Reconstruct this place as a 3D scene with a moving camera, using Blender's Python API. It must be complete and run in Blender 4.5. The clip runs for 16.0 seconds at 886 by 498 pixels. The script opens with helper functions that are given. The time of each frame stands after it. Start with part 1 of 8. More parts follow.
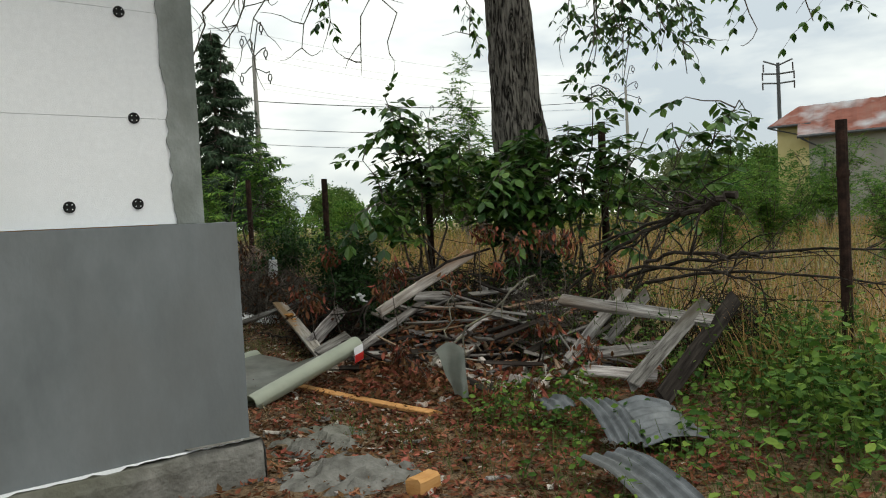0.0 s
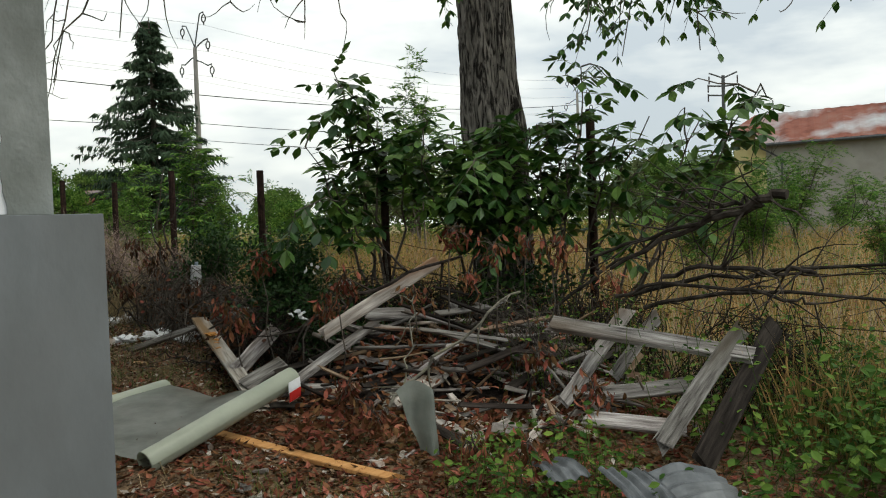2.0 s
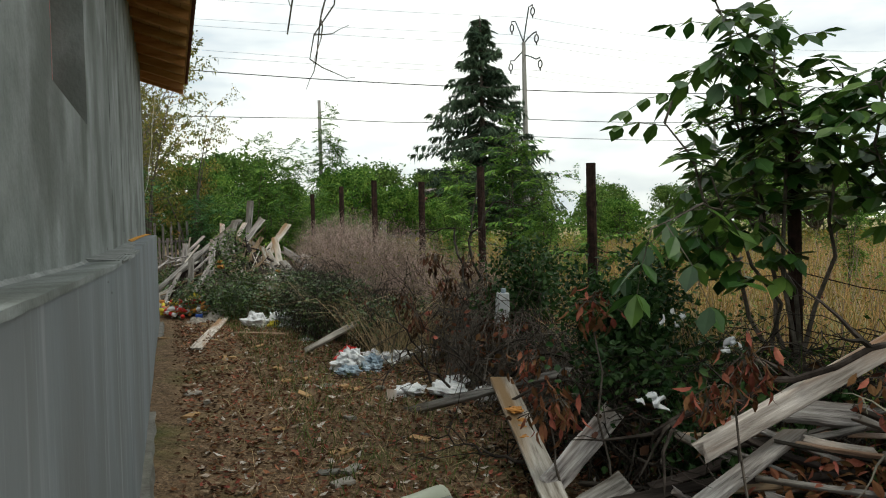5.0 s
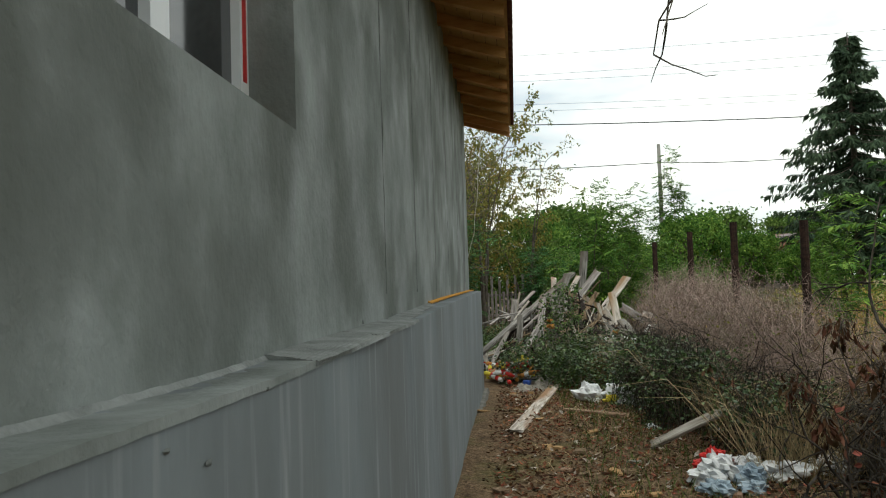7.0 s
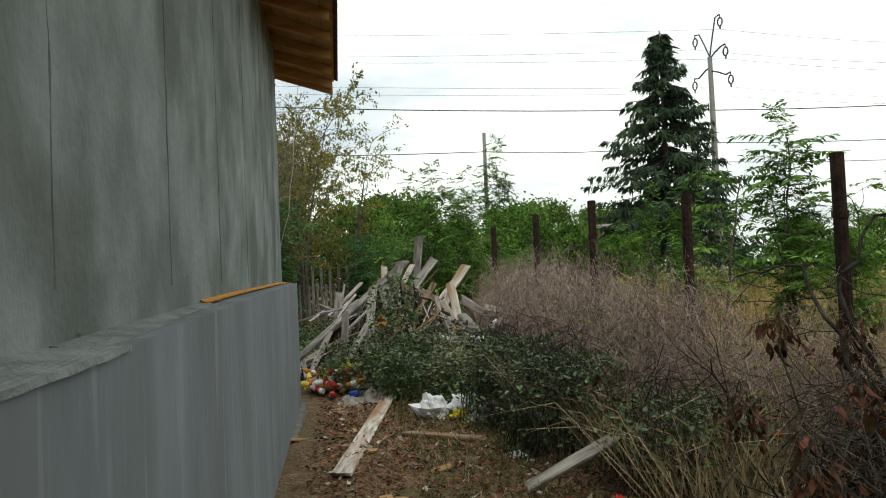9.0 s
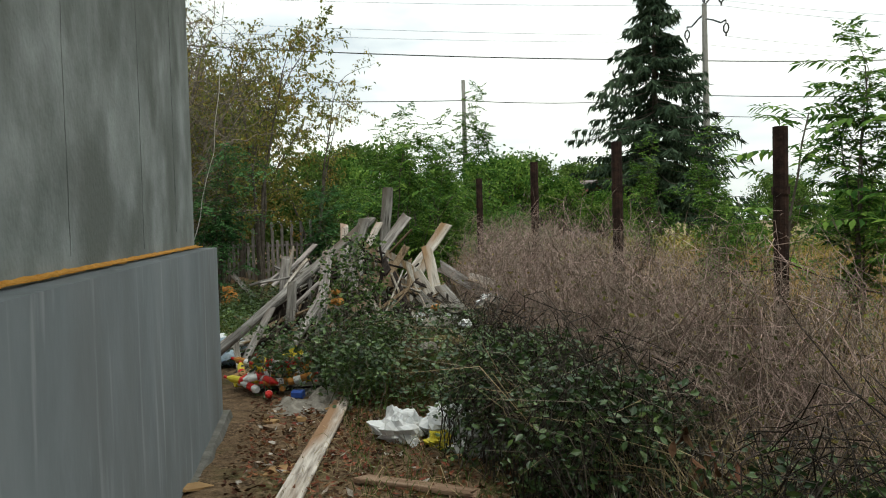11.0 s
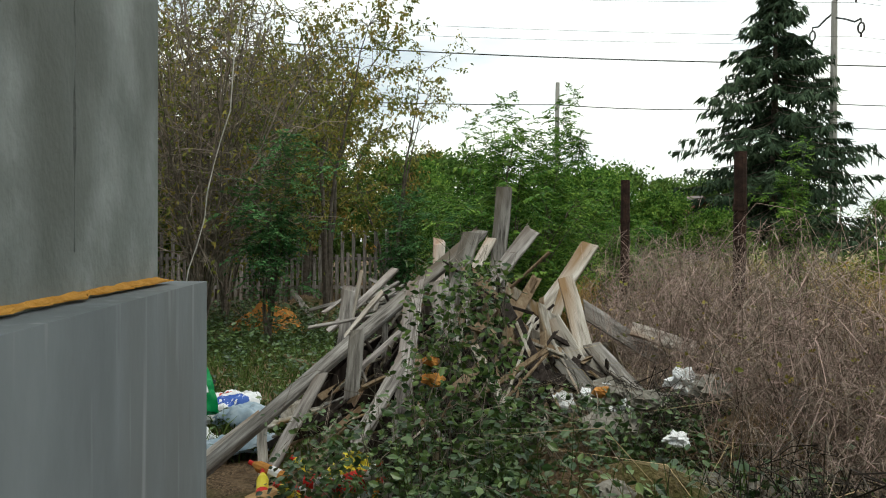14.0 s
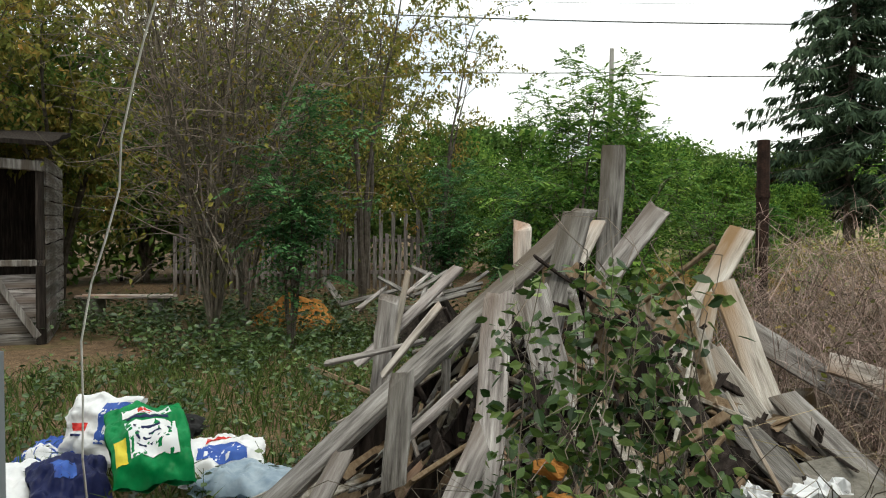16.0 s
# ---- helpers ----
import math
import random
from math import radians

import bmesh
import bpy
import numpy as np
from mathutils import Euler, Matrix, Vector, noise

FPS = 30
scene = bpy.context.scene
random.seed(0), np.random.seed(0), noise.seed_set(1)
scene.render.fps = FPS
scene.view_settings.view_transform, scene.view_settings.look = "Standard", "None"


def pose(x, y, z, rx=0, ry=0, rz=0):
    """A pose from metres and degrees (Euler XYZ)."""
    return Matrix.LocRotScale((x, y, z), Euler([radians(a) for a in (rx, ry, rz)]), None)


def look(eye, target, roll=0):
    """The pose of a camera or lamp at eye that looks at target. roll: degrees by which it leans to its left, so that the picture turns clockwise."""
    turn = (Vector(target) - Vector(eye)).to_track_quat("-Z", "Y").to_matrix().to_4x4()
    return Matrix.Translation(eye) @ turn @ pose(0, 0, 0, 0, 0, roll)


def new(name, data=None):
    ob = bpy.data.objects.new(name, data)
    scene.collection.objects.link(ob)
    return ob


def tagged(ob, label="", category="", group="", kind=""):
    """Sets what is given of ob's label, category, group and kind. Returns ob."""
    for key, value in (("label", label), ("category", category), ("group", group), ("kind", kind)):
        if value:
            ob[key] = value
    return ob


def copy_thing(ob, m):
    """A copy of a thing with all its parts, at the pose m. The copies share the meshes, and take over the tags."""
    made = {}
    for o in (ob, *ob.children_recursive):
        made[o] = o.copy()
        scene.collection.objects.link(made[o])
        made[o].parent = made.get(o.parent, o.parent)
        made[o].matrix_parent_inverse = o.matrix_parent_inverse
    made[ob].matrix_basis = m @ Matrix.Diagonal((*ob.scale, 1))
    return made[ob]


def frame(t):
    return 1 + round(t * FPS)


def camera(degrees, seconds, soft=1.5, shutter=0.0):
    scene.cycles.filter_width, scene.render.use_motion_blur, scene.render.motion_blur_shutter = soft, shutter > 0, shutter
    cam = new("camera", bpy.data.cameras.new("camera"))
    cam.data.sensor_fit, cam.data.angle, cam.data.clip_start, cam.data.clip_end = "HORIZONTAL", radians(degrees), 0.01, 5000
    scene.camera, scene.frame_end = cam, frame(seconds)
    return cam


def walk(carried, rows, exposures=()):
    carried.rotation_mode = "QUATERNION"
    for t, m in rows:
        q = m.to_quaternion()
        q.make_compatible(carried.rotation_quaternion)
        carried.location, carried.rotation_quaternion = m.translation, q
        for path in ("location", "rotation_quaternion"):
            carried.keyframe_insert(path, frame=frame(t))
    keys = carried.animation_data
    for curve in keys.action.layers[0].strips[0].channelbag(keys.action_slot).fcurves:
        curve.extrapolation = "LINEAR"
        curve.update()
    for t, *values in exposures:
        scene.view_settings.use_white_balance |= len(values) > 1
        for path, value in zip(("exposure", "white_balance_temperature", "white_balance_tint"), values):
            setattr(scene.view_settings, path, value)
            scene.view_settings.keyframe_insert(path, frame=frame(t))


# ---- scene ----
cam = camera(59.4, 16.0, soft=1.1)
METRES, EYE, TILT, LEAN, TURN = 17.0, 1.3, 0.0, 0.0, 0.0
ROWS = [
    (0.0, 0.0, 0.0, 0.0, -0.11, -2.1, 3.01),
    (0.5, -0.0021, 0.0246, -0.002, -1.59, -2.39, 2.23),
    (1.0, -0.0025, 0.0486, -0.0007, -2.09, -2.43, 2.04),
    (1.5, -0.008, 0.0748, 0.0026, -3.47, -2.5, 2.29),
    (2.0, -0.0075, 0.1006, -0.0015, -4.03, -1.95, 1.93),
    (2.5, -0.0049, 0.1269, 0.0008, -2.04, -1.28, 1.26),
    (3.0, -0.0105, 0.1561, 0.0006, -1.82, 2.32, 0.94),
    (3.5, -0.0168, 0.182, 0.0023, 1.43, 0.66, 3.09),
    (4.0, -0.0203, 0.2161, 0.0006, 7.47, -2.21, 1.66),
    (4.5, -0.0294, 0.2492, 0.0029, 13.39, -2.79, 0.85),
    (5.0, -0.0385, 0.2767, 0.0097, 19.57, -1.57, 1.46),
    (7.5, -0.1187, 0.3982, 0.0133, 45.85, 3.11, 1.78),
    (8.0, -0.14, 0.4188, 0.0142, 41.36, 3.01, 1.13),
    (8.5, -0.1583, 0.4455, 0.0152, 36.64, 2.13, 2.79),
    (9.0, -0.1768, 0.4726, 0.0116, 31.18, 1.85, 2.44),
    (9.5, -0.1931, 0.502, 0.0116, 28.35, 0.83, 2.58),
    (10.0, -0.2107, 0.5339, 0.0143, 29.44, -1.53, 1.78),
    (12.5, -0.3196, 0.6713, 0.0163, 29.06, -1.48, 1.47),
    (13.0, -0.3435, 0.6944, 0.0151, 33.34, -1.28, 0.35),
    (13.5, -0.3614, 0.721, 0.0162, 33.56, -0.74, 0.41),
    (14.0, -0.379, 0.7506, 0.0197, 34.73, -0.49, -0.29),
    (14.5, -0.4026, 0.7736, 0.0206, 36.31, -0.27, -0.85),
    (15.0, -0.4218, 0.7991, 0.0194, 33.91, -1.21, 0.2),
    (15.5, -0.4416, 0.8239, 0.0198, 33.82, -1.98, -0.3),
    (16.0, -0.4637, 0.8457, 0.0219, 37.59, -2.13, -0.26),
]
walk(cam, [(t, pose(0, 0, EYE, TILT, LEAN, TURN) @ pose(METRES * x, METRES * y, METRES * z, 90 + pitch, roll, yaw)) for t, x, y, z, yaw, pitch, roll in ROWS],
     exposures=((0.0, -0.44, 6700, 3), (2.6, -0.48, 6700, 3), (3.4, -0.62, 6700, 3), (4.4, -0.34, 6700, 3), (7.5, -0.24, 6700, 1), (9.0, -0.3, 6700, 1), (9.6, -0.34, 6700, 1), (10.2, -0.28, 6700, 1), (12.5, -0.26, 6700, 1), (14.5, -0.16, 6700, 2), (16.0, -0.02, 6800, 4)))

# ---- daylight: high overcast sky ----
world = bpy.data.worlds.new("overcast_sky")
scene.world = world
world.use_nodes = True
wt = world.node_tree
wt.nodes.clear()
w_out = wt.nodes.new("ShaderNodeOutputWorld")
w_bg = wt.nodes.new("ShaderNodeBackground")
w_sky = wt.nodes.new("ShaderNodeTexSky")
w_sky.sky_type = "NISHITA"
w_sky.sun_disc = False
w_sky.sun_elevation = radians(67)
w_sky.sun_rotation = radians(150)
w_sky_bg = wt.nodes.new("ShaderNodeBackground")
w_sky_bg.inputs[1].default_value = 0.12
w_co = wt.nodes.new("ShaderNodeTexCoord")
w_map = wt.nodes.new("ShaderNodeMapping")
w_map.inputs["Scale"].default_value = (1.0, 1.0, 3.4)
w_map.inputs["Location"].default_value = (0.35, 0.1, 0.2)
w_noise = wt.nodes.new("ShaderNodeTexNoise")
w_noise.inputs["Scale"].default_value = 2.1
w_noise.inputs["Detail"].default_value = 7.0
w_noise.inputs["Roughness"].default_value = 0.55
w_ramp = wt.nodes.new("ShaderNodeValToRGB")
w_ramp.color_ramp.elements[0].position = 0.40
w_ramp.color_ramp.elements[0].color = (0.53, 0.58, 0.65, 1)
w_ramp.color_ramp.elements[1].position = 0.59
w_ramp.color_ramp.elements[1].color = (1.0, 1.0, 0.985, 1)
# an overcast dome is brighter overhead than at the horizon
w_sep = wt.nodes.new("ShaderNodeSeparateXYZ")
w_grad = wt.nodes.new("ShaderNodeMapRange")
w_grad.inputs[1].default_value, w_grad.inputs[2].default_value = 0.05, 1.0
w_grad.inputs[3].default_value, w_grad.inputs[4].default_value = 1.62, 2.6
wt.links.new(w_co.outputs["Generated"], w_sep.inputs[0])
wt.links.new(w_sep.outputs[2], w_grad.inputs[0])
wt.links.new(w_grad.outputs[0], w_bg.inputs[1])
w_mix = wt.nodes.new("ShaderNodeMixShader")
w_mix.inputs[0].default_value = 0.88
wt.links.new(w_co.outputs["Generated"], w_map.inputs[0])
wt.links.new(w_map.outputs[0], w_noise.inputs["Vector"])
wt.links.new(w_noise.outputs["Fac"], w_ramp.inputs[0])
wt.links.new(w_ramp.outputs[0], w_bg.inputs[0])
wt.links.new(w_sky.outputs[0], w_sky_bg.inputs[0])
wt.links.new(w_sky_bg.outputs[0], w_mix.inputs[1])
wt.links.new(w_bg.outputs[0], w_mix.inputs[2])
wt.links.new(w_mix.outputs[0], w_out.inputs[0])

sun = new("sun", bpy.data.lights.new("sun", "SUN"))
sun.data.energy = 1.75
sun.data.angle = radians(12)
sun.data.color = (1.0, 0.96, 0.9)
sun.matrix_world = look((4.5, -3, 13), (0, 0, 0))

# ---- materials ----
def surface(name, colours, scale=6.0, rough=0.8, bump=0.3, bump_scale=None, metal=0.0, stretch=(1, 1, 1), stain=None,
            stain_scale=0.6, island=0.0, per_object=0.0, translucent=0.0, spec=0.08, detail=6.0, bump_dist=0.02, streak=None, streak_scale=2.4):
    """Noise between colours at two scales, with relief, and shifts of tone from piece to piece."""
    m = bpy.data.materials.new(name)
    m.use_nodes = True
    nt = m.node_tree
    b = nt.nodes["Principled BSDF"]
    b.inputs["Roughness"].default_value = rough
    b.inputs["Metallic"].default_value = metal
    b.inputs["Specular IOR Level"].default_value = spec
    co = nt.nodes.new("ShaderNodeTexCoord")
    mp = nt.nodes.new("ShaderNodeMapping")
    mp.inputs["Scale"].default_value = stretch
    nt.links.new(co.outputs["Object"], mp.inputs[0])
    n = nt.nodes.new("ShaderNodeTexNoise")
    n.inputs["Scale"].default_value = scale
    n.inputs["Detail"].default_value = detail
    n.inputs["Roughness"].default_value = 0.62
    nt.links.new(mp.outputs[0], n.inputs["Vector"])
    ramp = nt.nodes.new("ShaderNodeValToRGB")
    els = ramp.color_ramp.elements
    while len(els) < len(colours):
        els.new(0.5)
    for i, c in enumerate(colours):
        els[i].position = 0.3 + 0.4 * i / max(1, len(colours) - 1)
        els[i].color = (*c, 1)
    nt.links.new(n.outputs["Fac"], ramp.inputs[0])
    last = ramp.outputs[0]
    if stain:
        n2 = nt.nodes.new("ShaderNodeTexNoise")
        n2.inputs["Scale"].default_value = stain_scale
        n2.inputs["Detail"].default_value = 5.0
        nt.links.new(mp.outputs[0], n2.inputs["Vector"])
        r2 = nt.nodes.new("ShaderNodeValToRGB")
        r2.color_ramp.elements[0].position = 0.47
        r2.color_ramp.elements[1].position = 0.66
        nt.links.new(n2.outputs["Fac"], r2.inputs[0])
        mx = nt.nodes.new("ShaderNodeMix")
        mx.data_type = "RGBA"
        nt.links.new(r2.outputs[0], mx.inputs[0])
        nt.links.new(last, mx.inputs[6])
        mx.inputs[7].default_value = (*stain, 1)
        last = mx.outputs[2]
    if streak:
        ms = nt.nodes.new("ShaderNodeMapping")
        ms.inputs["Scale"].default_value = (1.0, 1.0, 0.07)
        nt.links.new(co.outputs["Object"], ms.inputs[0])
        ns = nt.nodes.new("ShaderNodeTexNoise")
        ns.inputs["Scale"].default_value = streak_scale
        ns.inputs["Detail"].default_value = 4.0
        nt.links.new(ms.outputs[0], ns.inputs["Vector"])
        rs = nt.nodes.new("ShaderNodeValToRGB")
        rs.color_ramp.elements[0].position, rs.color_ramp.elements[1].position = 0.57, 0.78
        rs.color_ramp.elements[1].color = (0.6, 0.6, 0.6, 1)
        nt.links.new(ns.outputs["Fac"], rs.inputs[0])
        mk = nt.nodes.new("ShaderNodeMix")
        mk.data_type = "RGBA"
        nt.links.new(rs.outputs[0], mk.inputs[0])
        nt.links.new(last, mk.inputs[6])
        mk.inputs[7].default_value = (*streak, 1)
        last = mk.outputs[2]
    for amount, kind in ((island, "ShaderNodeNewGeometry"), (per_object, "ShaderNodeObjectInfo")):
        if amount:
            g = nt.nodes.new(kind)
            hs = nt.nodes.new("ShaderNodeHueSaturation")
            rg = nt.nodes.new("ShaderNodeMapRange")
            rg.inputs[3].default_value = 1 - amount
            rg.inputs[4].default_value = 1 + amount
            nt.links.new(g.outputs["Random Per Island" if island and kind.endswith("Geometry") else "Random"], rg.inputs[0])
            nt.links.new(rg.outputs[0], hs.inputs["Value"])
            rh = nt.nodes.new("ShaderNodeMapRange")
            rh.inputs[3].default_value = 0.5 + 0.05 * amount
            rh.inputs[4].default_value = 0.5 - 0.05 * amount
            nt.links.new(g.outputs["Random Per Island" if island and kind.endswith("Geometry") else "Random"], rh.inputs[0])
            nt.links.new(rh.outputs[0], hs.inputs["Hue"])
            nt.links.new(last, hs.inputs["Color"])
            last = hs.outputs[0]
    nt.links.new(last, b.inputs["Base Color"])
    if bump:
        nb = nt.nodes.new("ShaderNodeTexNoise")
        nb.inputs["Scale"].default_value = bump_scale or scale * 4
        nb.inputs["Detail"].default_value = 6.0
        nt.links.new(mp.outputs[0], nb.inputs["Vector"])
        bp = nt.nodes.new("ShaderNodeBump")
        bp.inputs["Strength"].default_value = bump
        bp.inputs["Distance"].default_value = bump_dist
        nt.links.new(nb.outputs["Fac"], bp.inputs["Height"])
        nt.links.new(bp.outputs[0], b.inputs["Normal"])
    if translucent:
        tr = nt.nodes.new("ShaderNodeBsdfTranslucent")
        ms = nt.nodes.new("ShaderNodeMixShader")
        ms.inputs[0].default_value = translucent
        nt.links.new(last, tr.inputs[0])
        nt.links.new(b.outputs[0], ms.inputs[1])
        nt.links.new(tr.outputs[0], ms.inputs[2])
        nt.links.new(ms.outputs[0], nt.nodes["Material Output"].inputs[0])
    return m


M_PLASTER = surface("grey_adhesive_plaster", [(0.165, 0.18, 0.168), (0.245, 0.262, 0.25), (0.34, 0.36, 0.35)], 2.6, 0.85, 0.35, 40,
                    stretch=(1.0, 1.0, 0.8), stain=(0.145, 0.155, 0.14), stain_scale=1.9)
M_PLINTH = surface("smooth_grey_plinth_plaster", [(0.172, 0.188, 0.196), (0.21, 0.23, 0.24), (0.25, 0.27, 0.282)], 2.2, 0.8, 0.15, 30,
                   stretch=(1, 1, 0.4), stain=(0.17, 0.178, 0.178), stain_scale=1.0, streak=(0.40, 0.415, 0.42), streak_scale=15.0)
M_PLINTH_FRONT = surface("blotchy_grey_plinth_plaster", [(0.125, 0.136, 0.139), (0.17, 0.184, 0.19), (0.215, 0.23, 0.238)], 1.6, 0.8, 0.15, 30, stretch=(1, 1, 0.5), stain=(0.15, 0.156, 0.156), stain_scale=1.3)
M_EPS = surface("white_polystyrene", [(0.74, 0.75, 0.77), (0.8, 0.81, 0.83)], 30, 0.7, 0.15, 160, stain=(0.70, 0.71, 0.72))
M_LEDGE = surface("rough_mortar_ledge", [(0.17, 0.178, 0.17), (0.25, 0.26, 0.25), (0.33, 0.34, 0.33)], 7, 0.9, 0.5, 60)
M_SEAM = surface("dark_plaster_seam", [(0.09, 0.095, 0.088), (0.2, 0.21, 0.2)], 9, 0.9, 0.4, 60)
M_CONCRETE = surface("old_concrete", [(0.09, 0.085, 0.075), (0.16, 0.155, 0.14), (0.24, 0.23, 0.21)], 5, 0.95, 0.7, 30, stain=(0.12, 0.12, 0.09))
M_FOAM = surface("orange_foam", [(0.45, 0.2, 0.03), (0.62, 0.32, 0.07)], 14, 0.8, 0.6, 40)
M_PINE = surface("new_pine_wood", [(0.34, 0.16, 0.05), (0.46, 0.25, 0.09), (0.52, 0.30, 0.12)], 3, 0.7, 0.2, 20, stretch=(1, 1, 6), per_object=0.15)
M_BLACK = surface("black_plastic", [(0.012, 0.012, 0.012), (0.025, 0.025, 0.025)], 20, 0.5, 0.1)
M_PVC = surface("white_window_frame", [(0.72, 0.73, 0.74), (0.8, 0.8, 0.8)], 4, 0.35, 0.02, spec=0.5)
M_ROOF = surface("dark_red_tile", [(0.08, 0.04, 0.03), (0.16, 0.07, 0.05)], 8, 0.7, 0.3)
M_GROUNDWOOD_GREY = surface("weathered_grey_board", [(0.045, 0.038, 0.034), (0.25, 0.23, 0.215), (0.48, 0.46, 0.435)], 4.0, 0.9, 0.7, 30,
                            stretch=(8, 8, 0.7), stain=(0.13, 0.105, 0.085), stain_scale=0.8, per_object=0.4, bump_dist=0.01)
M_WOOD_PALE = surface("pale_dry_board", [(0.15, 0.125, 0.1), (0.42, 0.38, 0.335), (0.64, 0.6, 0.55)], 4.0, 0.9, 0.6, 30,
                      stretch=(8, 8, 0.7), stain=(0.24, 0.15, 0.085), stain_scale=1.1, per_object=0.3, bump_dist=0.01)
M_WOOD_BROWN = surface("brown_split_wood", [(0.12, 0.075, 0.045), (0.22, 0.15, 0.10), (0.31, 0.235, 0.165)], 4.0, 0.9, 0.6, 30,
                       stretch=(8, 8, 0.7), per_object=0.25, bump_dist=0.01)
# near-black on dark boards; also carries the shade of gaps and interiors
M_WOOD_DARK = surface("shade_dark_wood", [(0.010, 0.008, 0.007), (0.026, 0.021, 0.018), (0.055, 0.046, 0.039)], 4.0, 0.95, 0.6, 30,
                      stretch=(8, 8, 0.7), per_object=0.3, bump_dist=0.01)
M_BARK = surface("furrowed_walnut_bark", [(0.03, 0.026, 0.022), (0.10, 0.09, 0.078), (0.17, 0.155, 0.135)], 13, 0.95, 1.0, 16,
                 stretch=(1, 1, 0.16), bump_dist=0.08)
def bark_furrows(m):
    """Deep upright furrows between pale ridges."""
    nt = m.node_tree
    b = nt.nodes["Principled BSDF"]
    co = nt.nodes.new("ShaderNodeTexCoord")
    mp = nt.nodes.new("ShaderNodeMapping")
    mp.inputs["Scale"].default_value = (1, 1, 0.17)
    n = nt.nodes.new("ShaderNodeTexNoise")
    n.inputs["Scale"].default_value = 24
    n.inputs["Detail"].default_value = 5
    n.inputs["Distortion"].default_value = 0.9
    r = nt.nodes.new("ShaderNodeValToRGB")
    r.color_ramp.elements[0].position, r.color_ramp.elements[1].position = 0.40, 0.58
    r.color_ramp.elements[0].color, r.color_ramp.elements[1].color = (0.018, 0.016, 0.014, 1), (0.19, 0.175, 0.155, 1)
    bp = nt.nodes.new("ShaderNodeBump")
    bp.inputs["Strength"].default_value, bp.inputs["Distance"].default_value = 1.0, 0.06
    nt.links.new(co.outputs["Object"], mp.inputs[0])
    nt.links.new(mp.outputs[0], n.inputs["Vector"])
    nt.links.new(n.outputs["Fac"], r.inputs[0])
    nt.links.new(r.outputs[0], b.inputs["Base Color"])
    nt.links.new(r.outputs[0], bp.inputs["Height"])
    nt.links.new(bp.outputs[0], b.inputs["Normal"])


bark_furrows(M_BARK)
M_BRANCH = surface("grey_brown_branch", [(0.045, 0.038, 0.032), (0.10, 0.085, 0.07), (0.15, 0.13, 0.11)], 9, 0.9, 0.5, 40, island=0.3)
M_DEADBRANCH = surface("dark_dead_branch", [(0.012, 0.010, 0.008), (0.035, 0.029, 0.024), (0.08, 0.068, 0.057)], 9, 0.9, 0.5, 40, per_object=0.3)
M_LICHEN = surface("lichen_branch", [(0.09, 0.08, 0.065), (0.17, 0.16, 0.13), (0.22, 0.21, 0.13)], 9, 0.9, 0.5, 40)
M_SHRUBTWIG = surface("pale_grey_brown_twig", [(0.085, 0.07, 0.056), (0.27, 0.23, 0.185)], 9, 0.9, 0.0, island=0.5)
M_LEAF_SAPLING = surface("blue_green_sapling_leaf", [(0.03, 0.10, 0.035), (0.11, 0.24, 0.085)], 1.0, 0.6, 0.0, island=0.5, translucent=0.3)
M_TWIG = surface("dry_pink_brown_twig", [(0.11, 0.078, 0.063), (0.41, 0.32, 0.265)], 9, 0.9, 0.0, island=0.55)
M_STRAW = surface("dry_straw", [(0.28, 0.21, 0.11), (0.46, 0.37, 0.22)], 2, 0.85, 0.0, island=0.35, translucent=0.25)
M_FIELD = surface("dry_rust_field_grass", [(0.2, 0.12, 0.04), (0.46, 0.33, 0.13)], 1.2, 0.85, 0.0, island=0.5, translucent=0.25)
M_GRASS = surface("green_grass", [(0.05, 0.085, 0.02), (0.10, 0.14, 0.04)], 1.5, 0.7, 0.0, island=0.35, translucent=0.25)
M_LEAF_WALNUT = surface("walnut_leaf", [(0.018, 0.055, 0.010), (0.08, 0.175, 0.03)], 2.5, 0.42, 0.0, island=0.6, translucent=0.25, spec=0.4)
M_LEAF_DARK = surface("dark_shrub_leaf", [(0.012, 0.035, 0.01), (0.045, 0.095, 0.025)], 2.5, 0.5, 0.0, island=0.4, translucent=0.2, spec=0.15)
M_LEAF_ROBINIA = surface("bright_locust_leaf", [(0.032, 0.1, 0.016), (0.165, 0.285, 0.055)], 0.5, 0.6, 0.0, island=0.6, translucent=0.35)
M_LEAF_WEED = surface("weed_leaf", [(0.03, 0.08, 0.012), (0.125, 0.215, 0.04)], 3.0, 0.5, 0.0, island=0.6, translucent=0.3)
M_LEAF_BRAMBLE = surface("bramble_leaf", [(0.01, 0.032, 0.007), (0.08, 0.145, 0.04)], 3.0, 0.42, 0.0, island=0.65, translucent=0.15, spec=0.5)
M_LEAF_AUTUMN = surface("yellowing_leaf", [(0.05, 0.085, 0.018), (0.19, 0.195, 0.045), (0.30, 0.185, 0.045)], 1.6, 0.7, 0.0, island=0.4, translucent=0.3)
M_LEAF_VINE = surface("dusty_vine_leaf", [(0.02, 0.055, 0.01), (0.10, 0.165, 0.04)], 3.0, 0.5, 0.0, island=0.65, translucent=0.2, spec=0.3)
M_LEAF_FAR = surface("far_foliage", [(0.028, 0.075, 0.015), (0.15, 0.225, 0.055)], 1.2, 0.8, 0.0, island=0.35, translucent=0.25)
M_LEAF_WILLOW = surface("grey_green_far_foliage", [(0.10, 0.13, 0.06), (0.18, 0.20, 0.10)], 0.5, 0.8, 0.0, island=0.3, translucent=0.25)
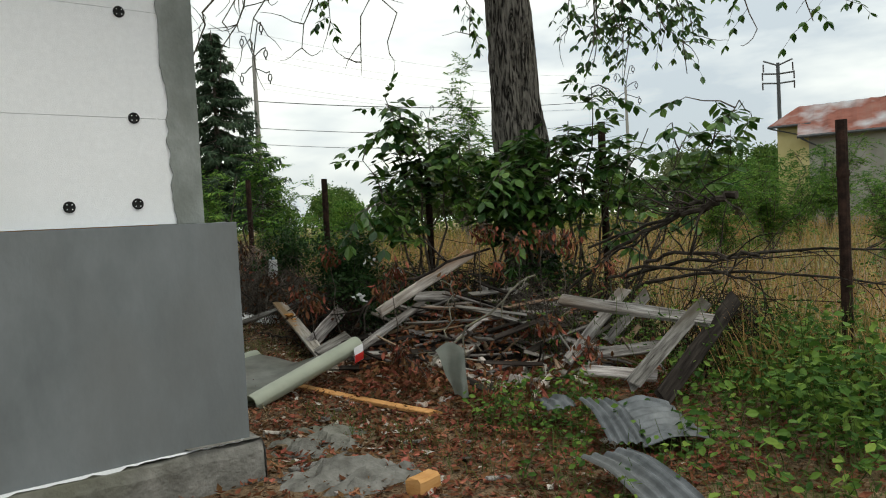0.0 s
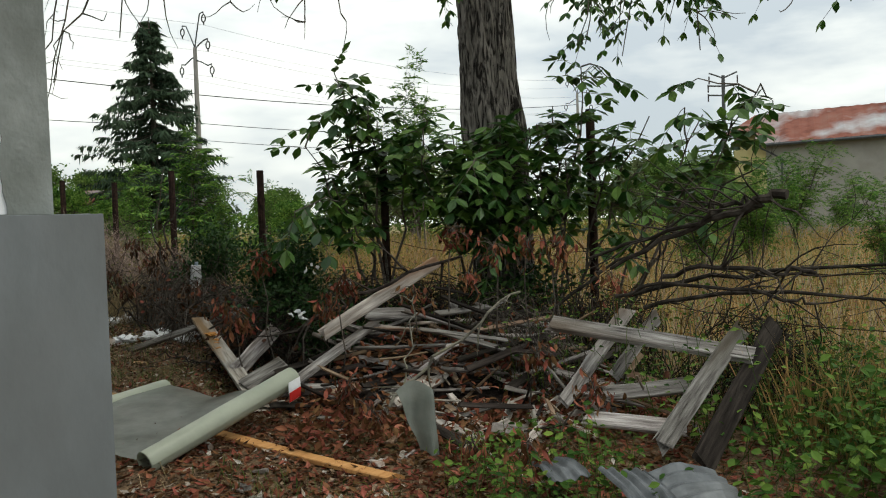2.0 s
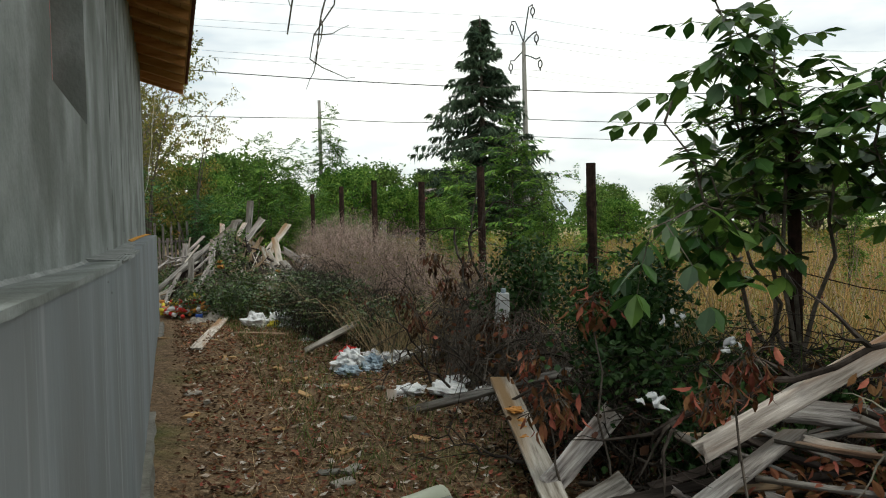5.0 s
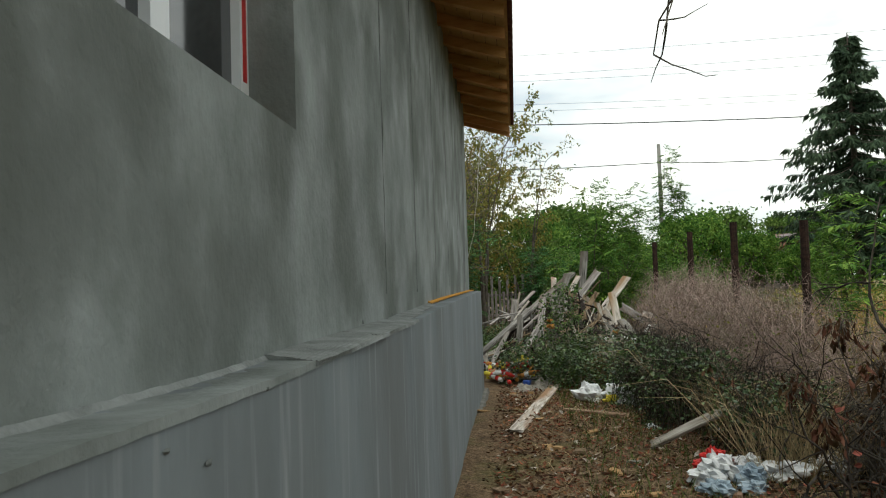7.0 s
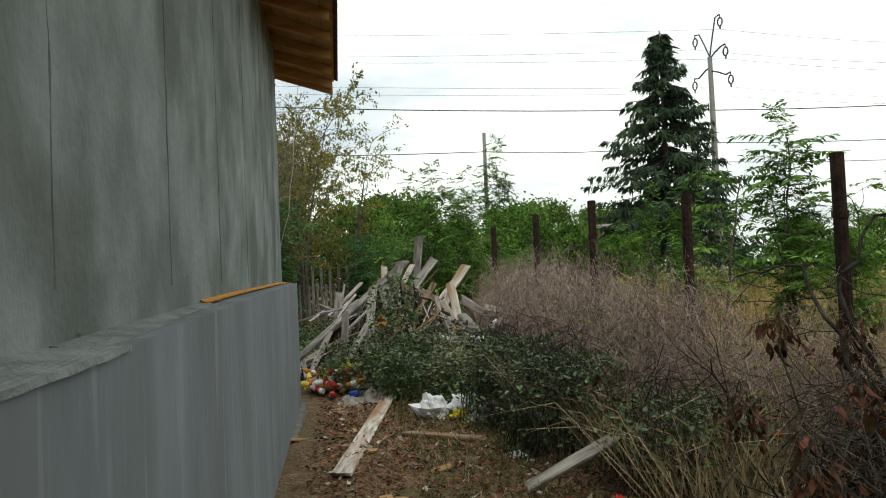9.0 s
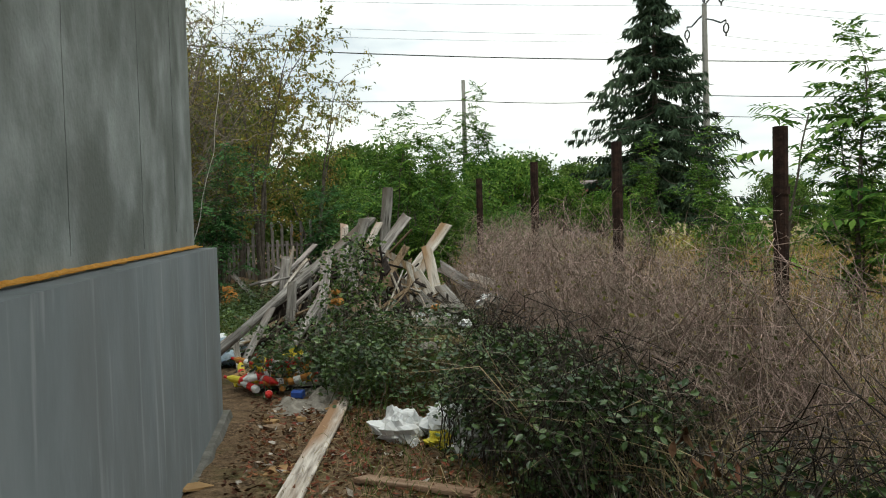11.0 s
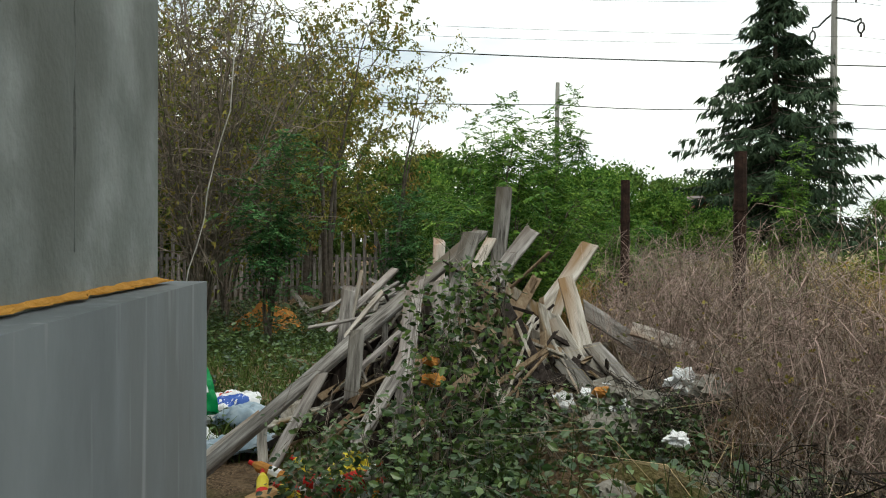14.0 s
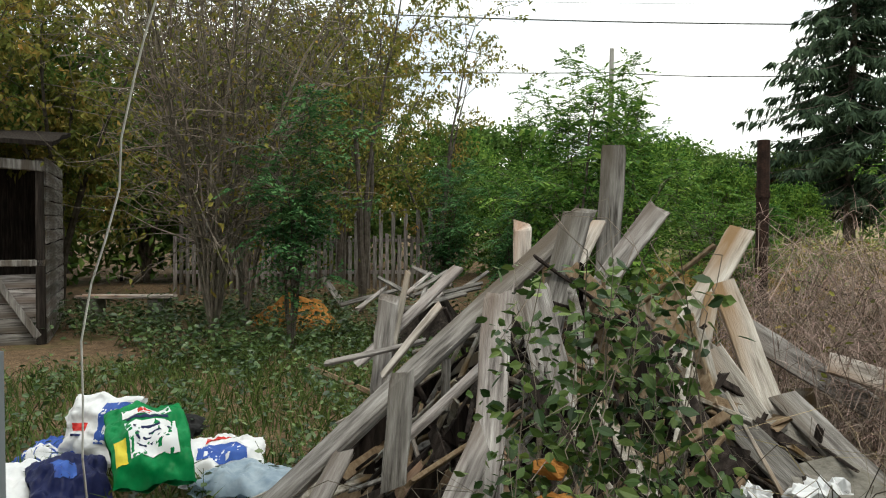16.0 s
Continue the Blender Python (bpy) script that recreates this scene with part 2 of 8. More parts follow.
M_NEEDLE = surface("spruce_needles", [(0.02, 0.038, 0.022), (0.066, 0.10, 0.058)], 0.8, 0.8, 0.0, island=0.4)
M_DEADLEAF = surface("brown_dead_leaf", [(0.05, 0.02, 0.011), (0.16, 0.066, 0.033), (0.30, 0.145, 0.075)], 3.0, 0.8, 0.0, island=0.6, translucent=0.15)
# darker copy of the dead leaf, with the shade of backlit bunches in its colour
M_DEADLEAF_DARK = surface("shade_dark_leaf", [(0.018, 0.010, 0.006), (0.075, 0.037, 0.02), (0.17, 0.09, 0.05)], 3.0, 0.8, 0.0, island=0.45, translucent=0.1)
M_RUST = surface("rusty_steel_pipe", [(0.016, 0.011, 0.009), (0.032, 0.02, 0.016), (0.06, 0.034, 0.025)], 14, 0.85, 0.4, 60, metal=0.2)
M_POLE = surface("utility_pole_concrete", [(0.27, 0.26, 0.24), (0.36, 0.35, 0.33)], 3, 0.9, 0.2)
M_STEEL = surface("dark_galvanised_steel", [(0.06, 0.065, 0.07), (0.11, 0.115, 0.12)], 10, 0.6, 0.1, metal=0.4)
M_WIRE = surface("black_cable", [(0.03, 0.03, 0.03), (0.05, 0.05, 0.05)], 5, 0.7, 0.0)
M_INSULATOR = surface("brown_glazed_insulator", [(0.05, 0.045, 0.045), (0.09, 0.08, 0.08)], 6, 0.3, 0.0)
M_TIN = surface("galvanised_corrugated_sheet", [(0.07, 0.075, 0.08), (0.12, 0.128, 0.135), (0.18, 0.19, 0.2)], 6, 0.55, 0.2, 30, metal=0.25, stain=(0.16, 0.16, 0.15))
M_PLASTIC_ROLL = surface("milky_green_plastic_sheet", [(0.34, 0.37, 0.29), (0.46, 0.49, 0.39)], 3, 0.35, 0.08, 10, translucent=0.3, spec=0.5)
M_FILM = surface("clear_grey_plastic_film", [(0.24, 0.27, 0.24), (0.38, 0.41, 0.37)], 4, 0.25, 0.3, 10, translucent=0.4, spec=0.6)
M_FILM.node_tree.nodes["Principled BSDF"].inputs["Alpha"].default_value = 0.55
M_WHITE = surface("white_plastic", [(0.62, 0.64, 0.66), (0.8, 0.8, 0.8)], 9, 0.4, 0.25, 20, translucent=0.15, spec=0.5)
M_RED = surface("red_plastic", [(0.42, 0.02, 0.02), (0.6, 0.05, 0.04)], 9, 0.4, 0.05)
M_BLUE = surface("blue_print_plastic", [(0.03, 0.06, 0.25), (0.05, 0.12, 0.4)], 9, 0.4, 0.05)
M_NAVY = surface("navy_plastic", [(0.008, 0.012, 0.05), (0.02, 0.025, 0.08)], 9, 0.4, 0.2)
M_GREENBAG = surface("green_print_plastic", [(0.0, 0.12, 0.03), (0.01, 0.22, 0.07)], 9, 0.4, 0.2, 14)
M_YELLOW = surface("yellow_print", [(0.55, 0.45, 0.03), (0.65, 0.55, 0.08)], 9, 0.5, 0.1)
M_CARD = surface("brown_cardboard", [(0.28, 0.17, 0.08), (0.40, 0.26, 0.13)], 6, 0.9, 0.2)
M_ORANGE = surface("orange_peeled_stuff", [(0.30, 0.12, 0.03), (0.52, 0.25, 0.07)], 12, 0.8, 0.5, 40)
M_RUBBLE = surface("rubble_plaster", [(0.13, 0.12, 0.10), (0.28, 0.26, 0.23)], 9, 0.95, 0.6, 40, per_object=0.2)
M_LIGHTBLUE = surface("pale_blue_film", [(0.22, 0.30, 0.38), (0.42, 0.50, 0.56)], 8, 0.3, 0.4, 14, translucent=0.25)
M_RUSTROOF = surface("rusting_sheet_roof", [(0.10, 0.035, 0.024), (0.19, 0.07, 0.05), (0.2, 0.10, 0.075)], 1.2, 0.7, 0.1, stain=(0.36, 0.37, 0.38), stain_scale=0.5)
M_YELLOWWALL = surface("yellow_rendered_wall", [(0.42, 0.36, 0.17), (0.52, 0.46, 0.24)], 1.2, 0.9, 0.1)
M_GREYWALL = surface("grey_rendered_wall", [(0.24, 0.23, 0.21), (0.33, 0.32, 0.29)], 1.2, 0.9, 0.1)
M_GLASS = surface("window_glass", [(0.02, 0.022, 0.024), (0.03, 0.032, 0.034)], 2, 0.08, 0.0, spec=0.8)
M_STRING = surface("white_string", [(0.55, 0.53, 0.48), (0.7, 0.68, 0.62)], 30, 0.8, 0.0)


def ground_material():
    """Trodden earth with litter along the wall, greener weeds by the fence, dry pasture beyond."""
    m = bpy.data.materials.new("ground")
    m.use_nodes = True
    nt = m.node_tree
    b = nt.nodes["Principled BSDF"]
    b.inputs["Roughness"].default_value = 0.95
    b.inputs["Specular IOR Level"].default_value = 0.15
    co = nt.nodes.new("ShaderNodeTexCoord")

    def noise_ramp(scale, a, c, p0=0.35, p1=0.65, detail=8.0):
        n = nt.nodes.new("ShaderNodeTexNoise")
        n.inputs["Scale"].default_value = scale
        n.inputs["Detail"].default_value = detail
        n.inputs["Roughness"].default_value = 0.7
        nt.links.new(co.outputs["Object"], n.inputs["Vector"])
        r = nt.nodes.new("ShaderNodeValToRGB")
        r.color_ramp.elements[0].position, r.color_ramp.elements[1].position = p0, p1
        r.color_ramp.elements[0].color, r.color_ramp.elements[1].color = (*a, 1), (*c, 1)
        nt.links.new(n.outputs["Fac"], r.inputs[0])
        return r.outputs[0], n.outputs["Fac"]

    def mix(f, a, c):
        x = nt.nodes.new("ShaderNodeMix")
        x.data_type = "RGBA"
        nt.links.new(f, x.inputs[0])
        nt.links.new(a, x.inputs[6])
        nt.links.new(c, x.inputs[7])
        return x.outputs[2]

    earth, _ = noise_ramp(7, (0.045, 0.027, 0.015), (0.215, 0.145, 0.085))
    chips, _ = noise_ramp(45, (0.035, 0.02, 0.011), (0.26, 0.175, 0.105), 0.42, 0.6)
    f1, _ = noise_ramp(3, (0, 0, 0), (1, 1, 1), 0.42, 0.6)
    dirt = mix(f1, earth, chips)
    moss, _ = noise_ramp(5, (0.04, 0.055, 0.014), (0.10, 0.10, 0.03))
    f2, _ = noise_ramp(0.9, (0, 0, 0), (0.8, 0.8, 0.8), 0.52, 0.68)
    near = mix(f2, dirt, moss)
    dry, _ = noise_ramp(1.5, (0.17, 0.13, 0.06), (0.33, 0.26, 0.13))
    green, _ = noise_ramp(2.0, (0.07, 0.09, 0.03), (0.15, 0.16, 0.06))
    f3, _ = noise_ramp(0.12, (0, 0, 0), (1, 1, 1), 0.45, 0.62)
    far = mix(f3, dry, green)
    # distance from the wall decides between yard and pasture
    sep = nt.nodes.new("ShaderNodeVectorMath")
    sep.operation = "DOT_PRODUCT"
    sep.inputs[1].default_value = (0.7788, 0.6272, 0)
    nt.links.new(co.outputs["Object"], sep.inputs[0])
    rg = nt.nodes.new("ShaderNodeMapRange")
    rg.inputs[1].default_value, rg.inputs[2].default_value = 8.0, 9.6
    nt.links.new(sep.outputs["Value"], rg.inputs[0])
    col = mix(rg.outputs[0], near, far)
    nt.links.new(col, b.inputs["Base Color"])
    nb = nt.nodes.new("ShaderNodeTexNoise")
    nb.inputs["Scale"].default_value = 22
    nb.inputs["Detail"].default_value = 9
    nt.links.new(co.outputs["Object"], nb.inputs["Vector"])
    bp = nt.nodes.new("ShaderNodeBump")
    bp.inputs["Strength"].default_value = 0.9
    bp.inputs["Distance"].default_value = 0.05
    nt.links.new(nb.outputs["Fac"], bp.inputs["Height"])
    nt.links.new(bp.outputs[0], b.inputs["Normal"])
    return m


M_GROUND = ground_material()

# ---- building helpers ----
rng = np.random.default_rng(7)
A0 = np.array([-1.39, 5.26, 0.0])           # wall corner by which the walk begins
U = np.array([-0.62725, 0.77882, 0.0])      # along the wall
NRM = np.array([0.77882, 0.62725, 0.0])     # out of the wall
UP = np.array([0.0, 0.0, 1.0])


def wall_pt(s, lat, z):
    return A0 + U * s + NRM * lat + UP * z


def unit(v):
    v = np.asarray(v, float)
    return v / max(1e-9, np.linalg.norm(v))


def lump(x, y, k, seed=0.0):
    return noise.noise(Vector((x * k + seed, y * k - seed, seed)))


def ground_z(x, y):
    s = (x - A0[0]) * U[0] + (y - A0[1]) * U[1]
    f = min(1.0, max(0.0, (s - 0.0) / 7.5))
    f = f * f * (3 - 2 * f)
    d = math.hypot(x + 4, y - 12)
    fade = 1.0 / (1.0 + (d / 40.0) ** 2)
    z = -0.40 + 0.42 * f + (0.05 * lump(x, y, 0.5) + 0.02 * lump(x, y, 2.1, 3.0)) * fade
    return z


class Mesh:
    """Gathers tubes, leaves, slabs and blades into one mesh."""

    def __init__(self):
        self.v, self.f, self.n = [], [], 0

    def add(self, v, f):
        v = np.asarray(v, float)
        self.v.append(v)
        self.f.extend(tuple(i + self.n for i in q) for q in f)
        self.n += len(v)
        return self

    def add_many(self, v, tris):
        """v: (count, k, 3) copies of one small shape; tris: its faces."""
        c, k = v.shape[:2]
        self.v.append(v.reshape(-1, 3))
        base = (np.arange(c) * k + self.n)[:, None]
        for q in tris:
            self.f.extend(map(tuple, (base + np.array(q)[None, :]).tolist()))
        self.n += c * k
        return self

    def tube(self, pts, radii, sides=5, cap=True):
        pts = np.asarray(pts, float)
        k = len(pts)
        radii = np.full(k, radii, float) if np.isscalar(radii) else np.asarray(radii, float)
        tang = np.gradient(pts, axis=0)
        tang /= np.maximum(1e-9, np.linalg.norm(tang, axis=1))[:, None]
        ref = np.array([0.0, 0.0, 1.0]) if abs(tang[0][2]) < 0.9 else np.array([1.0, 0.0, 0.0])
        a = np.cross(tang, ref)
        a /= np.maximum(1e-9, np.linalg.norm(a, axis=1))[:, None]
        b = np.cross(tang, a)
        ang = np.arange(sides) * 2 * math.pi / sides
        ring = pts[:, None] + radii[:, None, None] * (a[:, None] * np.cos(ang)[None, :, None] + b[:, None] * np.sin(ang)[None, :, None])
        f = []
        for i in range(k - 1):
            for j in range(sides):
                j2 = (j + 1) % sides
                f.append((i * sides + j, i * sides + j2, (i + 1) * sides + j2, (i + 1) * sides + j))
        if cap:
            f.append(tuple(range(sides - 1, -1, -1)))
            f.append(tuple((k - 1) * sides + j for j in range(sides)))
        return self.add(ring.reshape(-1, 3), f)

    def leaves(self, p, d, nrm, length, width, droop=0.15, rows=1):
        """Pointed leaves folded along the midrib. p, d, nrm: (count, 3)."""
        p, d, nrm = (np.asarray(q, float) for q in (p, d, nrm))
        d = d / np.maximum(1e-9, np.linalg.norm(d, axis=1))[:, None]
        side = np.cross(d, nrm)
        side /= np.maximum(1e-9, np.linalg.norm(side, axis=1))[:, None]
        nn = np.cross(side, d)
        L = (np.full(len(p), length) if np.isscalar(length) else length)[:, None]
        W = (np.full(len(p), width) if np.isscalar(width) else width)[:, None]
        if rows == 1:
            v = np.stack([p, p + d * L * 0.45 + side * W * 0.5, p + d * L * 0.45 - nn * W * 0.14, p + d * L * 0.45 - side * W * 0.5,
                          p + d * L - nn * L * droop], 1)
            return self.add_many(v, [(0, 2, 1), (0, 3, 2), (1, 2, 4), (2, 3, 4)])
        v = np.stack([p,
                      p + d * L * 0.25 + side * W * 0.36, p + d * L * 0.25 - nn * W * 0.1, p + d * L * 0.25 - side * W * 0.36,
                      p + d * L * 0.6 + side * W * 0.5 - nn * L * droop * 0.3, p + d * L * 0.6 - nn * (W * 0.12 + L * droop * 0.3), p + d * L * 0.6 - side * W * 0.5 - nn * L * droop * 0.3,
                      p + d * L - nn * L * droop], 1)
        return self.add_many(v, [(0, 2, 1), (0, 3, 2), (1, 2, 5, 4), (2, 3, 6, 5), (4, 5, 7), (5, 6, 7)])

    def blades(self, p, tip, width):
        """Grass blades bending from p to tip."""
        d = tip - p
        side = np.cross(d, UP[None, :] + rng.normal(0, 0.6, d.shape))
        side /= np.maximum(1e-9, np.linalg.norm(side, axis=1))[:, None]
        w = (np.full(len(p), width) if np.isscalar(width) else width)[:, None]
        mid = p + d * 0.5 + UP * np.linalg.norm(d[:, :2], axis=1)[:, None] * 0.3
        v = np.stack([p - side * w, p + side * w, mid + side * w * 0.8, mid - side * w * 0.8, tip], 1)
        return self.add_many(v, [(0, 1, 2, 3), (3, 2, 4)])

    def slab(self, a, b, width, thick, face=None, jag=0.02, bow=0.0, cuts=5):
        """A board from a to b, with worn edges and uneven ends."""
        a, b = np.asarray(a, float), np.asarray(b, float)
        d = unit(b - a)
        L = np.linalg.norm(b - a)
        face = unit(UP if face is None else face)
        if abs(d @ face) > 0.95:
            face = unit(np.array([0.6, -0.8, 0.1]))
        side = unit(np.cross(d, face))
        nn = unit(np.cross(side, d))
        c = min(thick, width) * 0.18
        w, t = width / 2, thick / 2
        prof = [(-w + c, -t), (w - c, -t), (w, -t + c), (w, t - c), (w - c, t), (-w + c, t), (-w, t - c), (-w, -t + c)]
        v = []
        tap = rng.uniform(-0.22, 0.06)
        for i in range(cuts):
            k = i / (cuts - 1)
            wob = rng.normal(0, 0.02 * width)
            for (x, y) in prof:
                e = 0.0
                if i in (0, cuts - 1):
                    e = rng.uniform(-jag, jag)
                v.append(a + d * (L * k + e) + side * (x * (1 + tap * k + rng.normal(0, 0.025)) + wob) + nn * (y + bow * 4 * k * (1 - k)))
        f = []
        for i in range(cuts - 1):
            for j in range(8):
                j2 = (j + 1) % 8
                f.append((i * 8 + j, i * 8 + j2, (i + 1) * 8 + j2, (i + 1) * 8 + j))
        f.append(tuple(range(7, -1, -1)))
        f.append(tuple((cuts - 1) * 8 + j for j in range(8)))
        return self.add(v, f)

    def box(self, c, x, y, z):
        """A block by its centre and three half axes."""
        c, x, y, z = (np.asarray(q, float) for q in (c, x, y, z))
        v = [c + i * x + j * y + k * z for k in (-1, 1) for j in (-1, 1) for i in (-1, 1)]
        return self.add(v, [(0, 2, 3, 1), (4, 5, 7, 6), (0, 1, 5, 4), (2, 6, 7, 3), (0, 4, 6, 2), (1, 3, 7, 5)])

    def sheet(self, fn, nu, nv, thick=0.0):
        """A bent sheet: fn(u, v) gives a point for u, v in 0..1."""
        pts = np.array([[fn(i / (nu - 1), j / (nv - 1)) for j in range(nv)] for i in range(nu)], float)
        f = [(i * nv + j, (i + 1) * nv + j, (i + 1) * nv + j + 1, i * nv + j + 1) for i in range(nu - 1) for j in range(nv - 1)]
        if not thick:
            return self.add(pts.reshape(-1, 3), f)
        du, dv = np.gradient(pts, axis=0), np.gradient(pts, axis=1)
        nn = np.cross(du, dv)
        nn /= np.maximum(1e-9, np.linalg.norm(nn, axis=2))[:, :, None]
        low = pts - nn * thick
        m = nu * nv
        f2 = [tuple(m + q for q in reversed(t)) for t in f]
        ring = [i * nv for i in range(nu)] + [(nu - 1) * nv + j for j in range(1, nv)] + [i * nv + nv - 1 for i in range(nu - 2, -1, -1)] + [j for j in range(nv - 2, 0, -1)]
        f3 = [(ring[i], ring[(i + 1) % len(ring)], m + ring[(i + 1) % len(ring)], m + ring[i]) for i in range(len(ring))]
        return self.add(np.concatenate([pts.reshape(-1, 3), low.reshape(-1, 3)]), f + f2 + f3)

    def ob(self, name, mat, parent=None, label="", smooth=False, origin=None):
        me = bpy.data.meshes.new(name)
        v = np.concatenate(self.v) if self.v else np.zeros((0, 3))
        o = np.zeros(3) if origin is None else np.asarray(origin, float)
        me.from_pydata((v - o).tolist(), [], self.f)
        me.update()
        if smooth:
            me.polygons.foreach_set("use_smooth", [True] * len(me.polygons))
        me.materials.append(mat)
        ob = new(name, me)
        ob.location = o
        if parent is not None:
            ob.parent = parent
            up, off = parent, np.zeros(3)
            while up is not None:
                off += np.array(up.location)
                up = up.parent
            ob.location = o - off
        if label:
            ob["label"] = label
        return ob


def grain_board(name, mat, a, b, w, t, face, jag=0.01, bow=0.0, parent=None, cuts=6):
    """A board whose own z axis runs along it, so that the grain follows."""
    a, b = np.asarray(a, float), np.asarray(b, float)
    L = np.linalg.norm(b - a)
    d = unit(b - a)
    f = unit(np.asarray(face, float))
    if abs(f @ d) > 0.97:
        f = unit(f + np.array([0.3, 0.5, 0.7]))
    f = unit(f - d * (f @ d))
    m = Mesh()
    m.slab((0, 0, -L / 2), (0, 0, L / 2), w, t, (0, 1, 0), jag, bow, cuts)
    ob = m.ob(name, mat)
    c = (a + b) / 2
    if parent is not None:
        ob.parent = parent
        up = parent
        while up is not None:
            c = c - np.array(up.location)
            up = up.parent
    x = unit(np.cross(f, d))
    ob.matrix_basis = Matrix(((x[0], f[0], d[0], c[0]), (x[1], f[1], d[1], c[1]), (x[2], f[2], d[2], c[2]), (0, 0, 0, 1)))
    return ob


def thing(name, at, label, category, group="", kind=""):
    e = new(name)
    e.empty_display_size = 0.1
    e.location = at
    return tagged(e, label, category, group, kind)


def arc(a, b, rise, k=7, wob=0.0):
    a, b = np.asarray(a, float), np.asarray(b, float)
    t = np.linspace(0, 1, k)[:, None]
    p = a + (b - a) * t + UP * (rise * 4 * t * (1 - t))
    if wob:
        w = rng.normal(0, wob, p.shape)
        w[0] = 0
        w[-1] = 0
        p = p + w
    return p


def taper(r0, r1, k):
    return np.linspace(r0, r1, k)


def compound(fol, stem, base, d, length, pairs, leaf_len, leaf_w, rows=1, droop=0.35, hang=0.3):
    """A pinnate leaf: a stalk with leaflets on both sides and one at its tip."""
    d = unit(d)
    side = unit(np.cross(d, UP + rng.normal(0, 0.15, 3)))
    k = np.linspace(0.25, 1, pairs)
    sp = base + d[None, :] * (length * k)[:, None] - UP[None, :] * (length * droop * k ** 2)[:, None]
    if stem is not None:
        stem.tube(np.vstack([base, sp[pairs // 2], sp[-1]]), taper(0.004, 0.002, 3), 3, cap=False)
    P = np.concatenate([sp, sp, sp[-1:]])
    D = np.concatenate([np.tile(side + d * 0.35, (pairs, 1)), np.tile(-side + d * 0.35, (pairs, 1)), d[None, :]])
    D = D - UP * hang + rng.normal(0, 0.12, D.shape)
    N = np.tile(UP, (len(P), 1)) + rng.normal(0, 0.25, (len(P), 3))
    s = rng.uniform(0.75, 1.15, len(P))
    fol.leaves(P, D, N, leaf_len * s, leaf_w * s, 0.2, rows)


def stems_of(base, height, spread, count, k=8, wob=0.05, lean=0.6):
    """Curved stems rising from one root."""
    out = []
    for i in range(count):
        a = rng.uniform(0, 2 * math.pi)
        r = spread * math.sqrt(rng.uniform(0.02, 1))
        h = height * rng.uniform(0.65, 1.0)
        t = np.linspace(0, 1, k)
        p = np.zeros((k, 3))
        p[:, 0] = base[0] + math.cos(a) * r * t ** (1 + lean)
        p[:, 1] = base[1] + math.sin(a) * r * t ** (1 + lean)
        p[:, 2] = base[2] + h * (t - 0.12 * t ** 2 * r / max(0.2, spread))
        w = rng.normal(0, wob, (k, 3))
        w[0] = 0
        out.append(p + np.cumsum(w, 0) * 0.5)
    return out

def crumple(m, c, r, squash=0.6, n=14, amp=0.35, seed=0.0):
    """A crumpled lump of film or a half-filled bag."""
    v = []
    for i in range(n):
        th = math.pi * i / (n - 1)
        for j in range(n * 2):
            ph = 2 * math.pi * j / (n * 2)
            d = Vector((math.sin(th) * math.cos(ph), math.sin(th) * math.sin(ph), math.cos(th)))
            k = 1 + amp * noise.noise(d * 1.7 + Vector((seed, seed * 2, 0))) + amp * 0.7 * abs(noise.noise(d * 4.0 + Vector((0, seed, seed)))) + amp * 0.35 * noise.noise(d * 9.0 + Vector((seed, 0, 0)))
            v.append((c[0] + d.x * r * k, c[1] + d.y * r * k, c[2] + d.z * r * k * squash))
    w = n * 2
    f = [(i * w + j, (i + 1) * w + j, (i + 1) * w + (j + 1) % w, i * w + (j + 1) % w) for i in range(n - 1) for j in range(w)]
    m.add(v, f)
    return m


# ---- ground: one sheet out to the horizon ----
def build_ground():
    def axis(lo, hi, step, far):
        fine = np.arange(lo, hi + 1e-6, step)
        g = step * np.cumsum(1.22 ** np.arange(1, 60))
        g = g[g < far]
        return np.concatenate([(lo - g)[::-1], fine, hi + g])
    xs, ys = axis(-19, 7, 0.2, 2500), axis(-1, 24, 0.2, 2500)
    v = [(x, y, ground_z(x, y)) for x in xs for y in ys]
    ny = len(ys)
    f = [(i * ny + j, (i + 1) * ny + j, (i + 1) * ny + j + 1, i * ny + j + 1) for i in range(len(xs) - 1) for j in range(ny - 1)]
    g = Mesh().add(v, f).ob("ground", M_GROUND, smooth=True)
    tagged(g, "trodden brown earth with litter, dry pasture beyond the fence", "ground", kind="structure")


build_ground()


# ---- the unfinished house ----
def wall_box(m, s0, s1, l0, l1, z0, z1):
    m.box(wall_pt((s0 + s1) / 2, (l0 + l1) / 2, (z0 + z1) / 2), U * (s1 - s0) / 2, NRM * (l1 - l0) / 2, UP * (z1 - z0) / 2)


HOUSE_LEN, HOUSE_W, LEDGE = 12.4, 8.5, 1.40
UP_IN = 0.16
WIN = (2.2, 3.43, 2.03, 3.4)


def ledge_z(s):
    """Top of the plinth along the side wall."""
    return float(np.interp(s, (0, 2.5, 5.0, 6.2, 8.0, 12.4), (1.365, 1.342, 1.36, 1.385, 1.415, 1.464)))


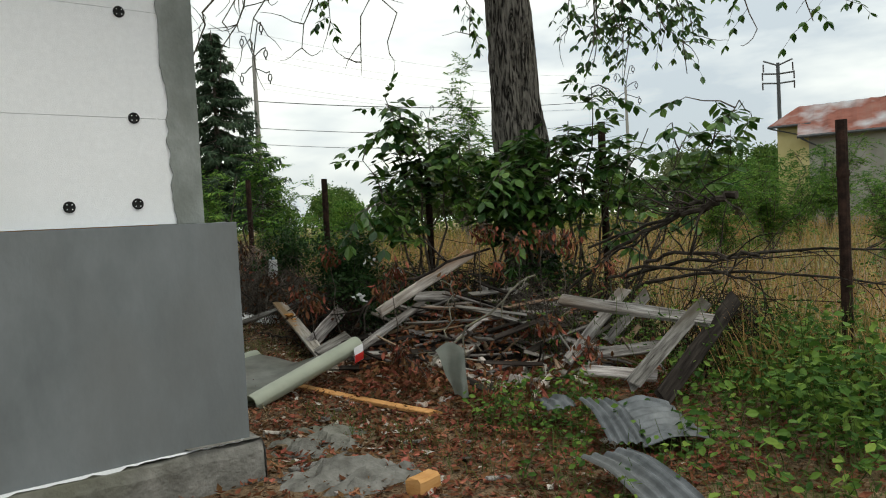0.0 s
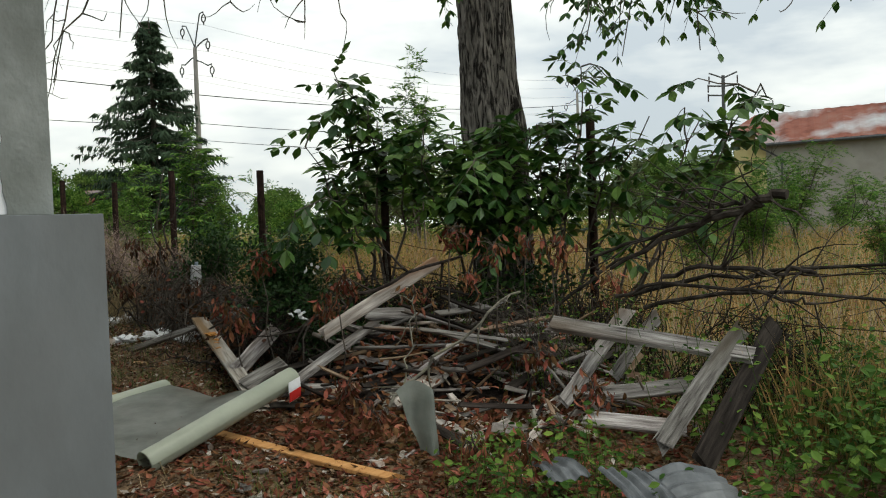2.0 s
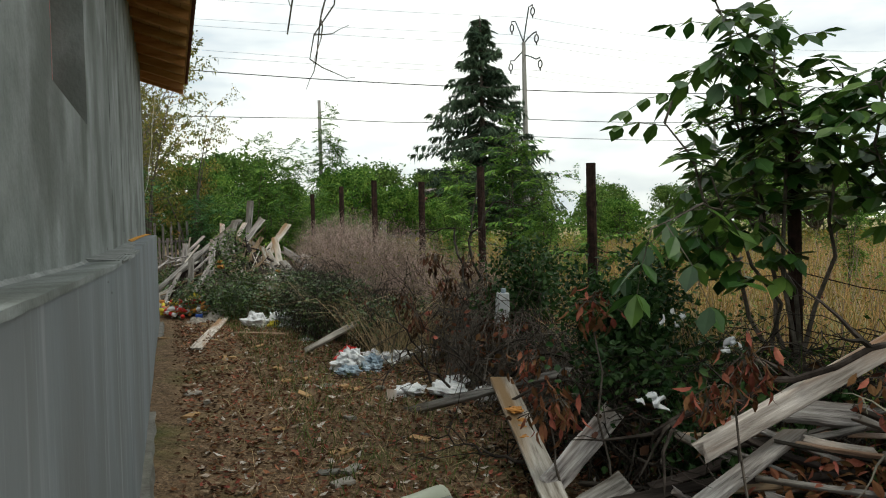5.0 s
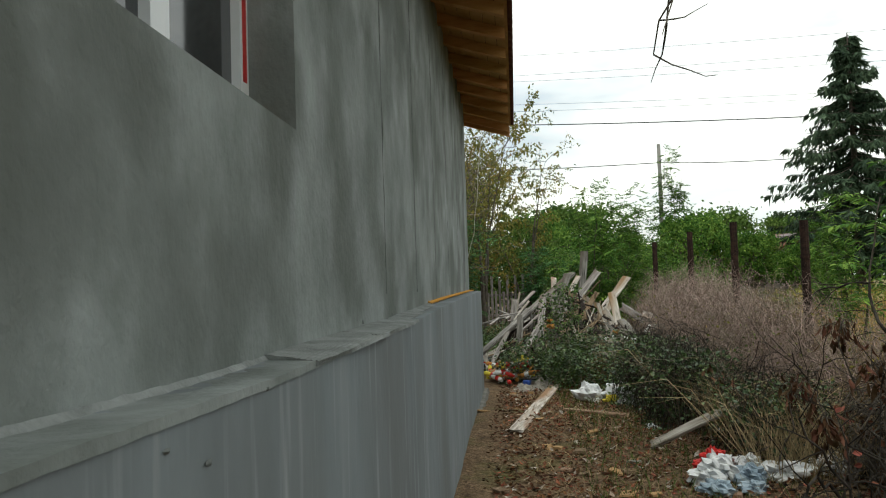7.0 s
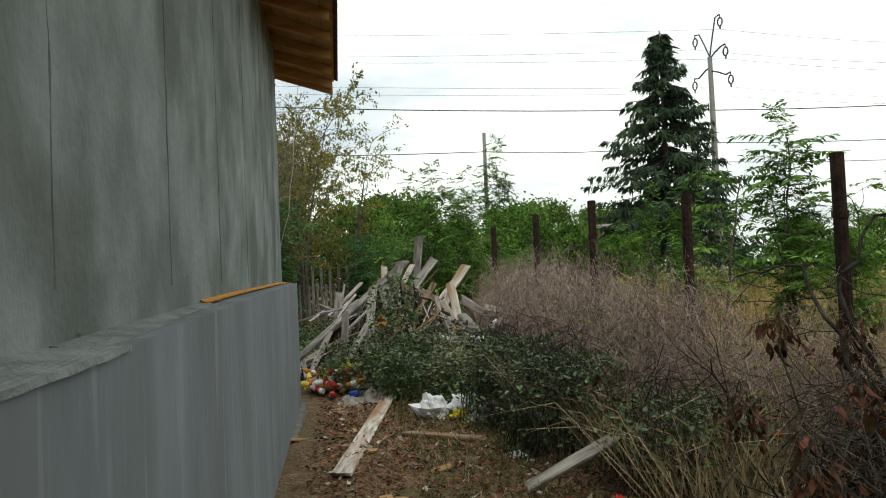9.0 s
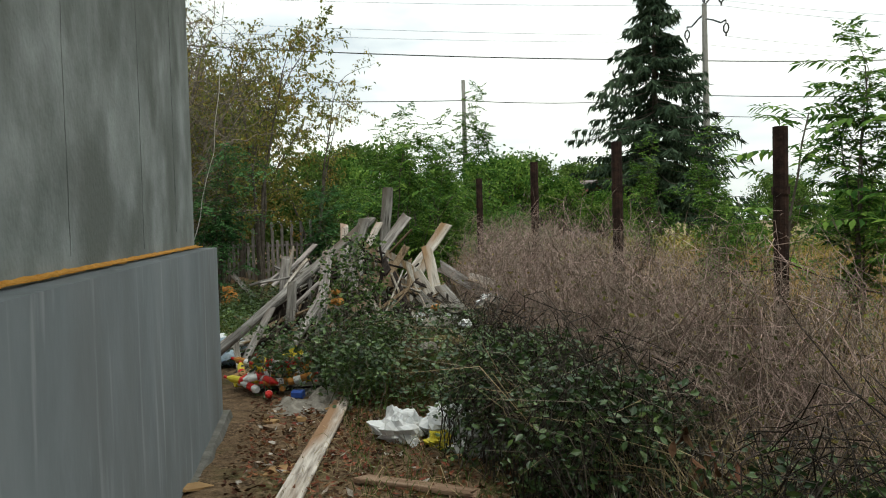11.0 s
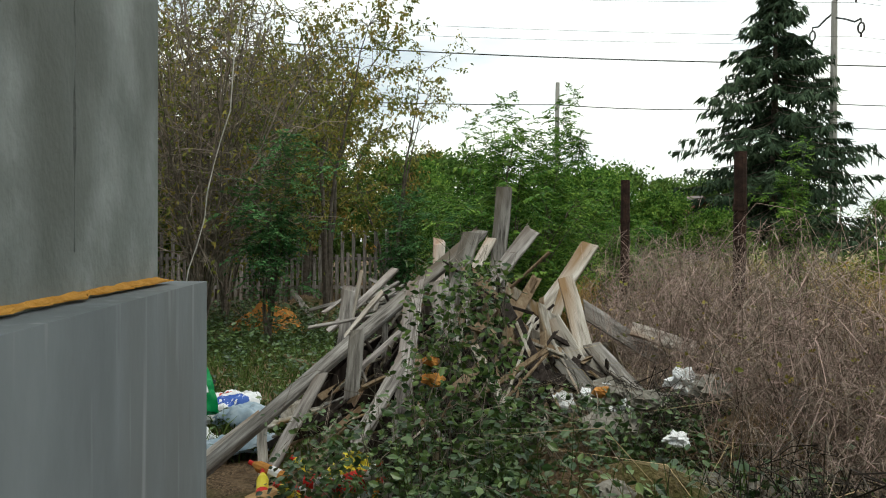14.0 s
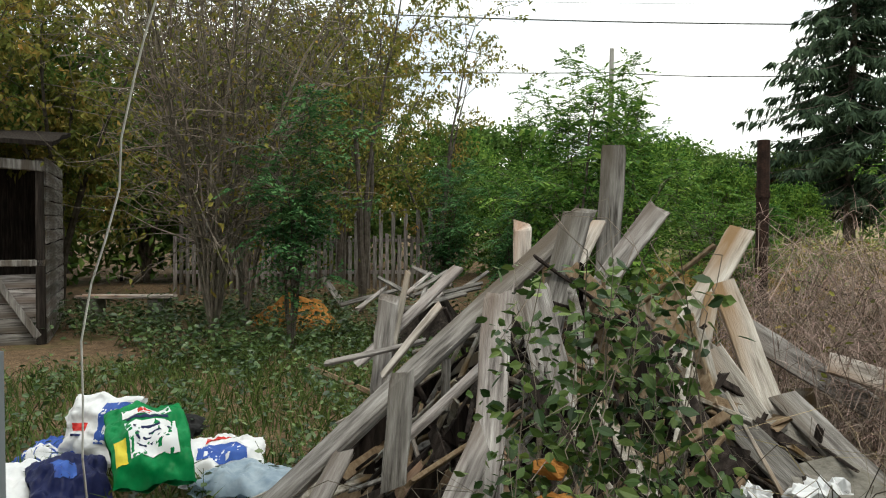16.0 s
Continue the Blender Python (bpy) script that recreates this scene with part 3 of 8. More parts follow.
def build_house():
    house = thing("house", wall_pt(0, 0, -0.4), "unfinished house with grey rendered walls and white insulation boards", "house", kind="structure")
    # plinth walls
    m = Mesh()
    nseg = 24
    v, f = [], []
    for i in range(nseg + 1):
        a = HOUSE_LEN * i / nseg
        v += [wall_pt(a, l, z) for l in (0, -0.4) for z in (-0.12 + 0.013 * a, ledge_z(a))]
        if i:
            p, q = 4 * i - 4, 4 * i
            f += [(p, q, q + 1, p + 1), (p + 2, p + 3, q + 3, q + 2), (p + 1, q + 1, q + 3, p + 3), (p, p + 2, q + 2, q)]
    m.add(v, f + [(0, 1, 3, 2), (4 * nseg, 4 * nseg + 2, 4 * nseg + 3, 4 * nseg + 1)])
    m.ob("plinth_wall_side", M_PLINTH, house, "smooth grey plastered plinth with pale drips")
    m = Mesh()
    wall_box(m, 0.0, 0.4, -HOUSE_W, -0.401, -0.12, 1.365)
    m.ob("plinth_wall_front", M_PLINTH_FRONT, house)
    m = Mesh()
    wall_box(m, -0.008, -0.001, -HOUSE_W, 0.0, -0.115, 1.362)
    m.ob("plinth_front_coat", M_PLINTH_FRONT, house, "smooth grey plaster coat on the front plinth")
    m = Mesh()
    wall_box(m, HOUSE_LEN - 0.4, HOUSE_LEN, -HOUSE_W, -0.401, -0.05, 1.46)
    wall_box(m, 0.401, HOUSE_LEN - 0.401, -HOUSE_W, -HOUSE_W + 0.4, -0.05, 1.40)
    m.ob("plinth_wall_rear", M_PLINTH, house)
    # concrete footing under the plinth
    m = Mesh()
    def foot(u, v):
        s = -0.07 + (HOUSE_LEN + 0.14) * u
        prof = [(-0.45, -0.02), (0.05, -0.04), (0.075, -0.12), (0.085, -0.7)]
        l, z = prof[min(3, int(v * 3.001))]
        w = 0.02 * lump(s * 3, z * 4, 1.0, 5)
        return wall_pt(s, l + w, z - 0.07 + 0.013 * s + w * 0.6)
    m.sheet(foot, 140, 4)
    def foot_front(u, v):
        l = -HOUSE_W + (HOUSE_W + 0.07) * u
        prof = [(0.4, -0.02), (-0.05, -0.05), (-0.07, -0.12), (-0.085, -0.7)]
        s, z = prof[min(3, int(v * 3.001))]
        w = 0.035 * lump(l * 4, z * 4, 1.0, 2)
        return wall_pt(s + w, l, z - 0.075 + w * 0.8)
    m.sheet(foot_front, 110, 4)
    m.ob("footing", M_CONCRETE, house, "rough cast concrete footing")
    # ragged strip of bare insulation under the front plinth plaster
    m = Mesh()
    m.sheet(lambda u, v: wall_pt(-0.016 - 0.004 * v, -3.0 * (1 - u) - 0.05, -0.105 - (0.006 + 0.035 * abs(lump(u * 22, 0.3, 1.0))) * v), 60, 3, 0.01)
    m.ob("bare_insulation_edge", M_EPS, house, "ragged white insulation edge")
    # upper walls, the side one with its window opening
    s0, s1, z0, z1 = UP_IN, HOUSE_LEN - UP_IN, 1.32, 4.25
    m = Mesh()
    l1, l0 = -UP_IN, -UP_IN - 0.3
    a, b, c, d = WIN
    wall_box(m, s0, a, l0, l1, z0, z1)
    wall_box(m, b, s1, l0, l1, z0, z1)
    wall_box(m, a, b, l0, l1, z0, c)
    wall_box(m, a, b, l0, l1, d, z1)
    m.ob("wall_side", M_PLASTER, house, "grey adhesive plaster with trowel streaks and board seams")
    m = Mesh()
    wall_box(m, s0 + 0.02, s0 + 0.3, -HOUSE_W + UP_IN, l0 - 0.001, z0, 4.6)
    m.ob("wall_front", M_CONCRETE, house)
    m = Mesh()
    wall_box(m, s1 - 0.3, s1, -HOUSE_W + UP_IN, l0 - 0.001, z0, 4.6)
    wall_box(m, s0 + 0.3, s1 - 0.3, -HOUSE_W + UP_IN, -HOUSE_W + UP_IN + 0.3, z0, 4.25)
    m.ob("wall_rear", M_PLASTER, house)
    # grey corner band over the insulation
    m = Mesh()
    def band(u, v):
        edge = 0.235 + 0.03 * lump(u * 9, 1.0, 1.0, 4) + 0.02 * lump(u * 40, 1.0, 1.0, 7) - 0.05 * (1 - u) ** 3
        return wall_pt(s0 - 0.008, -UP_IN - 0.001 - edge * v, LEDGE - 0.03 + 2.9 * u)
    m.sheet(band, 90, 3, -0.01)
    m.ob("corner_band", M_PLASTER, house, "grey adhesive band with a ragged edge")
    # white insulation boards on the front
    k = 0
    for row in range(4):
        zb = 1.372 + 0.69 * row
        off = 0.35 if row % 2 else 0.0
        for col in range(3):
            le = -0.30 - 1.25 * col - (off if col else 0)
            lf = -0.30 - 1.25 * (col + 1) - off
            m = Mesh()
            wall_box(m, s0 - 0.003 - 0.003 * rng.random(), s0 + 0.019, lf + 0.002, le - 0.001, zb, zb + 0.687)
            m.ob("insulation_board", M_EPS, house)
    for (l, z) in ((-0.58, 2.06), (-0.59, 1.51), (-1.0, 1.5), (-0.63, 2.73), (-1.45, 2.1), (-1.5, 2.75)):
        m = Mesh()
        c = wall_pt(s0 - 0.004, l, z)
        ring = [c - U * h + (NRM * math.cos(t) + UP * math.sin(t)) * r for h, r in ((0, 0.036), (0.008, 0.036), (0.011, 0.03), (0.004, 0.012)) for t in np.arange(16) * math.pi / 8]
        f = [(i * 16 + j, i * 16 + (j + 1) % 16, (i + 1) * 16 + (j + 1) % 16, (i + 1) * 16 + j) for i in range(3) for j in range(16)]
        m.add(ring, f + [tuple(48 + j for j in range(16))])
        dw = m.ob("dowel", M_BLACK, house, "round black insulation dowel")
        m = Mesh()
        for t in range(4):
            q = math.pi / 4 + t * math.pi / 2
            cc = c - U * 0.0125 + (NRM * math.cos(q) + UP * math.sin(q)) * 0.021
            m.box(cc, NRM * 0.003, UP * 0.003, U * 0.001)
        m.ob("dowel_hole", M_EPS, dw)
    # mortar and orange foam along the ledge
    m = Mesh()
    top_at = ledge_z
    # sloping fillet that hides the ledge near the front corner
    m.sheet(lambda u, v: wall_pt(0.17 + 3.0 * u, -UP_IN + 0.002 + (UP_IN + 0.002) * min(1.0, v / 0.7),
                                 top_at(3.1 * u) - 0.006 * max(0.0, 1 - v / 0.7) ** 0.8 + 0.006 - 0.12 * max(0.0, v - 0.6) ** 2 + 0.003 * lump(u * 40, v * 2, 1)), 90, 21, -0.003)
    m.ob("ledge_fillet", M_PLASTER, house, "smoothed grey mortar fillet over the ledge")
    m = Mesh()
    m.sheet(lambda u, v: wall_pt(0.17 + 3.0 * u, -UP_IN + 0.003 + (0.022 + 0.016 * lump(u * 30, 2, 1)) * v,
                                 top_at(3.1 * u) + 0.006 + 0.006 * (1 - v) - 0.012 * v + 0.005 * lump(u * 70, v, 1)), 90, 3, -0.006)
    m.ob("pale_mortar_bead", M_LEDGE, house, "pale squeezed-out mortar bead")
    # flat trowelled patches with comb ridges, each one narrower than the last
    for s0p, s1p, reach, comb in ((3.02, 4.02, 0.012, 0.0022), (3.95, 5.0, 0.004, 0.001), (4.95, 5.75, -0.05, 0.0), (5.7, 6.95, -0.085, 0.0)):
        m = Mesh()
        m.sheet(lambda u, v: wall_pt(s0p + (s1p - s0p) * u + 0.2 * (v - 0.5) * (u - 0.5),
                                     -UP_IN + 0.002 + (UP_IN + reach + 0.008 * lump(u * 5 + s0p, 2, 1)) * v,
                                     top_at(s0p + (s1p - s0p) * u) + 0.004 + 0.012 * (1 - v) + 0.003 * lump(u * 9, v * 3, 1, s0p) + comb * math.sin(v * 60 + 5 * u) * max(0.0, v * 2 - 1)), 46, 40, -0.014)
        m.ob("mortar_patch", M_LEDGE, house, "combed pale mortar patch on the ledge")
    # chips and holes left in the mortar
    for (sc, zc, lc, rc) in ((2.6, 1.33, 0.001, 0.009), (2.15, 1.30, 0.001, 0.007), (2.3, 1.25, 0.001, 0.01), (4.4, 1.385, -UP_IN, 0.016), (5.2, 1.39, -UP_IN, 0.016)):
        m = Mesh()
        ring = [wall_pt(sc + math.cos(t) * rc * (1.6 + 0.7 * lump(t, sc, 2)), lc + 0.0015, zc + math.sin(t) * rc * (0.6 + 0.3 * lump(t, zc, 2))) for t in np.arange(14) * math.pi / 7]
        m.add(ring + [wall_pt(sc, lc + 0.006, zc)], [(i, (i + 1) % 14, 14) for i in range(14)])
        m.ob("mortar_chip", M_SEAM, house, "dark chip in the mortar")
    m = Mesh()
    m.sheet(lambda u, v: wall_pt(6.9 + 5.3 * u, -UP_IN + 0.002 + (0.032 + 0.025 * lump(u * 40, 1, 1) + 0.03 * lump(u * 130, 3, 1) + 0.04 * max(0, u - 0.9) / 0.1) * v,
                                 ledge_z(6.9 + 5.3 * u) + 0.012 + 0.012 * (1 - v) ** 2 + 0.008 * lump(u * 60, v * 4, 1)), 110, 5, 0.006)
    m.ob("foam_seam", M_FOAM, house, "orange foam along the ledge")
    m = Mesh()
    m.sheet(lambda u, v: wall_pt(0.195 - 0.03 * v, -0.35 - 3.5 * u, 1.366 + 0.014 * (1 - v) + 0.006 * lump(u * 50, v, 1)), 50, 3, 0.004)
    m.ob("foam_seam_front", M_FOAM, house)
    # pale and dark seams between the boards under the plaster
    for (s, z0b, z1b) in ((5.05, 1.5, 3.6), (6.3, 1.5, 3.9), (7.6, 1.5, 3.7), (8.9, 1.5, 4.0), (10.3, 1.5, 4.0), (11.4, 1.6, 3.9)):
        m = Mesh()
        k = 30
        path = [wall_pt(s + 0.015 * lump(i, s, 0.6), -UP_IN - 0.005, z0b + (z1b - z0b) * i / (k - 1)) for i in range(k)]
        m.tube(path, [0.0062 + 0.009 * abs(lump(i, s, 0.9, 2)) for i in range(k)], 6)
        m.ob("plaster_seam", M_SEAM, house, "dark cracked seam between insulation boards")
    # window
    a, b, c, d = WIN
    win = Mesh()
    fr = -UP_IN - 0.15
    for (aa, bb, cc, dd) in ((a, b, c, c + 0.07), (a, b, d - 0.07, d), (a, a + 0.07, c + 0.07, d - 0.07), (b - 0.07, b, c + 0.07, d - 0.07), ((a + b) / 2 - 0.05, (a + b) / 2 + 0.05, c + 0.07, d - 0.07)):
        wall_box(win, aa, bb, fr - 0.07, fr, cc, dd)
    wf = win.ob("window", M_PVC, house, "white plastic window frame, stickers still on")
    for (aa, bb) in ((a + 0.07, (a + b) / 2 - 0.05), ((a + b) / 2 + 0.05, b - 0.07)):
        p = Mesh()
        wall_box(p, aa, bb, fr - 0.045, fr - 0.03, c + 0.07, d - 0.07)
        p.ob("pane", M_GLASS, wf)
    p = Mesh()
    wall_box(p, b - 0.05, b - 0.02, fr, fr + 0.002, c + 0.15, d - 0.2)
    p.ob("sticker", M_RED, wf)
    p = Mesh()
    wall_box(p, b - 0.14, b, fr + 0.0, fr + 0.05, c - 0.0, c + 0.05)
    p.ob("foam_blob", M_FOAM, wf)
    # roof: boarding on rafters with a tiled edge
    sl = 0.30
    def under(l):
        return 4.10 - sl * (l + UP_IN)
    r0, r1, le, lr = -0.6, 13.1, 0.52, -HOUSE_W / 2
    m = Mesh()
    nb = 40
    for i in range(nb):
        la, lb = le + (lr - le) * i / nb, le + (lr - le) * (i + 1) / nb
        v = [wall_pt(s, l, under(l) + 0.11 + t) for s in (r0, r1) for l in (la, lb + 0.006) for t in (0, 0.024)]
        m.add(v, [(0, 4, 6, 2), (1, 3, 7, 5), (0, 1, 5, 4), (2, 6, 7, 3), (0, 2, 3, 1), (4, 5, 7, 6)])
    m.ob("roof_boarding", M_PINE, house, "raw pine roof boarding")
    for i in range(22):
        s = r0 + 0.05 + (r1 - r0 - 0.1) * i / 21
        m = Mesh()
        v = [wall_pt(s + e, l, under(l) + t) for e in (-0.04, 0.04) for l in (le - 0.03, lr) for t in (0, 0.108)]
        m.add(v, [(0, 4, 5, 1), (2, 3, 7, 6), (0, 1, 3, 2), (4, 6, 7, 5), (0, 2, 6, 4), (1, 5, 7, 3)])
        m.ob("rafter", M_PINE, house)
    m = Mesh()
    v = [wall_pt(s, l, under(l) + t) for s in (r1 - 0.0, r1 + 0.028) for l in (le - 0.02, lr) for t in (-0.06, 0.17)]
    m.add(v, [(0, 4, 5, 1), (2, 3, 7, 6), (0, 1, 3, 2), (4, 6, 7, 5), (0, 2, 6, 4), (1, 5, 7, 3)])
    m.ob("verge_board", M_PINE, house, "orange pine verge board")
    m = Mesh()
    nu, nv = 300, 10
    m.sheet(lambda u, v: wall_pt(r0 - 0.03 + (r1 - r0 + 0.1) * u, le + 0.05 + (lr - le) * v, under(le + (lr - le) * v) + 0.155 + 0.02 * math.sin(u * 2 * math.pi * 62)), nu, nv, 0.012)
    m.sheet(lambda u, v: wall_pt(r0 - 0.03 + (r1 - r0 + 0.1) * u, lr - (lr + HOUSE_W + 0.5) * 0 - (HOUSE_W / 2 + 0.5) * v, under(lr) + 0.155 - sl * (HOUSE_W / 2 + 0.5) * v), 2, 2, 0.012)
    m.ob("roof_covering", M_ROOF, house, "dark red corrugated tile sheet")
    # gable walls up to the roof
    for s in (s0 + 0.03, s1 - 0.3):
        m = Mesh()
        v = [wall_pt(s + e, l, z) for e in (0, 0.25) for (l, z) in ((-UP_IN - 0.31, 4.2), (-HOUSE_W + 0.5, 4.2), (lr, under(lr) + 0.09), (-UP_IN - 0.31, 4.2))]
        m.add(v, [(0, 2, 1), (4, 5, 6), (0, 4, 6, 2), (2, 6, 5, 1), (0, 1, 5, 4)])
        m.ob("gable", M_PLASTER, house)


build_house()


# ---- fence posts ----
def fence_post(x, y, top, r=0.055, lean=(0, 0)):
    z = ground_z(x, y)
    p = thing("fence_post", (x, y, z), "rusty dark brown steel pipe fence post", "post", "fence posts")
    m = Mesh()
    pts = [(x + lean[0] * t, y + lean[1] * t, z - 0.1 + (top - z + 0.1) * t) for t in np.linspace(0, 1, 6)]
    m.tube(pts, r, 10)
    m.ob("pipe", M_RUST, p)
    for zz in (0.45, 0.8):
        c = z + (top - z) * zz
        m = Mesh()
        m.tube([(x + lean[0] * zz, y + lean[1] * zz, c), (x + lean[0] * zz, y + lean[1] * zz, c + 0.05)], r * 1.18, 8)
        m.ob("wire_collar", M_RUST, p)


FENCE = ((3.40, 6.56, 1.97), (2.20, 10.42, 2.50), (-0.16, 10.62, 2.15), (-1.81, 12.23, 2.05), (-3.40, 13.85, 2.20), (-4.81, 15.44, 2.15),
         (-6.39, 17.25, 2.33), (-8.03, 19.2, 2.37), (-9.67, 20.94, 2.33))
for x, y, z in FENCE:
    fence_post(x, y, z, 0.05 if z > 2.3 else 0.047, (0.03 * lump(x, y, 3), 0.03 * lump(y, x, 3)))


def fence_wires():
    order = [FENCE[0], FENCE[1]] + list(FENCE[2:])
    for p, q in zip(order[:-1], order[1:]):
        for h in (0.45, 0.85, 1.25):
            a = np.array([p[0], p[1], ground_z(p[0], p[1]) + h])
            b = np.array([q[0], q[1], ground_z(q[0], q[1]) + h + 0.05])
            w = Mesh().tube(arc(a, b, -0.1, 12, 0.015), 0.004, 4).ob("fence_wire", M_RUST)
            tagged(w, "sagging rusty wire strung between two fence posts", "wire", "fence wires")


fence_wires()


# ---- power line ----
def lattice_pole(x, y, top, s=1.0):
    z = ground_z(x, y)
    p = thing("utility_pole", (x, y, z), "tall grey concrete power pole with steel arms and ring insulators", "utility pole", "power line poles")
    m = Mesh()
    m.tube([(x, y, z - 0.3), (x, y, top)], taper(0.24 * s, 0.13 * s, 2), 8)
    m.ob("pole", M_POLE, p)
    e = unit([0.82, -0.57, 0])
    o = np.array([x, y, 0.0])
    tips = []
    for dx, z0, z1, up in ((-1.0, 0.0, 1.5, True), (0.75, 0.0, 2.1, True), (1.15, -0.1, 0.35, True), (-0.95, -0.55, -1.0, False), (1.15, -0.8, -1.3, False)):
        m = Mesh()
        a = o + UP * (top + z0 * s)
        kn = a + e * dx * 0.8 * s + UP * (z1 - z0) * s * (0.9 if up else 0.9)
        b = o + e * dx * s * (1.0 if not up else 0.75) + UP * (top + z1 * s)
        hook = b + e * math.copysign(0.35, dx) * s + UP * 0.06 * s
        m.tube([a, (a + b) / 2 + UP * 0.04, b, hook], 0.045 * s, 6)
        m.ob("arm", M_STEEL, p)
        m = Mesh()
        c = hook - UP * 0.42 * s
        ring = [c + e * math.cos(t) * 0.17 * s + UP * math.sin(t) * 0.24 * s for t in np.linspace(0, 2 * math.pi, 17)]
        m.tube(ring, 0.045 * s, 5, cap=False)
        m.tube([hook, hook - UP * 0.2 * s], 0.03 * s, 5)
        m.tube([c - UP * 0.2 * s, c - UP * 0.42 * s], 0.05 * s, 5)
        m.ob("insulator", M_INSULATOR, p, "ring of brown insulators")
        tips.append(c - UP * 0.42 * s)
    return tips


tipsA = lattice_pole(-12.28, 53.7, 13.2)
tipsB = lattice_pole(20.5, 84.0, 14.6, 1.0)
lattice_pole(-1.0, 96.0, 13.5, 0.9)


def wood_pole():
    x, y = -23.1, 46.2
    p = thing("utility_pole", (x, y, ground_z(x, y)), "slim grey wooden utility pole carrying a cable", "utility pole")
    m = Mesh()
    m.tube([(x, y, -0.3), (x + 0.05, y, 9.25)], taper(0.16, 0.10, 2), 8)
    m.ob("pole", M_POLE, p)
    m = Mesh()
    m.tube([(x, y, 8.2), (x + 0.35, y - 0.2, 8.35)], 0.03, 5)
    m.ob("bracket", M_STEEL, p)


wood_pole()


def tee_pole():
    x, y = 62.0, 141.0
    p = thing("utility_pole", (x, y, 0), "distant steel power pole with three short crossarms", "utility pole")
    m = Mesh()
    m.tube([(x, y, -0.5), (x, y, 26.5)], taper(0.42, 0.3, 2), 6)
    m.ob("pole", M_STEEL, p)
    for dz, w in ((0, 2.4), (-1.5, 2.6), (-3.2, 2.6)):
        m = Mesh()
        m.tube([(x - w, y + 0.6, 26 + dz + (1.0 if dz == 0 else 0.2)), (x, y, 26 + dz), (x + w, y - 0.6, 26 + dz + (1.0 if dz == 0 else 0.2))], 0.16, 5)
        m.ob("crossarm", M_STEEL, p)
        for q in (-1, 1):
            m = Mesh()
            m.tube([(x + q * w, y - q * 0.6, 26 + dz + 0.4), (x + q * w, y - q * 0.6, 25.0 + dz)], 0.14, 5)
            m.ob("insulator", M_INSULATOR, p)


tee_pole()


def cable(name, a, b, sag, r, label):
    m = Mesh()
    m.tube(arc(a, b, -sag, 24), r, 4)
    tagged(m.ob(name, M_WIRE), label, "cable")


LINE = unit([-18.6, -9.6, 0])
P1, P2 = np.array([-12.28, 53.7, 0.0]), np.array([-23.1, 46.2, 0.0])
PB = np.array([20.5, 84.0, 0.0])
BL = "black power cable slung between the poles"
TH = "thin black cable strung between the poles"
cable("cable", P1 + UP * 10.2, P1 + LINE * 60 + UP * 16.0, 0.9, 0.03, BL)
cable("cable", P1 + UP * 10.15, PB + UP * 13.4, 0.7, 0.03, BL)
cable("cable", P1 + UP * 8.3, P2 + UP * 8.2, 0.25, 0.022, TH)
cable("cable", P2 + UP * 8.2, P2 + unit([-6.2, -4.8, 0]) * 40 + UP * 10.0, 0.6, 0.022, "thin black cable running off over the trees")
cable("cable", P1 + UP * 8.3, PB + UP * 11.1, 0.8, 0.022, TH)
cable("cable", P1 + UP * 7.2, PB + UP * 9.5, 0.8, 0.018, TH)
for i, tp in enumerate(tipsA):
    cable("power_wire", tp, tp + LINE * 75 + UP * (6.0 + 0.3 * i), 1.0, 0.008, "thin bare overhead power wire")
    cable("power_wire", tp, tipsB[i], 1.2, 0.008, "thin bare overhead power wire")


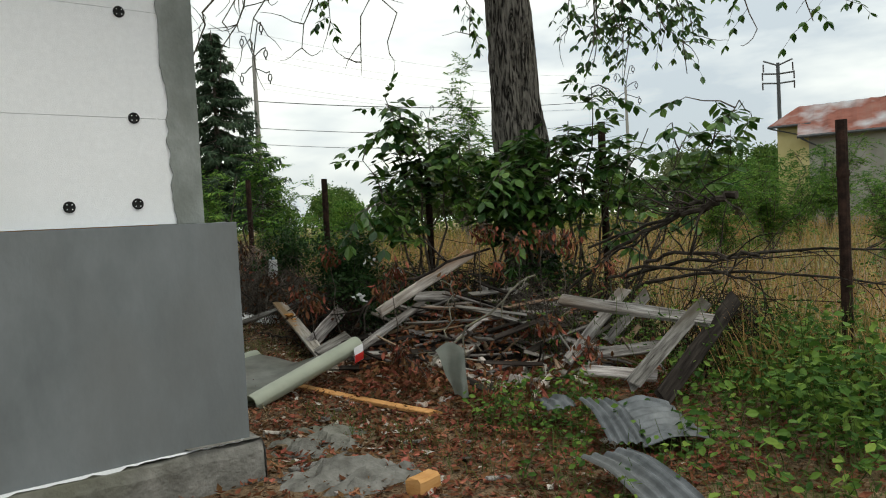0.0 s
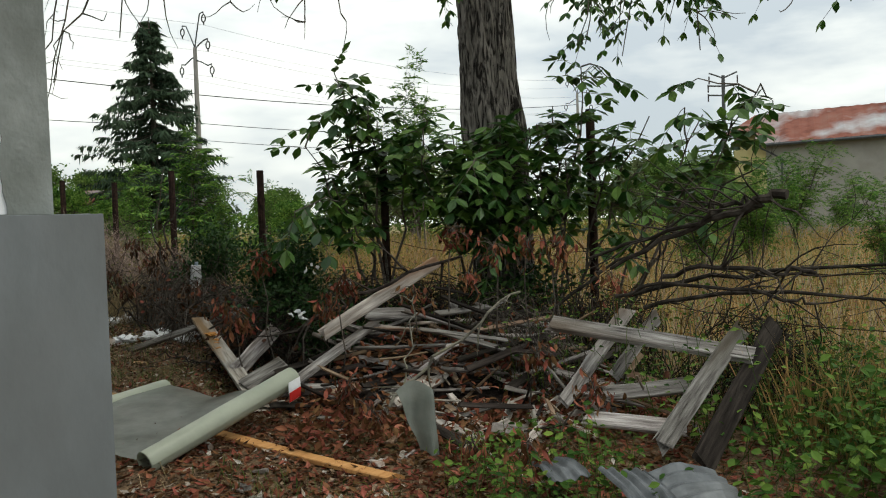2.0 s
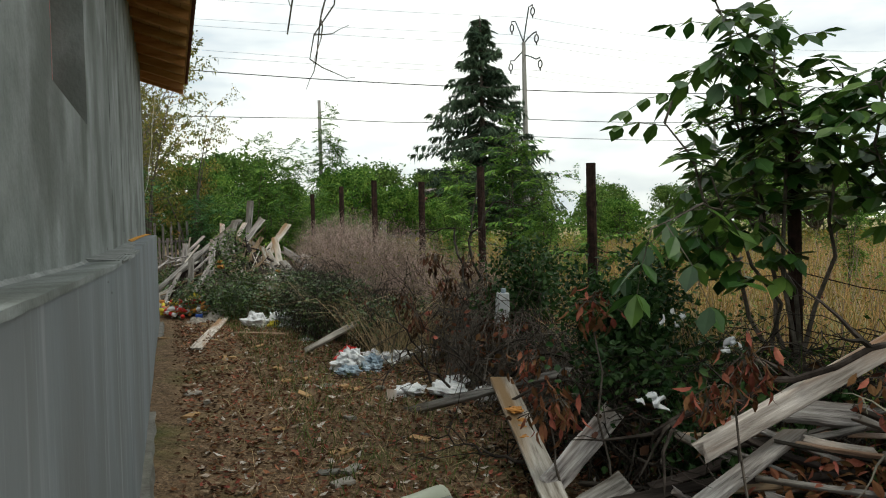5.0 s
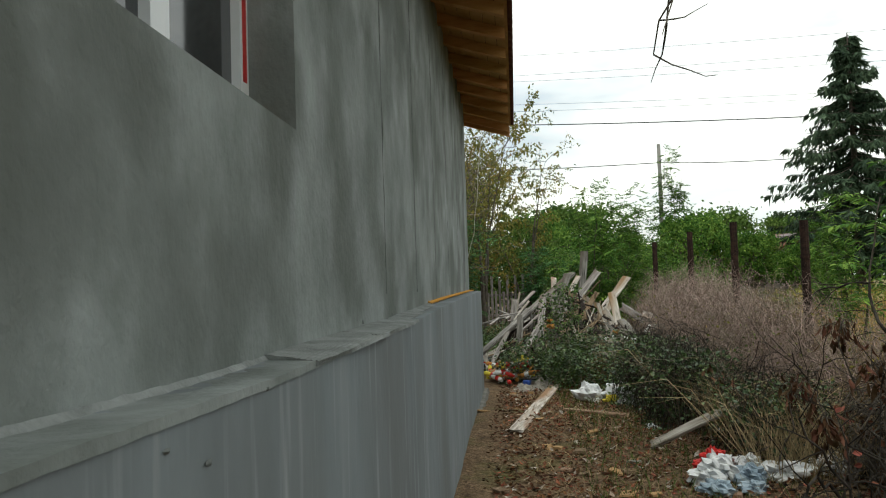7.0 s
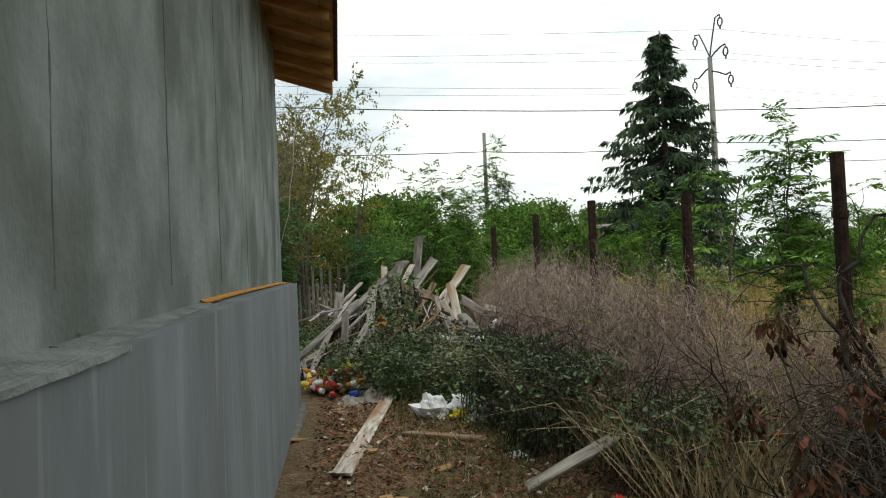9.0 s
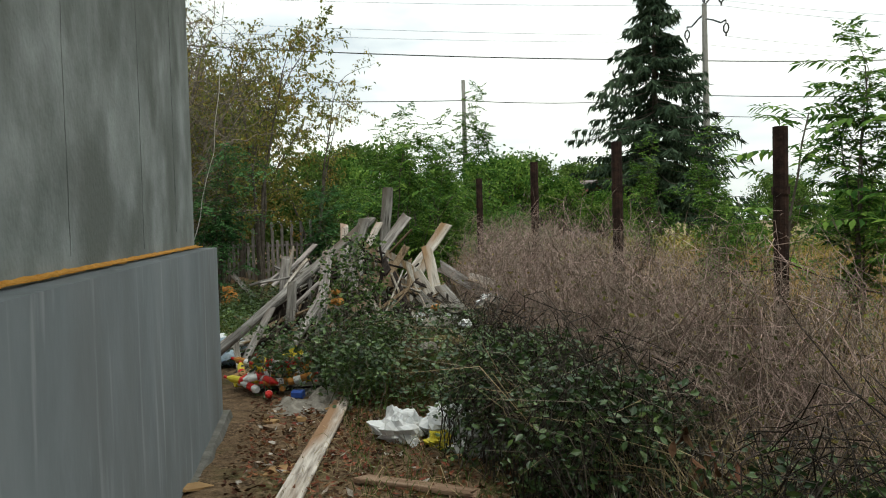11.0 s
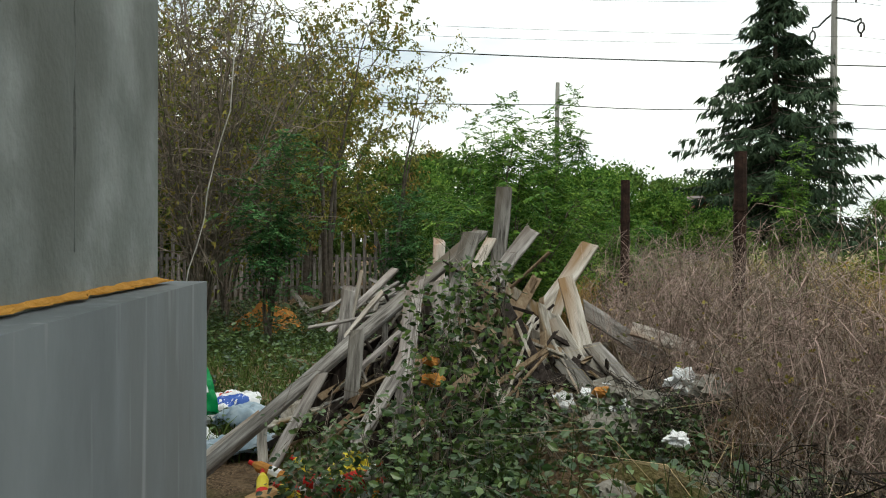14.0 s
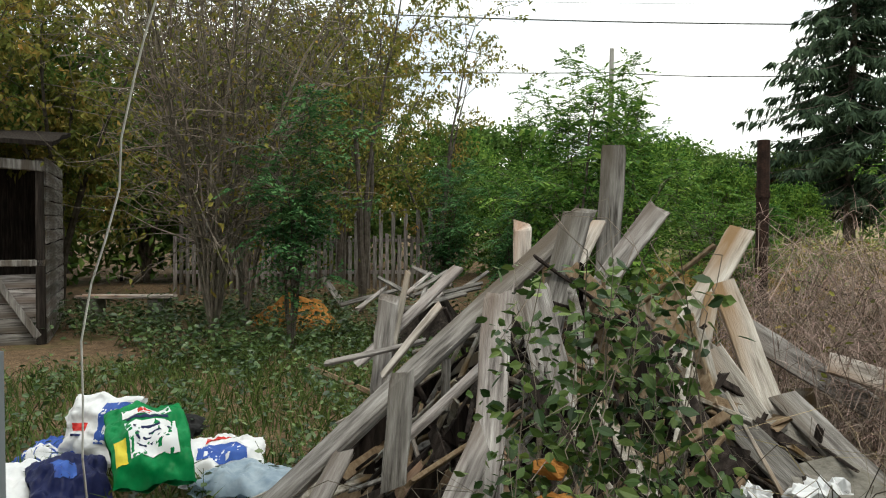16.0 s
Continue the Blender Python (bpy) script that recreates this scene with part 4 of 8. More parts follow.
# ---- house with the rusting roof across the pasture ----
def far_house():
    C = np.array([17.06, 36.96, 0.0])
    e, w = unit([0.784, -0.621, 0]), unit([0.621, 0.784, 0])
    h = thing("house", tuple(C), "low grey and yellow house with a rusting sheet roof", "house")
    def blk(name, a0, a1, b0, b1, z0, z1, mat):
        m = Mesh()
        m.box(C + e * (a0 + a1) / 2 + w * (b0 + b1) / 2 + UP * (z0 + z1) / 2, e * (a1 - a0) / 2, w * (b1 - b0) / 2, UP * (z1 - z0) / 2)
        return m.ob(name, mat, h)
    blk("wall", 0.4, 14, 0.4, 6.6, -0.5, 4.5, M_GREYWALL)
    blk("annex_wall", -1.35, 0.39, 1.7, 5.3, -0.5, 5.15, M_YELLOWWALL)
    blk("door_surround", -0.05, 0.39, 0.42, 1.69, -0.5, 4.5, M_YELLOWWALL)
    for i, (a0, z) in enumerate(((11.0, 2.2),)):
        wd = blk("window", a0, a0 + 1.3, 0.34, 0.41, z, z + 1.3, M_PVC)
        m = Mesh()
        m.box(C + e * (a0 + 0.65) + w * 0.335 + UP * (z + 0.65), e * 0.55, w * 0.01, UP * 0.55)
        m.ob("pane", M_GLASS, wd)
    m = Mesh()
    def roof(u, v):
        return C + e * 14.5 * u + w * 3.5 * v + UP * (4.43 + 1.75 * v + 0.03 * math.sin(u * 150)) - e * 0.77 * v * (1 - u)
    m.sheet(roof, 120, 6, 0.08)
    m.sheet(lambda u, v: C + e * (-1.7 + 15.2 * u) + w * (7.0 - 3.5 * v) + UP * (4.43 + 1.75 * v) + e * 0.93 * v * (1 - u), 3, 3, -0.08)
    m.sheet(lambda u, v: C + e * (-1.7 + 1.71 * u) + w * (1.41 + 2.09 * v) + UP * (5.135 + 1.045 * v) + e * (0.93 * v * (1 - u) - 0.46 * v * u), 16, 4, 0.08)
    m.ob("roof", M_RUSTROOF, h, "red and silver rusting corrugated roof")
    m = Mesh()
    m.tube([C + w * -0.06 + UP * 4.36, C + e * 14.5 + w * -0.06 + UP * 4.36], 0.08, 6)
    m.tube([C + e * 0.15 + w * -0.06 + UP * 4.3, C + e * 1.1 + w * 0.3 + UP * 3.7, C + e * 1.1 + w * 0.33 + UP * 0.0], 0.05, 6)
    m.tube([C + e * -1.7 + w * 1.35 + UP * 5.06, C + e * 0.3 + w * 1.35 + UP * 5.06], 0.07, 6)
    m.tube([C + e * -1.6 + w * 1.35 + UP * 5.0, C + e * -0.3 + w * 1.62 + UP * 4.6, C + e * -0.3 + w * 1.62 + UP * 0.0], 0.045, 6)
    m.ob("gutter", M_STEEL, h)
    m = Mesh()
    m.box(C + e * 6.4 + w * 3.2 + UP * 6.0, e * 0.9, w * 0.9, UP * 0.55)
    d = m.ob("dormer", M_STEEL, h)
    m = Mesh()
    m.box(C + e * 6.4 + w * 2.28 + UP * 6.0, e * 0.6, w * 0.02, UP * 0.35)
    m.ob("pane", M_GLASS, d)


far_house()


def distant_cottage():
    C = np.array([-19.3, 51.5, 0.0])
    h = thing("house", tuple(C), "distant cottage with a red tile roof half hidden by bushes", "house")
    m = Mesh()
    m.box(C + UP * 1.5, (1.3, 0, 0), (0, 2, 0), (0, 0, 1.7))
    m.ob("wall", M_GREYWALL, h)
    m = Mesh()
    m.sheet(lambda u, v: C + np.array([-1.6 + 3.2 * u, -2.4 + 2.4 * v, 3.1 + 0.9 * v]), 10, 3, 0.1)
    m.sheet(lambda u, v: C + np.array([-1.6 + 3.2 * u, 2.4 - 2.4 * v, 3.1 + 0.9 * v]), 10, 3, -0.1)
    m.ob("roof", M_RUSTROOF, h)
    m = Mesh()
    m.box(C + np.array([-0.5, -2.02, 1.6]), (0.5, 0, 0), (0, 0.02, 0), (0, 0, 0.5))
    m.ob("window", M_GLASS, h)


distant_cottage()

# ---- trees and shrubs ----
def branchlets(stem, origin, tip, r0, r1, k=8, wob=0.06, sides=6, rise=0.2):
    p = arc(origin, tip, rise, k, wob)
    stem.tube(p, taper(r0, r1, k), sides)
    return p


def bare_twigs(stem, path, count, length, r=0.006, droop=0.3):
    """Crooked side twigs along a branch."""
    for i in range(count):
        j = rng.integers(max(1, len(path) // 3), len(path))
        a = path[j]
        d = unit(rng.normal(0, 1, 3) * np.array([1, 1, 0.5]) - UP * droop)
        L = length * rng.uniform(0.5, 1.2)
        q = [a]
        for _ in range(4):
            d = unit(d + rng.normal(0, 0.28, 3))
            q.append(q[-1] + d * L / 4)
        stem.tube(q, taper(r, r * 0.35, 5), 4, cap=False)


def leafy(fol, stem, path, count, length, pairs, ll, lw, start=0.4, rows=1, spread=1.0, droop=0.4, hang=0.4, lift=0.15):
    """Pinnate leaves set along the outer part of a branch."""
    k = len(path)
    for i in range(count):
        t = start + (1 - start) * rng.random()
        x = t * (k - 1)
        j = min(k - 2, int(x))
        a = path[j] + (path[j + 1] - path[j]) * (x - j)
        along = unit(path[j + 1] - path[j])
        d = unit(rng.normal(0, spread, 3) * np.array([1, 1, 0.45]) + along * 0.5 + UP * lift)
        compound(fol, stem, a, d, length * rng.uniform(0.7, 1.2), pairs, ll, lw, rows, droop, hang)


def walnut_tree():
    b = np.array([1.24, 10.88, ground_z(1.24, 10.88)])
    t = thing("walnut_tree", tuple(b), "old walnut tree with thick furrowed bark and a sawn limb scar", "tree")
    m = Mesh()
    k, n = 110, 96
    H = 5.6
    v = []
    for i in range(k):
        z = H * i / (k - 1)
        r = 0.33 + 0.16 * math.exp(-z / 0.35) - 0.012 * z + 0.05 * math.exp(-((z - 2.75) / 0.35) ** 2)
        cx = b[0] - 0.03 * z + 0.03 * math.sin(z * 1.1)
        for j in range(n):
            a = 2 * math.pi * j / n
            wz = z + 0.25 * noise.noise(Vector((math.cos(a) * 2, math.sin(a) * 2, z * 1.5)))
            rid = 0.14 * min(0.3, abs(noise.noise(Vector((math.cos(a) * 5.5, math.sin(a) * 5.5, wz * 1.5))))) + 0.03 * min(0.3, abs(noise.noise(Vector((math.cos(a) * 11, math.sin(a) * 11, wz * 3.2)))))
            rr = r + rid + 0.03 * noise.noise(Vector((math.cos(a) * 1.2, math.sin(a) * 1.2, z * 0.7)))
            v.append((cx + rr * math.cos(a), b[1] + rr * math.sin(a), b[2] - 0.15 + z))
    f = [(i * n + j, i * n + (j + 1) % n, (i + 1) * n + (j + 1) % n, (i + 1) * n + j) for i in range(k - 1) for j in range(n)]
    m.add(v, f)
    m.ob("trunk", M_BARK, t)
    # sawn scar
    m = Mesh()
    c = np.array([b[0] - 0.02, b[1] - 0.31, 2.6])
    ring = [c + np.array([math.cos(a) * r * 0.7, -h, math.sin(a) * r]) for r, h in ((0.14, -0.14), (0.11, -0.02), (0.06, -0.005), (0.02, -0.012)) for a in np.arange(18) * math.pi / 9]
    f = [(i * 18 + j, i * 18 + (j + 1) % 18, (i + 1) * 18 + (j + 1) % 18, (i + 1) * 18 + j) for i in range(3) for j in range(18)]
    m.add(np.array(ring) + np.array([0.12, 0, 0]) + rng.normal(0, 0.008, (72, 3)), f + [tuple(54 + j for j in range(18))])
    m.ob("sawn_scar", M_BARK, t, "grey callused saw scar", smooth=True)
    top = np.array([b[0] - 0.15, b[1], 5.2])
    limbs, fol = Mesh(), Mesh()
    heads = []
    for a in np.arange(9) * 2 * math.pi / 9 + 0.3:
        L = rng.uniform(3.2, 5.2)
        tip = top + np.array([math.cos(a) * L, math.sin(a) * L, rng.uniform(0.4, 1.8)])
        p = branchlets(limbs, top - UP * rng.uniform(0, 0.8), tip, 0.15, 0.04, 10, 0.08, 8, 0.5)
        heads.append(p)
        for i in range(7):
            a0 = p[rng.integers(4, 10)]
            q = branchlets(limbs, a0, a0 + rng.normal(0, 1.3, 3) * np.array([1, 1, 0.5]) + UP * 0.5, 0.035, 0.01, 7, 0.06, 5, 0.2)
            leafy(fol, limbs, q, 10, 0.32, 4, 0.13, 0.06, 0.3)
    # hanging twigs, leafy and bare
    for (x, y, z, n) in ((2.93, 9.06, 2.85, 9), (2.3, 9.5, 2.9, 9), (1.95, 9.6, 3.05, 8), (2.64, 9.1, 3.13, 9), (2.2, 9.3, 3.5, 10), (2.75, 9.2, 3.6, 10), (1.7, 9.8, 3.6, 8), (3.35, 8.07, 3.1, 5),
                         (3.93, 8.07, 3.15, 5), (4.3, 8.1, 3.35, 4), (-1.23, 9.6, 3.8, 6), (0.48, 10.0, 3.65, 6), (3.2, 9.6, 3.4, 8), (2.4, 9.9, 3.3, 9),
                         (-0.5, 9.08, 3.26, 0), (-1.51, 9.08, 3.38, 0), (-0.83, 9.07, 3.18, 0), (-1.94, 7.3, 3.25, 0), (-2.9, 8.52, 2.56, 0), (-3.56, 10.08, 2.85, 0), (-4.3, 11.3, 3.1, 0),
                         (-2.3, 8.4, 2.9, 0), (1.85, 9.5, 3.05, 0), (-1.9, 8.2, 3.3, 0)):
        tip = np.array([x, y, z])
        h = heads[int(np.argmin([np.linalg.norm(q[7][:2] - tip[:2]) for q in heads]))]
        o = h[6] * 0.4 + tip * 0.6
        o[2] = max(4.8, z + 1.6)
        p = branchlets(limbs, h[6], o, 0.03, 0.018, 6, 0.05, 5, 0.2)
        q = branchlets(limbs, o, tip, 0.018, 0.005, 9, 0.05, 5, 0.15)
        bare_twigs(limbs, q, 7 if n == 0 else 3, 0.5, 0.007, 0.5)
        if n:
            leafy(fol, limbs, q, n + 5, 0.28, 3, 0.115, 0.055, 0.35, 2, 1.0, 0.6, 0.7)
    limbs.ob("branchwork", M_BRANCH, t)
    fol.ob("crown", M_LEAF_WALNUT, t)


walnut_tree()


def walnut_shoot(base, stems, leaves, leaf=(0.34, 3, 0.18, 0.1), label="young walnut shoot with broad dark green leaves", mat=None, start=0.55):
    """stems: tips of the shoots, from one root."""
    t = thing("walnut_shoot", tuple(base), label, "shrub", "walnut shoots")
    st, fol = Mesh(), Mesh()
    for tip in stems:
        p = branchlets(st, base, tip, 0.022, 0.006, 9, 0.04, 5, 0.12)
        leafy(fol, st, p, leaves, leaf[0], leaf[1], leaf[2], leaf[3], start, 2, 1.0, 0.3, 0.35)
        for _ in range(2):
            a = p[rng.integers(5, 9)]
            q = branchlets(st, a, a + rng.normal(0, 0.32, 3) + UP * 0.1, 0.01, 0.004, 5, 0.03, 4, 0.1)
            leafy(fol, st, q, leaves // 3, leaf[0], leaf[1], leaf[2], leaf[3], 0.3, 2, 1.0, 0.5, 0.55)
    st.ob("woody_stem", M_BRANCH, t)
    fol.ob("leaves", mat or M_LEAF_WALNUT, t)


gz = ground_z
walnut_shoot(np.array([-0.1, 10.5, gz(-0.1, 10.5)]), [np.array(q) for q in ((-0.66, 10.3, 2.95), (-1.0, 10.3, 2.15), (-0.3, 10.2, 2.6), (0.1, 10.3, 2.4), (-0.7, 10.0, 1.75), (-0.55, 10.4, 2.5))], 12)
walnut_shoot(np.array([0.95, 10.35, gz(0.9, 10.3)]), [np.array(q) for q in ((0.6, 10.1, 2.2), (1.1, 10.0, 2.15), (1.2, 9.9, 1.8), (0.25, 10.1, 1.9), (1.45, 10.1, 2.1), (0.9, 9.8, 1.9), (0.75, 9.9, 1.6))], 17)
walnut_shoot(np.array([1.75, 10.4, gz(1.7, 10.4)]), [np.array(q) for q in ((1.7, 10.1, 2.5), (2.0, 10.0, 2.9), (2.3, 9.7, 2.2), (1.8, 10.0, 1.9), (2.6, 9.6, 2.3), (1.5, 10.0, 2.3))], 10)
walnut_shoot(np.array([2.1, 10.0, gz(2.1, 10)]), [np.array(q) for q in ((3.45, 9.0, 2.42), (3.0, 9.2, 2.25), (3.2, 9.1, 2.0), (2.7, 9.3, 1.7))], 8)


def spruce():
    b = np.array([-14.3, 50.8, 0.0])
    t = thing("spruce_tree", tuple(b), "tall dark spruce with drooping boughs", "tree")
    st, fol = Mesh(), Mesh()
    H = 14.6
    st.tube([b - UP * 0.3, b + UP * H * 0.5, b + UP * (H - 0.2)], [0.26, 0.16, 0.03], 8)
    P, D, N = [], [], []
    z = 2.4
    while z < H - 0.25:
        fr = (H - z) / H
        R = min(4.7, 0.35 + 8.0 * fr)
        for i in range(int(5 + 5 * fr)):
            if rng.random() < 0.17:
                continue
            a = rng.uniform(0, 2 * math.pi)
            L = R * rng.uniform(0.5, 1.05)
            k = 9
            s = np.linspace(0, 1, k)
            p = b + np.stack([np.cos(a) * L * s, np.sin(a) * L * s, z - L * (0.35 * s - 0.16 * s ** 3)], 1)
            st.tube(p, taper(0.03 * fr + 0.012, 0.006, k), 4, cap=False)
            n = int(40 + 95 * fr)
            x = rng.uniform(0.12, 1, n) * (k - 1)
            j = np.minimum(k - 2, x.astype(int))
            q = p[j] + (p[j + 1] - p[j]) * (x - j)[:, None]
            side = np.array([-math.sin(a), math.cos(a), 0])
            sg = rng.choice([-1, 1], n)[:, None]
            d = side * sg * rng.uniform(0.2, 1, (n, 1)) + np.array([math.cos(a), math.sin(a), 0]) * 0.5 - UP * rng.uniform(0.4, 1.5, (n, 1))
            P.append(q), D.append(d), N.append(rng.normal(0, 1, (n, 3)))
        z += 0.24 + 0.1 * fr
    P, D, N = np.concatenate(P), np.concatenate(D), np.concatenate(N)
    fol.leaves(P, D, N, rng.uniform(0.25, 0.75, len(P)), rng.uniform(0.07, 0.16, len(P)), 0.3)
    st.ob("trunk", M_BRANCH, t)
    fol.ob("needles", M_NEEDLE, t)


spruce()


def feather_shrub(name, label, mat, height, spread, count, pairs=7, ll=0.055, lw=0.026, length=0.26, per=16, stem=M_BRANCH, r=0.02, lift=0.1):
    """Locust-like thicket with fine pinnate leaves, built round the origin."""
    t = thing(name, (0, 0, 0), label, "shrub", "locust shrubs")
    st, fol = Mesh(), Mesh()
    for p in stems_of((0, 0, 0), height, spread, count, 9, 0.05):
        st.tube(p, taper(r, 0.004, 9), 5, cap=False)
        leafy(fol, None, p, per, length, pairs, ll, lw, 0.25, 1, 1.0, 0.35, 0.1, lift)
        for _ in range(5):
            a = p[rng.integers(3, 9)]
            q = arc(a, a + rng.normal(0, 0.4, 3) * height / 3 + UP * 0.15, 0.08, 5, 0.03)
            st.tube(q, taper(0.007, 0.003, 5), 3, cap=False)
            leafy(fol, None, q, per // 2, length, pairs, ll, lw, 0.2, 1, 1.0, 0.35, 0.1, lift)
    st.ob("woody_stem", stem, t)["kind"] = "stuff"
    fol.ob("foliage", mat, t)
    return t


def set_copies(src, rows, label=None):
    """rows: x, y, turn, scale. The first one is the thing itself."""
    for i, (x, y, a, s) in enumerate(rows):
        m = pose(x, y, gz(x, y) - 0.03, 0, 0, a)
        if i == 0:
            src.matrix_basis = m
            src.scale = (s, s, s)
        else:
            c = copy_thing(src, m)
            c.scale = (s, s, s)


loc = feather_shrub("locust_shrub", "bright green locust thicket with feathery leaves", M_LEAF_ROBINIA, 3.3, 1.3, 11, 7, 0.09, 0.042, 0.34, 17)
set_copies(loc, ((-12.0, 22.8, 0, 0.78), (-10.9, 24.0, 80, 0.68), (-13.3, 24.4, 160, 0.85), (-13.6, 27.0, 230, 1.0), (-15.6, 27.5, 40, 0.95), (-10.8, 27.5, 300, 0.4), (-17.5, 31, 120, 1.1), (-14.5, 33, 200, 0.7), (-14.6, 25.0, 20, 0.8), (-12.2, 29.5, 75, 0.5),
                 (-3.5, 20.5, 15, 0.38), (-1.8, 22, 190, 0.4), (-8.9, 25.5, 310, 0.35), (5.5, 15.5, 20, 0.72), (7.2, 17.0, 110, 0.85), (8.5, 14.5, 70, 0.7), (13.4, 32.6, 60, 0.8), (15.4, 32.2, 150, 0.85), (17.4, 30.6, 250, 0.85), (19.4, 29.0, 20, 0.85), (21.5, 27.6, 110, 0.85), (11, 24, 200, 0.7), (13.0, 26, 290, 1.1)))
tall = feather_shrub("locust_sapling", "tall thin locust sapling with feathery sprays", M_LEAF_ROBINIA, 4.6, 0.7, 4, 7, 0.10, 0.05, 0.34, 34, r=0.028)
set_copies(tall, ((-11.7, 21.9, 0, 0.66), (-13.3, 26.4, 120, 0.86), (-14.3, 26.4, 200, 0.92), (-15.3, 26.9, 310, 0.8), (-12.5, 24.4, 260, 0.7), (-17.2, 30.0, 150, 1.0), (-4.45, 19.4, 200, 0.72), (-3.6, 18.6, 20, 0.42), (-2.6, 18.0, 70, 0.45), (-1.0, 19.5, 140, 0.5), (-5.6, 18.4, 190, 0.36), (1.5, 20, 240, 0.5), (-12.6, 25.0, 50, 0.72), (1.0, 30.0, 0, 1.5), (-6.3, 21.8, 100, 0.6), (-22, 45.5, 30, 1.75), (-9.9, 32.0, 80, 0.8)))


def far_tree(name, label, mat, H, R, leaf=0.22, n=5200):
    """A distant broadleaf crown of many small clumps round a forked trunk, at the origin."""
    t = thing(name, (0, 0, 0), label, "tree", "far trees")
    st, fol = Mesh(), Mesh()
    st.tube([(0, 0, -0.3), (0.05, 0, H * 0.4)], taper(0.03 * H, 0.02 * H, 2), 7)
    P, D = [], []
    for i in range(64):
        a, e = rng.uniform(0, 2 * math.pi), rng.uniform(-0.35, 1.15)
        c = np.array([math.cos(a) * math.cos(e) * R, math.sin(a) * math.cos(e) * R, H * 0.55 + math.sin(e) * H * 0.42]) * np.array([rng.uniform(0.35, 1)] * 2 + [1])
        st.tube(arc((0, 0, H * rng.uniform(0.15, 0.4)), c, 0.2, 6, 0.08), taper(0.012 * H, 0.004 * H, 6), 4, cap=False)
        k = n // 64
        q = c + rng.normal(0, 1, (k, 3)) * np.array([0.12 * R, 0.12 * R, 0.06 * H]) * rng.uniform(0.5, 1.3)
        P.append(q), D.append(rng.normal(0, 1, (k, 3)) - UP * 0.3)
    P, D = np.concatenate(P), np.concatenate(D)
    P[:, 2] = np.maximum(P[:, 2], 0.3)
    fol.leaves(P, D, rng.normal(0, 1, P.shape), rng.uniform(0.6, 1.3, len(P)) * leaf, rng.uniform(0.4, 0.7, len(P)) * leaf, 0.2)
    st.ob("trunk", M_BRANCH, t)
    fol.ob("crown", mat, t)
    return t


ft = far_tree("far_tree", "distant green broadleaf tree at the edge of the pasture", M_LEAF_FAR, 6.5, 3.2, 0.3)
set_copies(ft, ((-26, 60, 0, 1.0), (-33, 52, 90, 1.1), (-6, 100, 50, 0.9), (-14, 105, 140, 1.0), (3, 110, 200, 1.1), (-22, 95, 20, 1.2), (-30, 85, 70, 1.2), (12, 105, 100, 1.0), (22, 100, 10, 1.0), (30, 95, 200, 1.2),
                (40, 90, 300, 1.1), (26, 60, 30, 0.9), (50, 85, 110, 1.2), (-40, 45, 20, 1.2), (-45, 36, 100, 1.3), (-9, 62, 40, 0.6), (-17.5, 55, 0, 0.8), (8, 70, 130, 0.55), (16, 62, 10, 0.6), (10.6, 30.0, 0, 0.52), (13.0, 34.0, 140, 0.5), (-42, 27, 60, 1.2), (60, 75, 10, 1.2)))
wl = far_tree("willow_tree", "grey-green willow-like tree in the pasture", M_LEAF_WILLOW, 5.2, 2.2, 0.22)
set_copies(wl, ((1.2, 44, 0, 1.0), (3.8, 46, 100, 0.85), (-0.8, 47, 200, 0.8), (13, 40, 90, 0.8)))

lt = far_tree("locust_tree", "bright green locust tree beyond the pasture", M_LEAF_ROBINIA, 5.2, 2.6, 0.19, 11000)
set_copies(lt, ((-20.5, 44.5, 10, 0.95), (-24, 43, 90, 0.8), (-18.2, 46.6, 170, 0.75), (-28, 41, 250, 1.05), (-15.6, 46.5, 140, 0.6), (-32, 38, 20, 1.1), (-8.5, 40, 80, 0.3), (-5, 42, 10, 0.5)))


def hedge(name, label, mat, line, h, depth, n, leaf):
    """A dense uneven hedgerow along a line of points."""
    t = thing(name, (line[0][0], line[0][1], 0), label, "hedge", kind="stuff")
    fol, st = Mesh(), Mesh()
    pts = np.array(line, float)
    seg = np.linalg.norm(np.diff(pts, axis=0), axis=1)
    cum = np.concatenate([[0], np.cumsum(seg)])
    x = rng.uniform(0, cum[-1], n)
    px, py = np.interp(x, cum, pts[:, 0]), np.interp(x, cum, pts[:, 1])
    top = np.array([h * (0.72 + 0.5 * lump(q, 0.5, 0.16, 2) + 0.3 * lump(q, 1.5, 0.7, 4)) for q in x])
    q = np.column_stack([px + rng.normal(0, depth, n), py + rng.normal(0, depth, n), top * rng.random(n) ** 0.6])
    fol.leaves(q, rng.normal(0, 1, (n, 3)), rng.normal(0, 0.7, (n, 3)) + UP, leaf * rng.uniform(0.5, 1.3, n), leaf * 0.55 * rng.uniform(0.6, 1.2, n), 0.2)
    for d in np.arange(0, cum[-1], 1.5):
        b = np.array([np.interp(d, cum, pts[:, 0]), np.interp(d, cum, pts[:, 1]), -0.1])
        st.tube(arc(b, b + UP * h * 0.6 + rng.normal(0, 0.3, 3), 0, 4, 0.05), taper(0.05, 0.015, 4), 4, cap=False)
    fol.ob("hedge_leaves", mat, t)
    st.ob("hedge_stems", M_BRANCH, t)


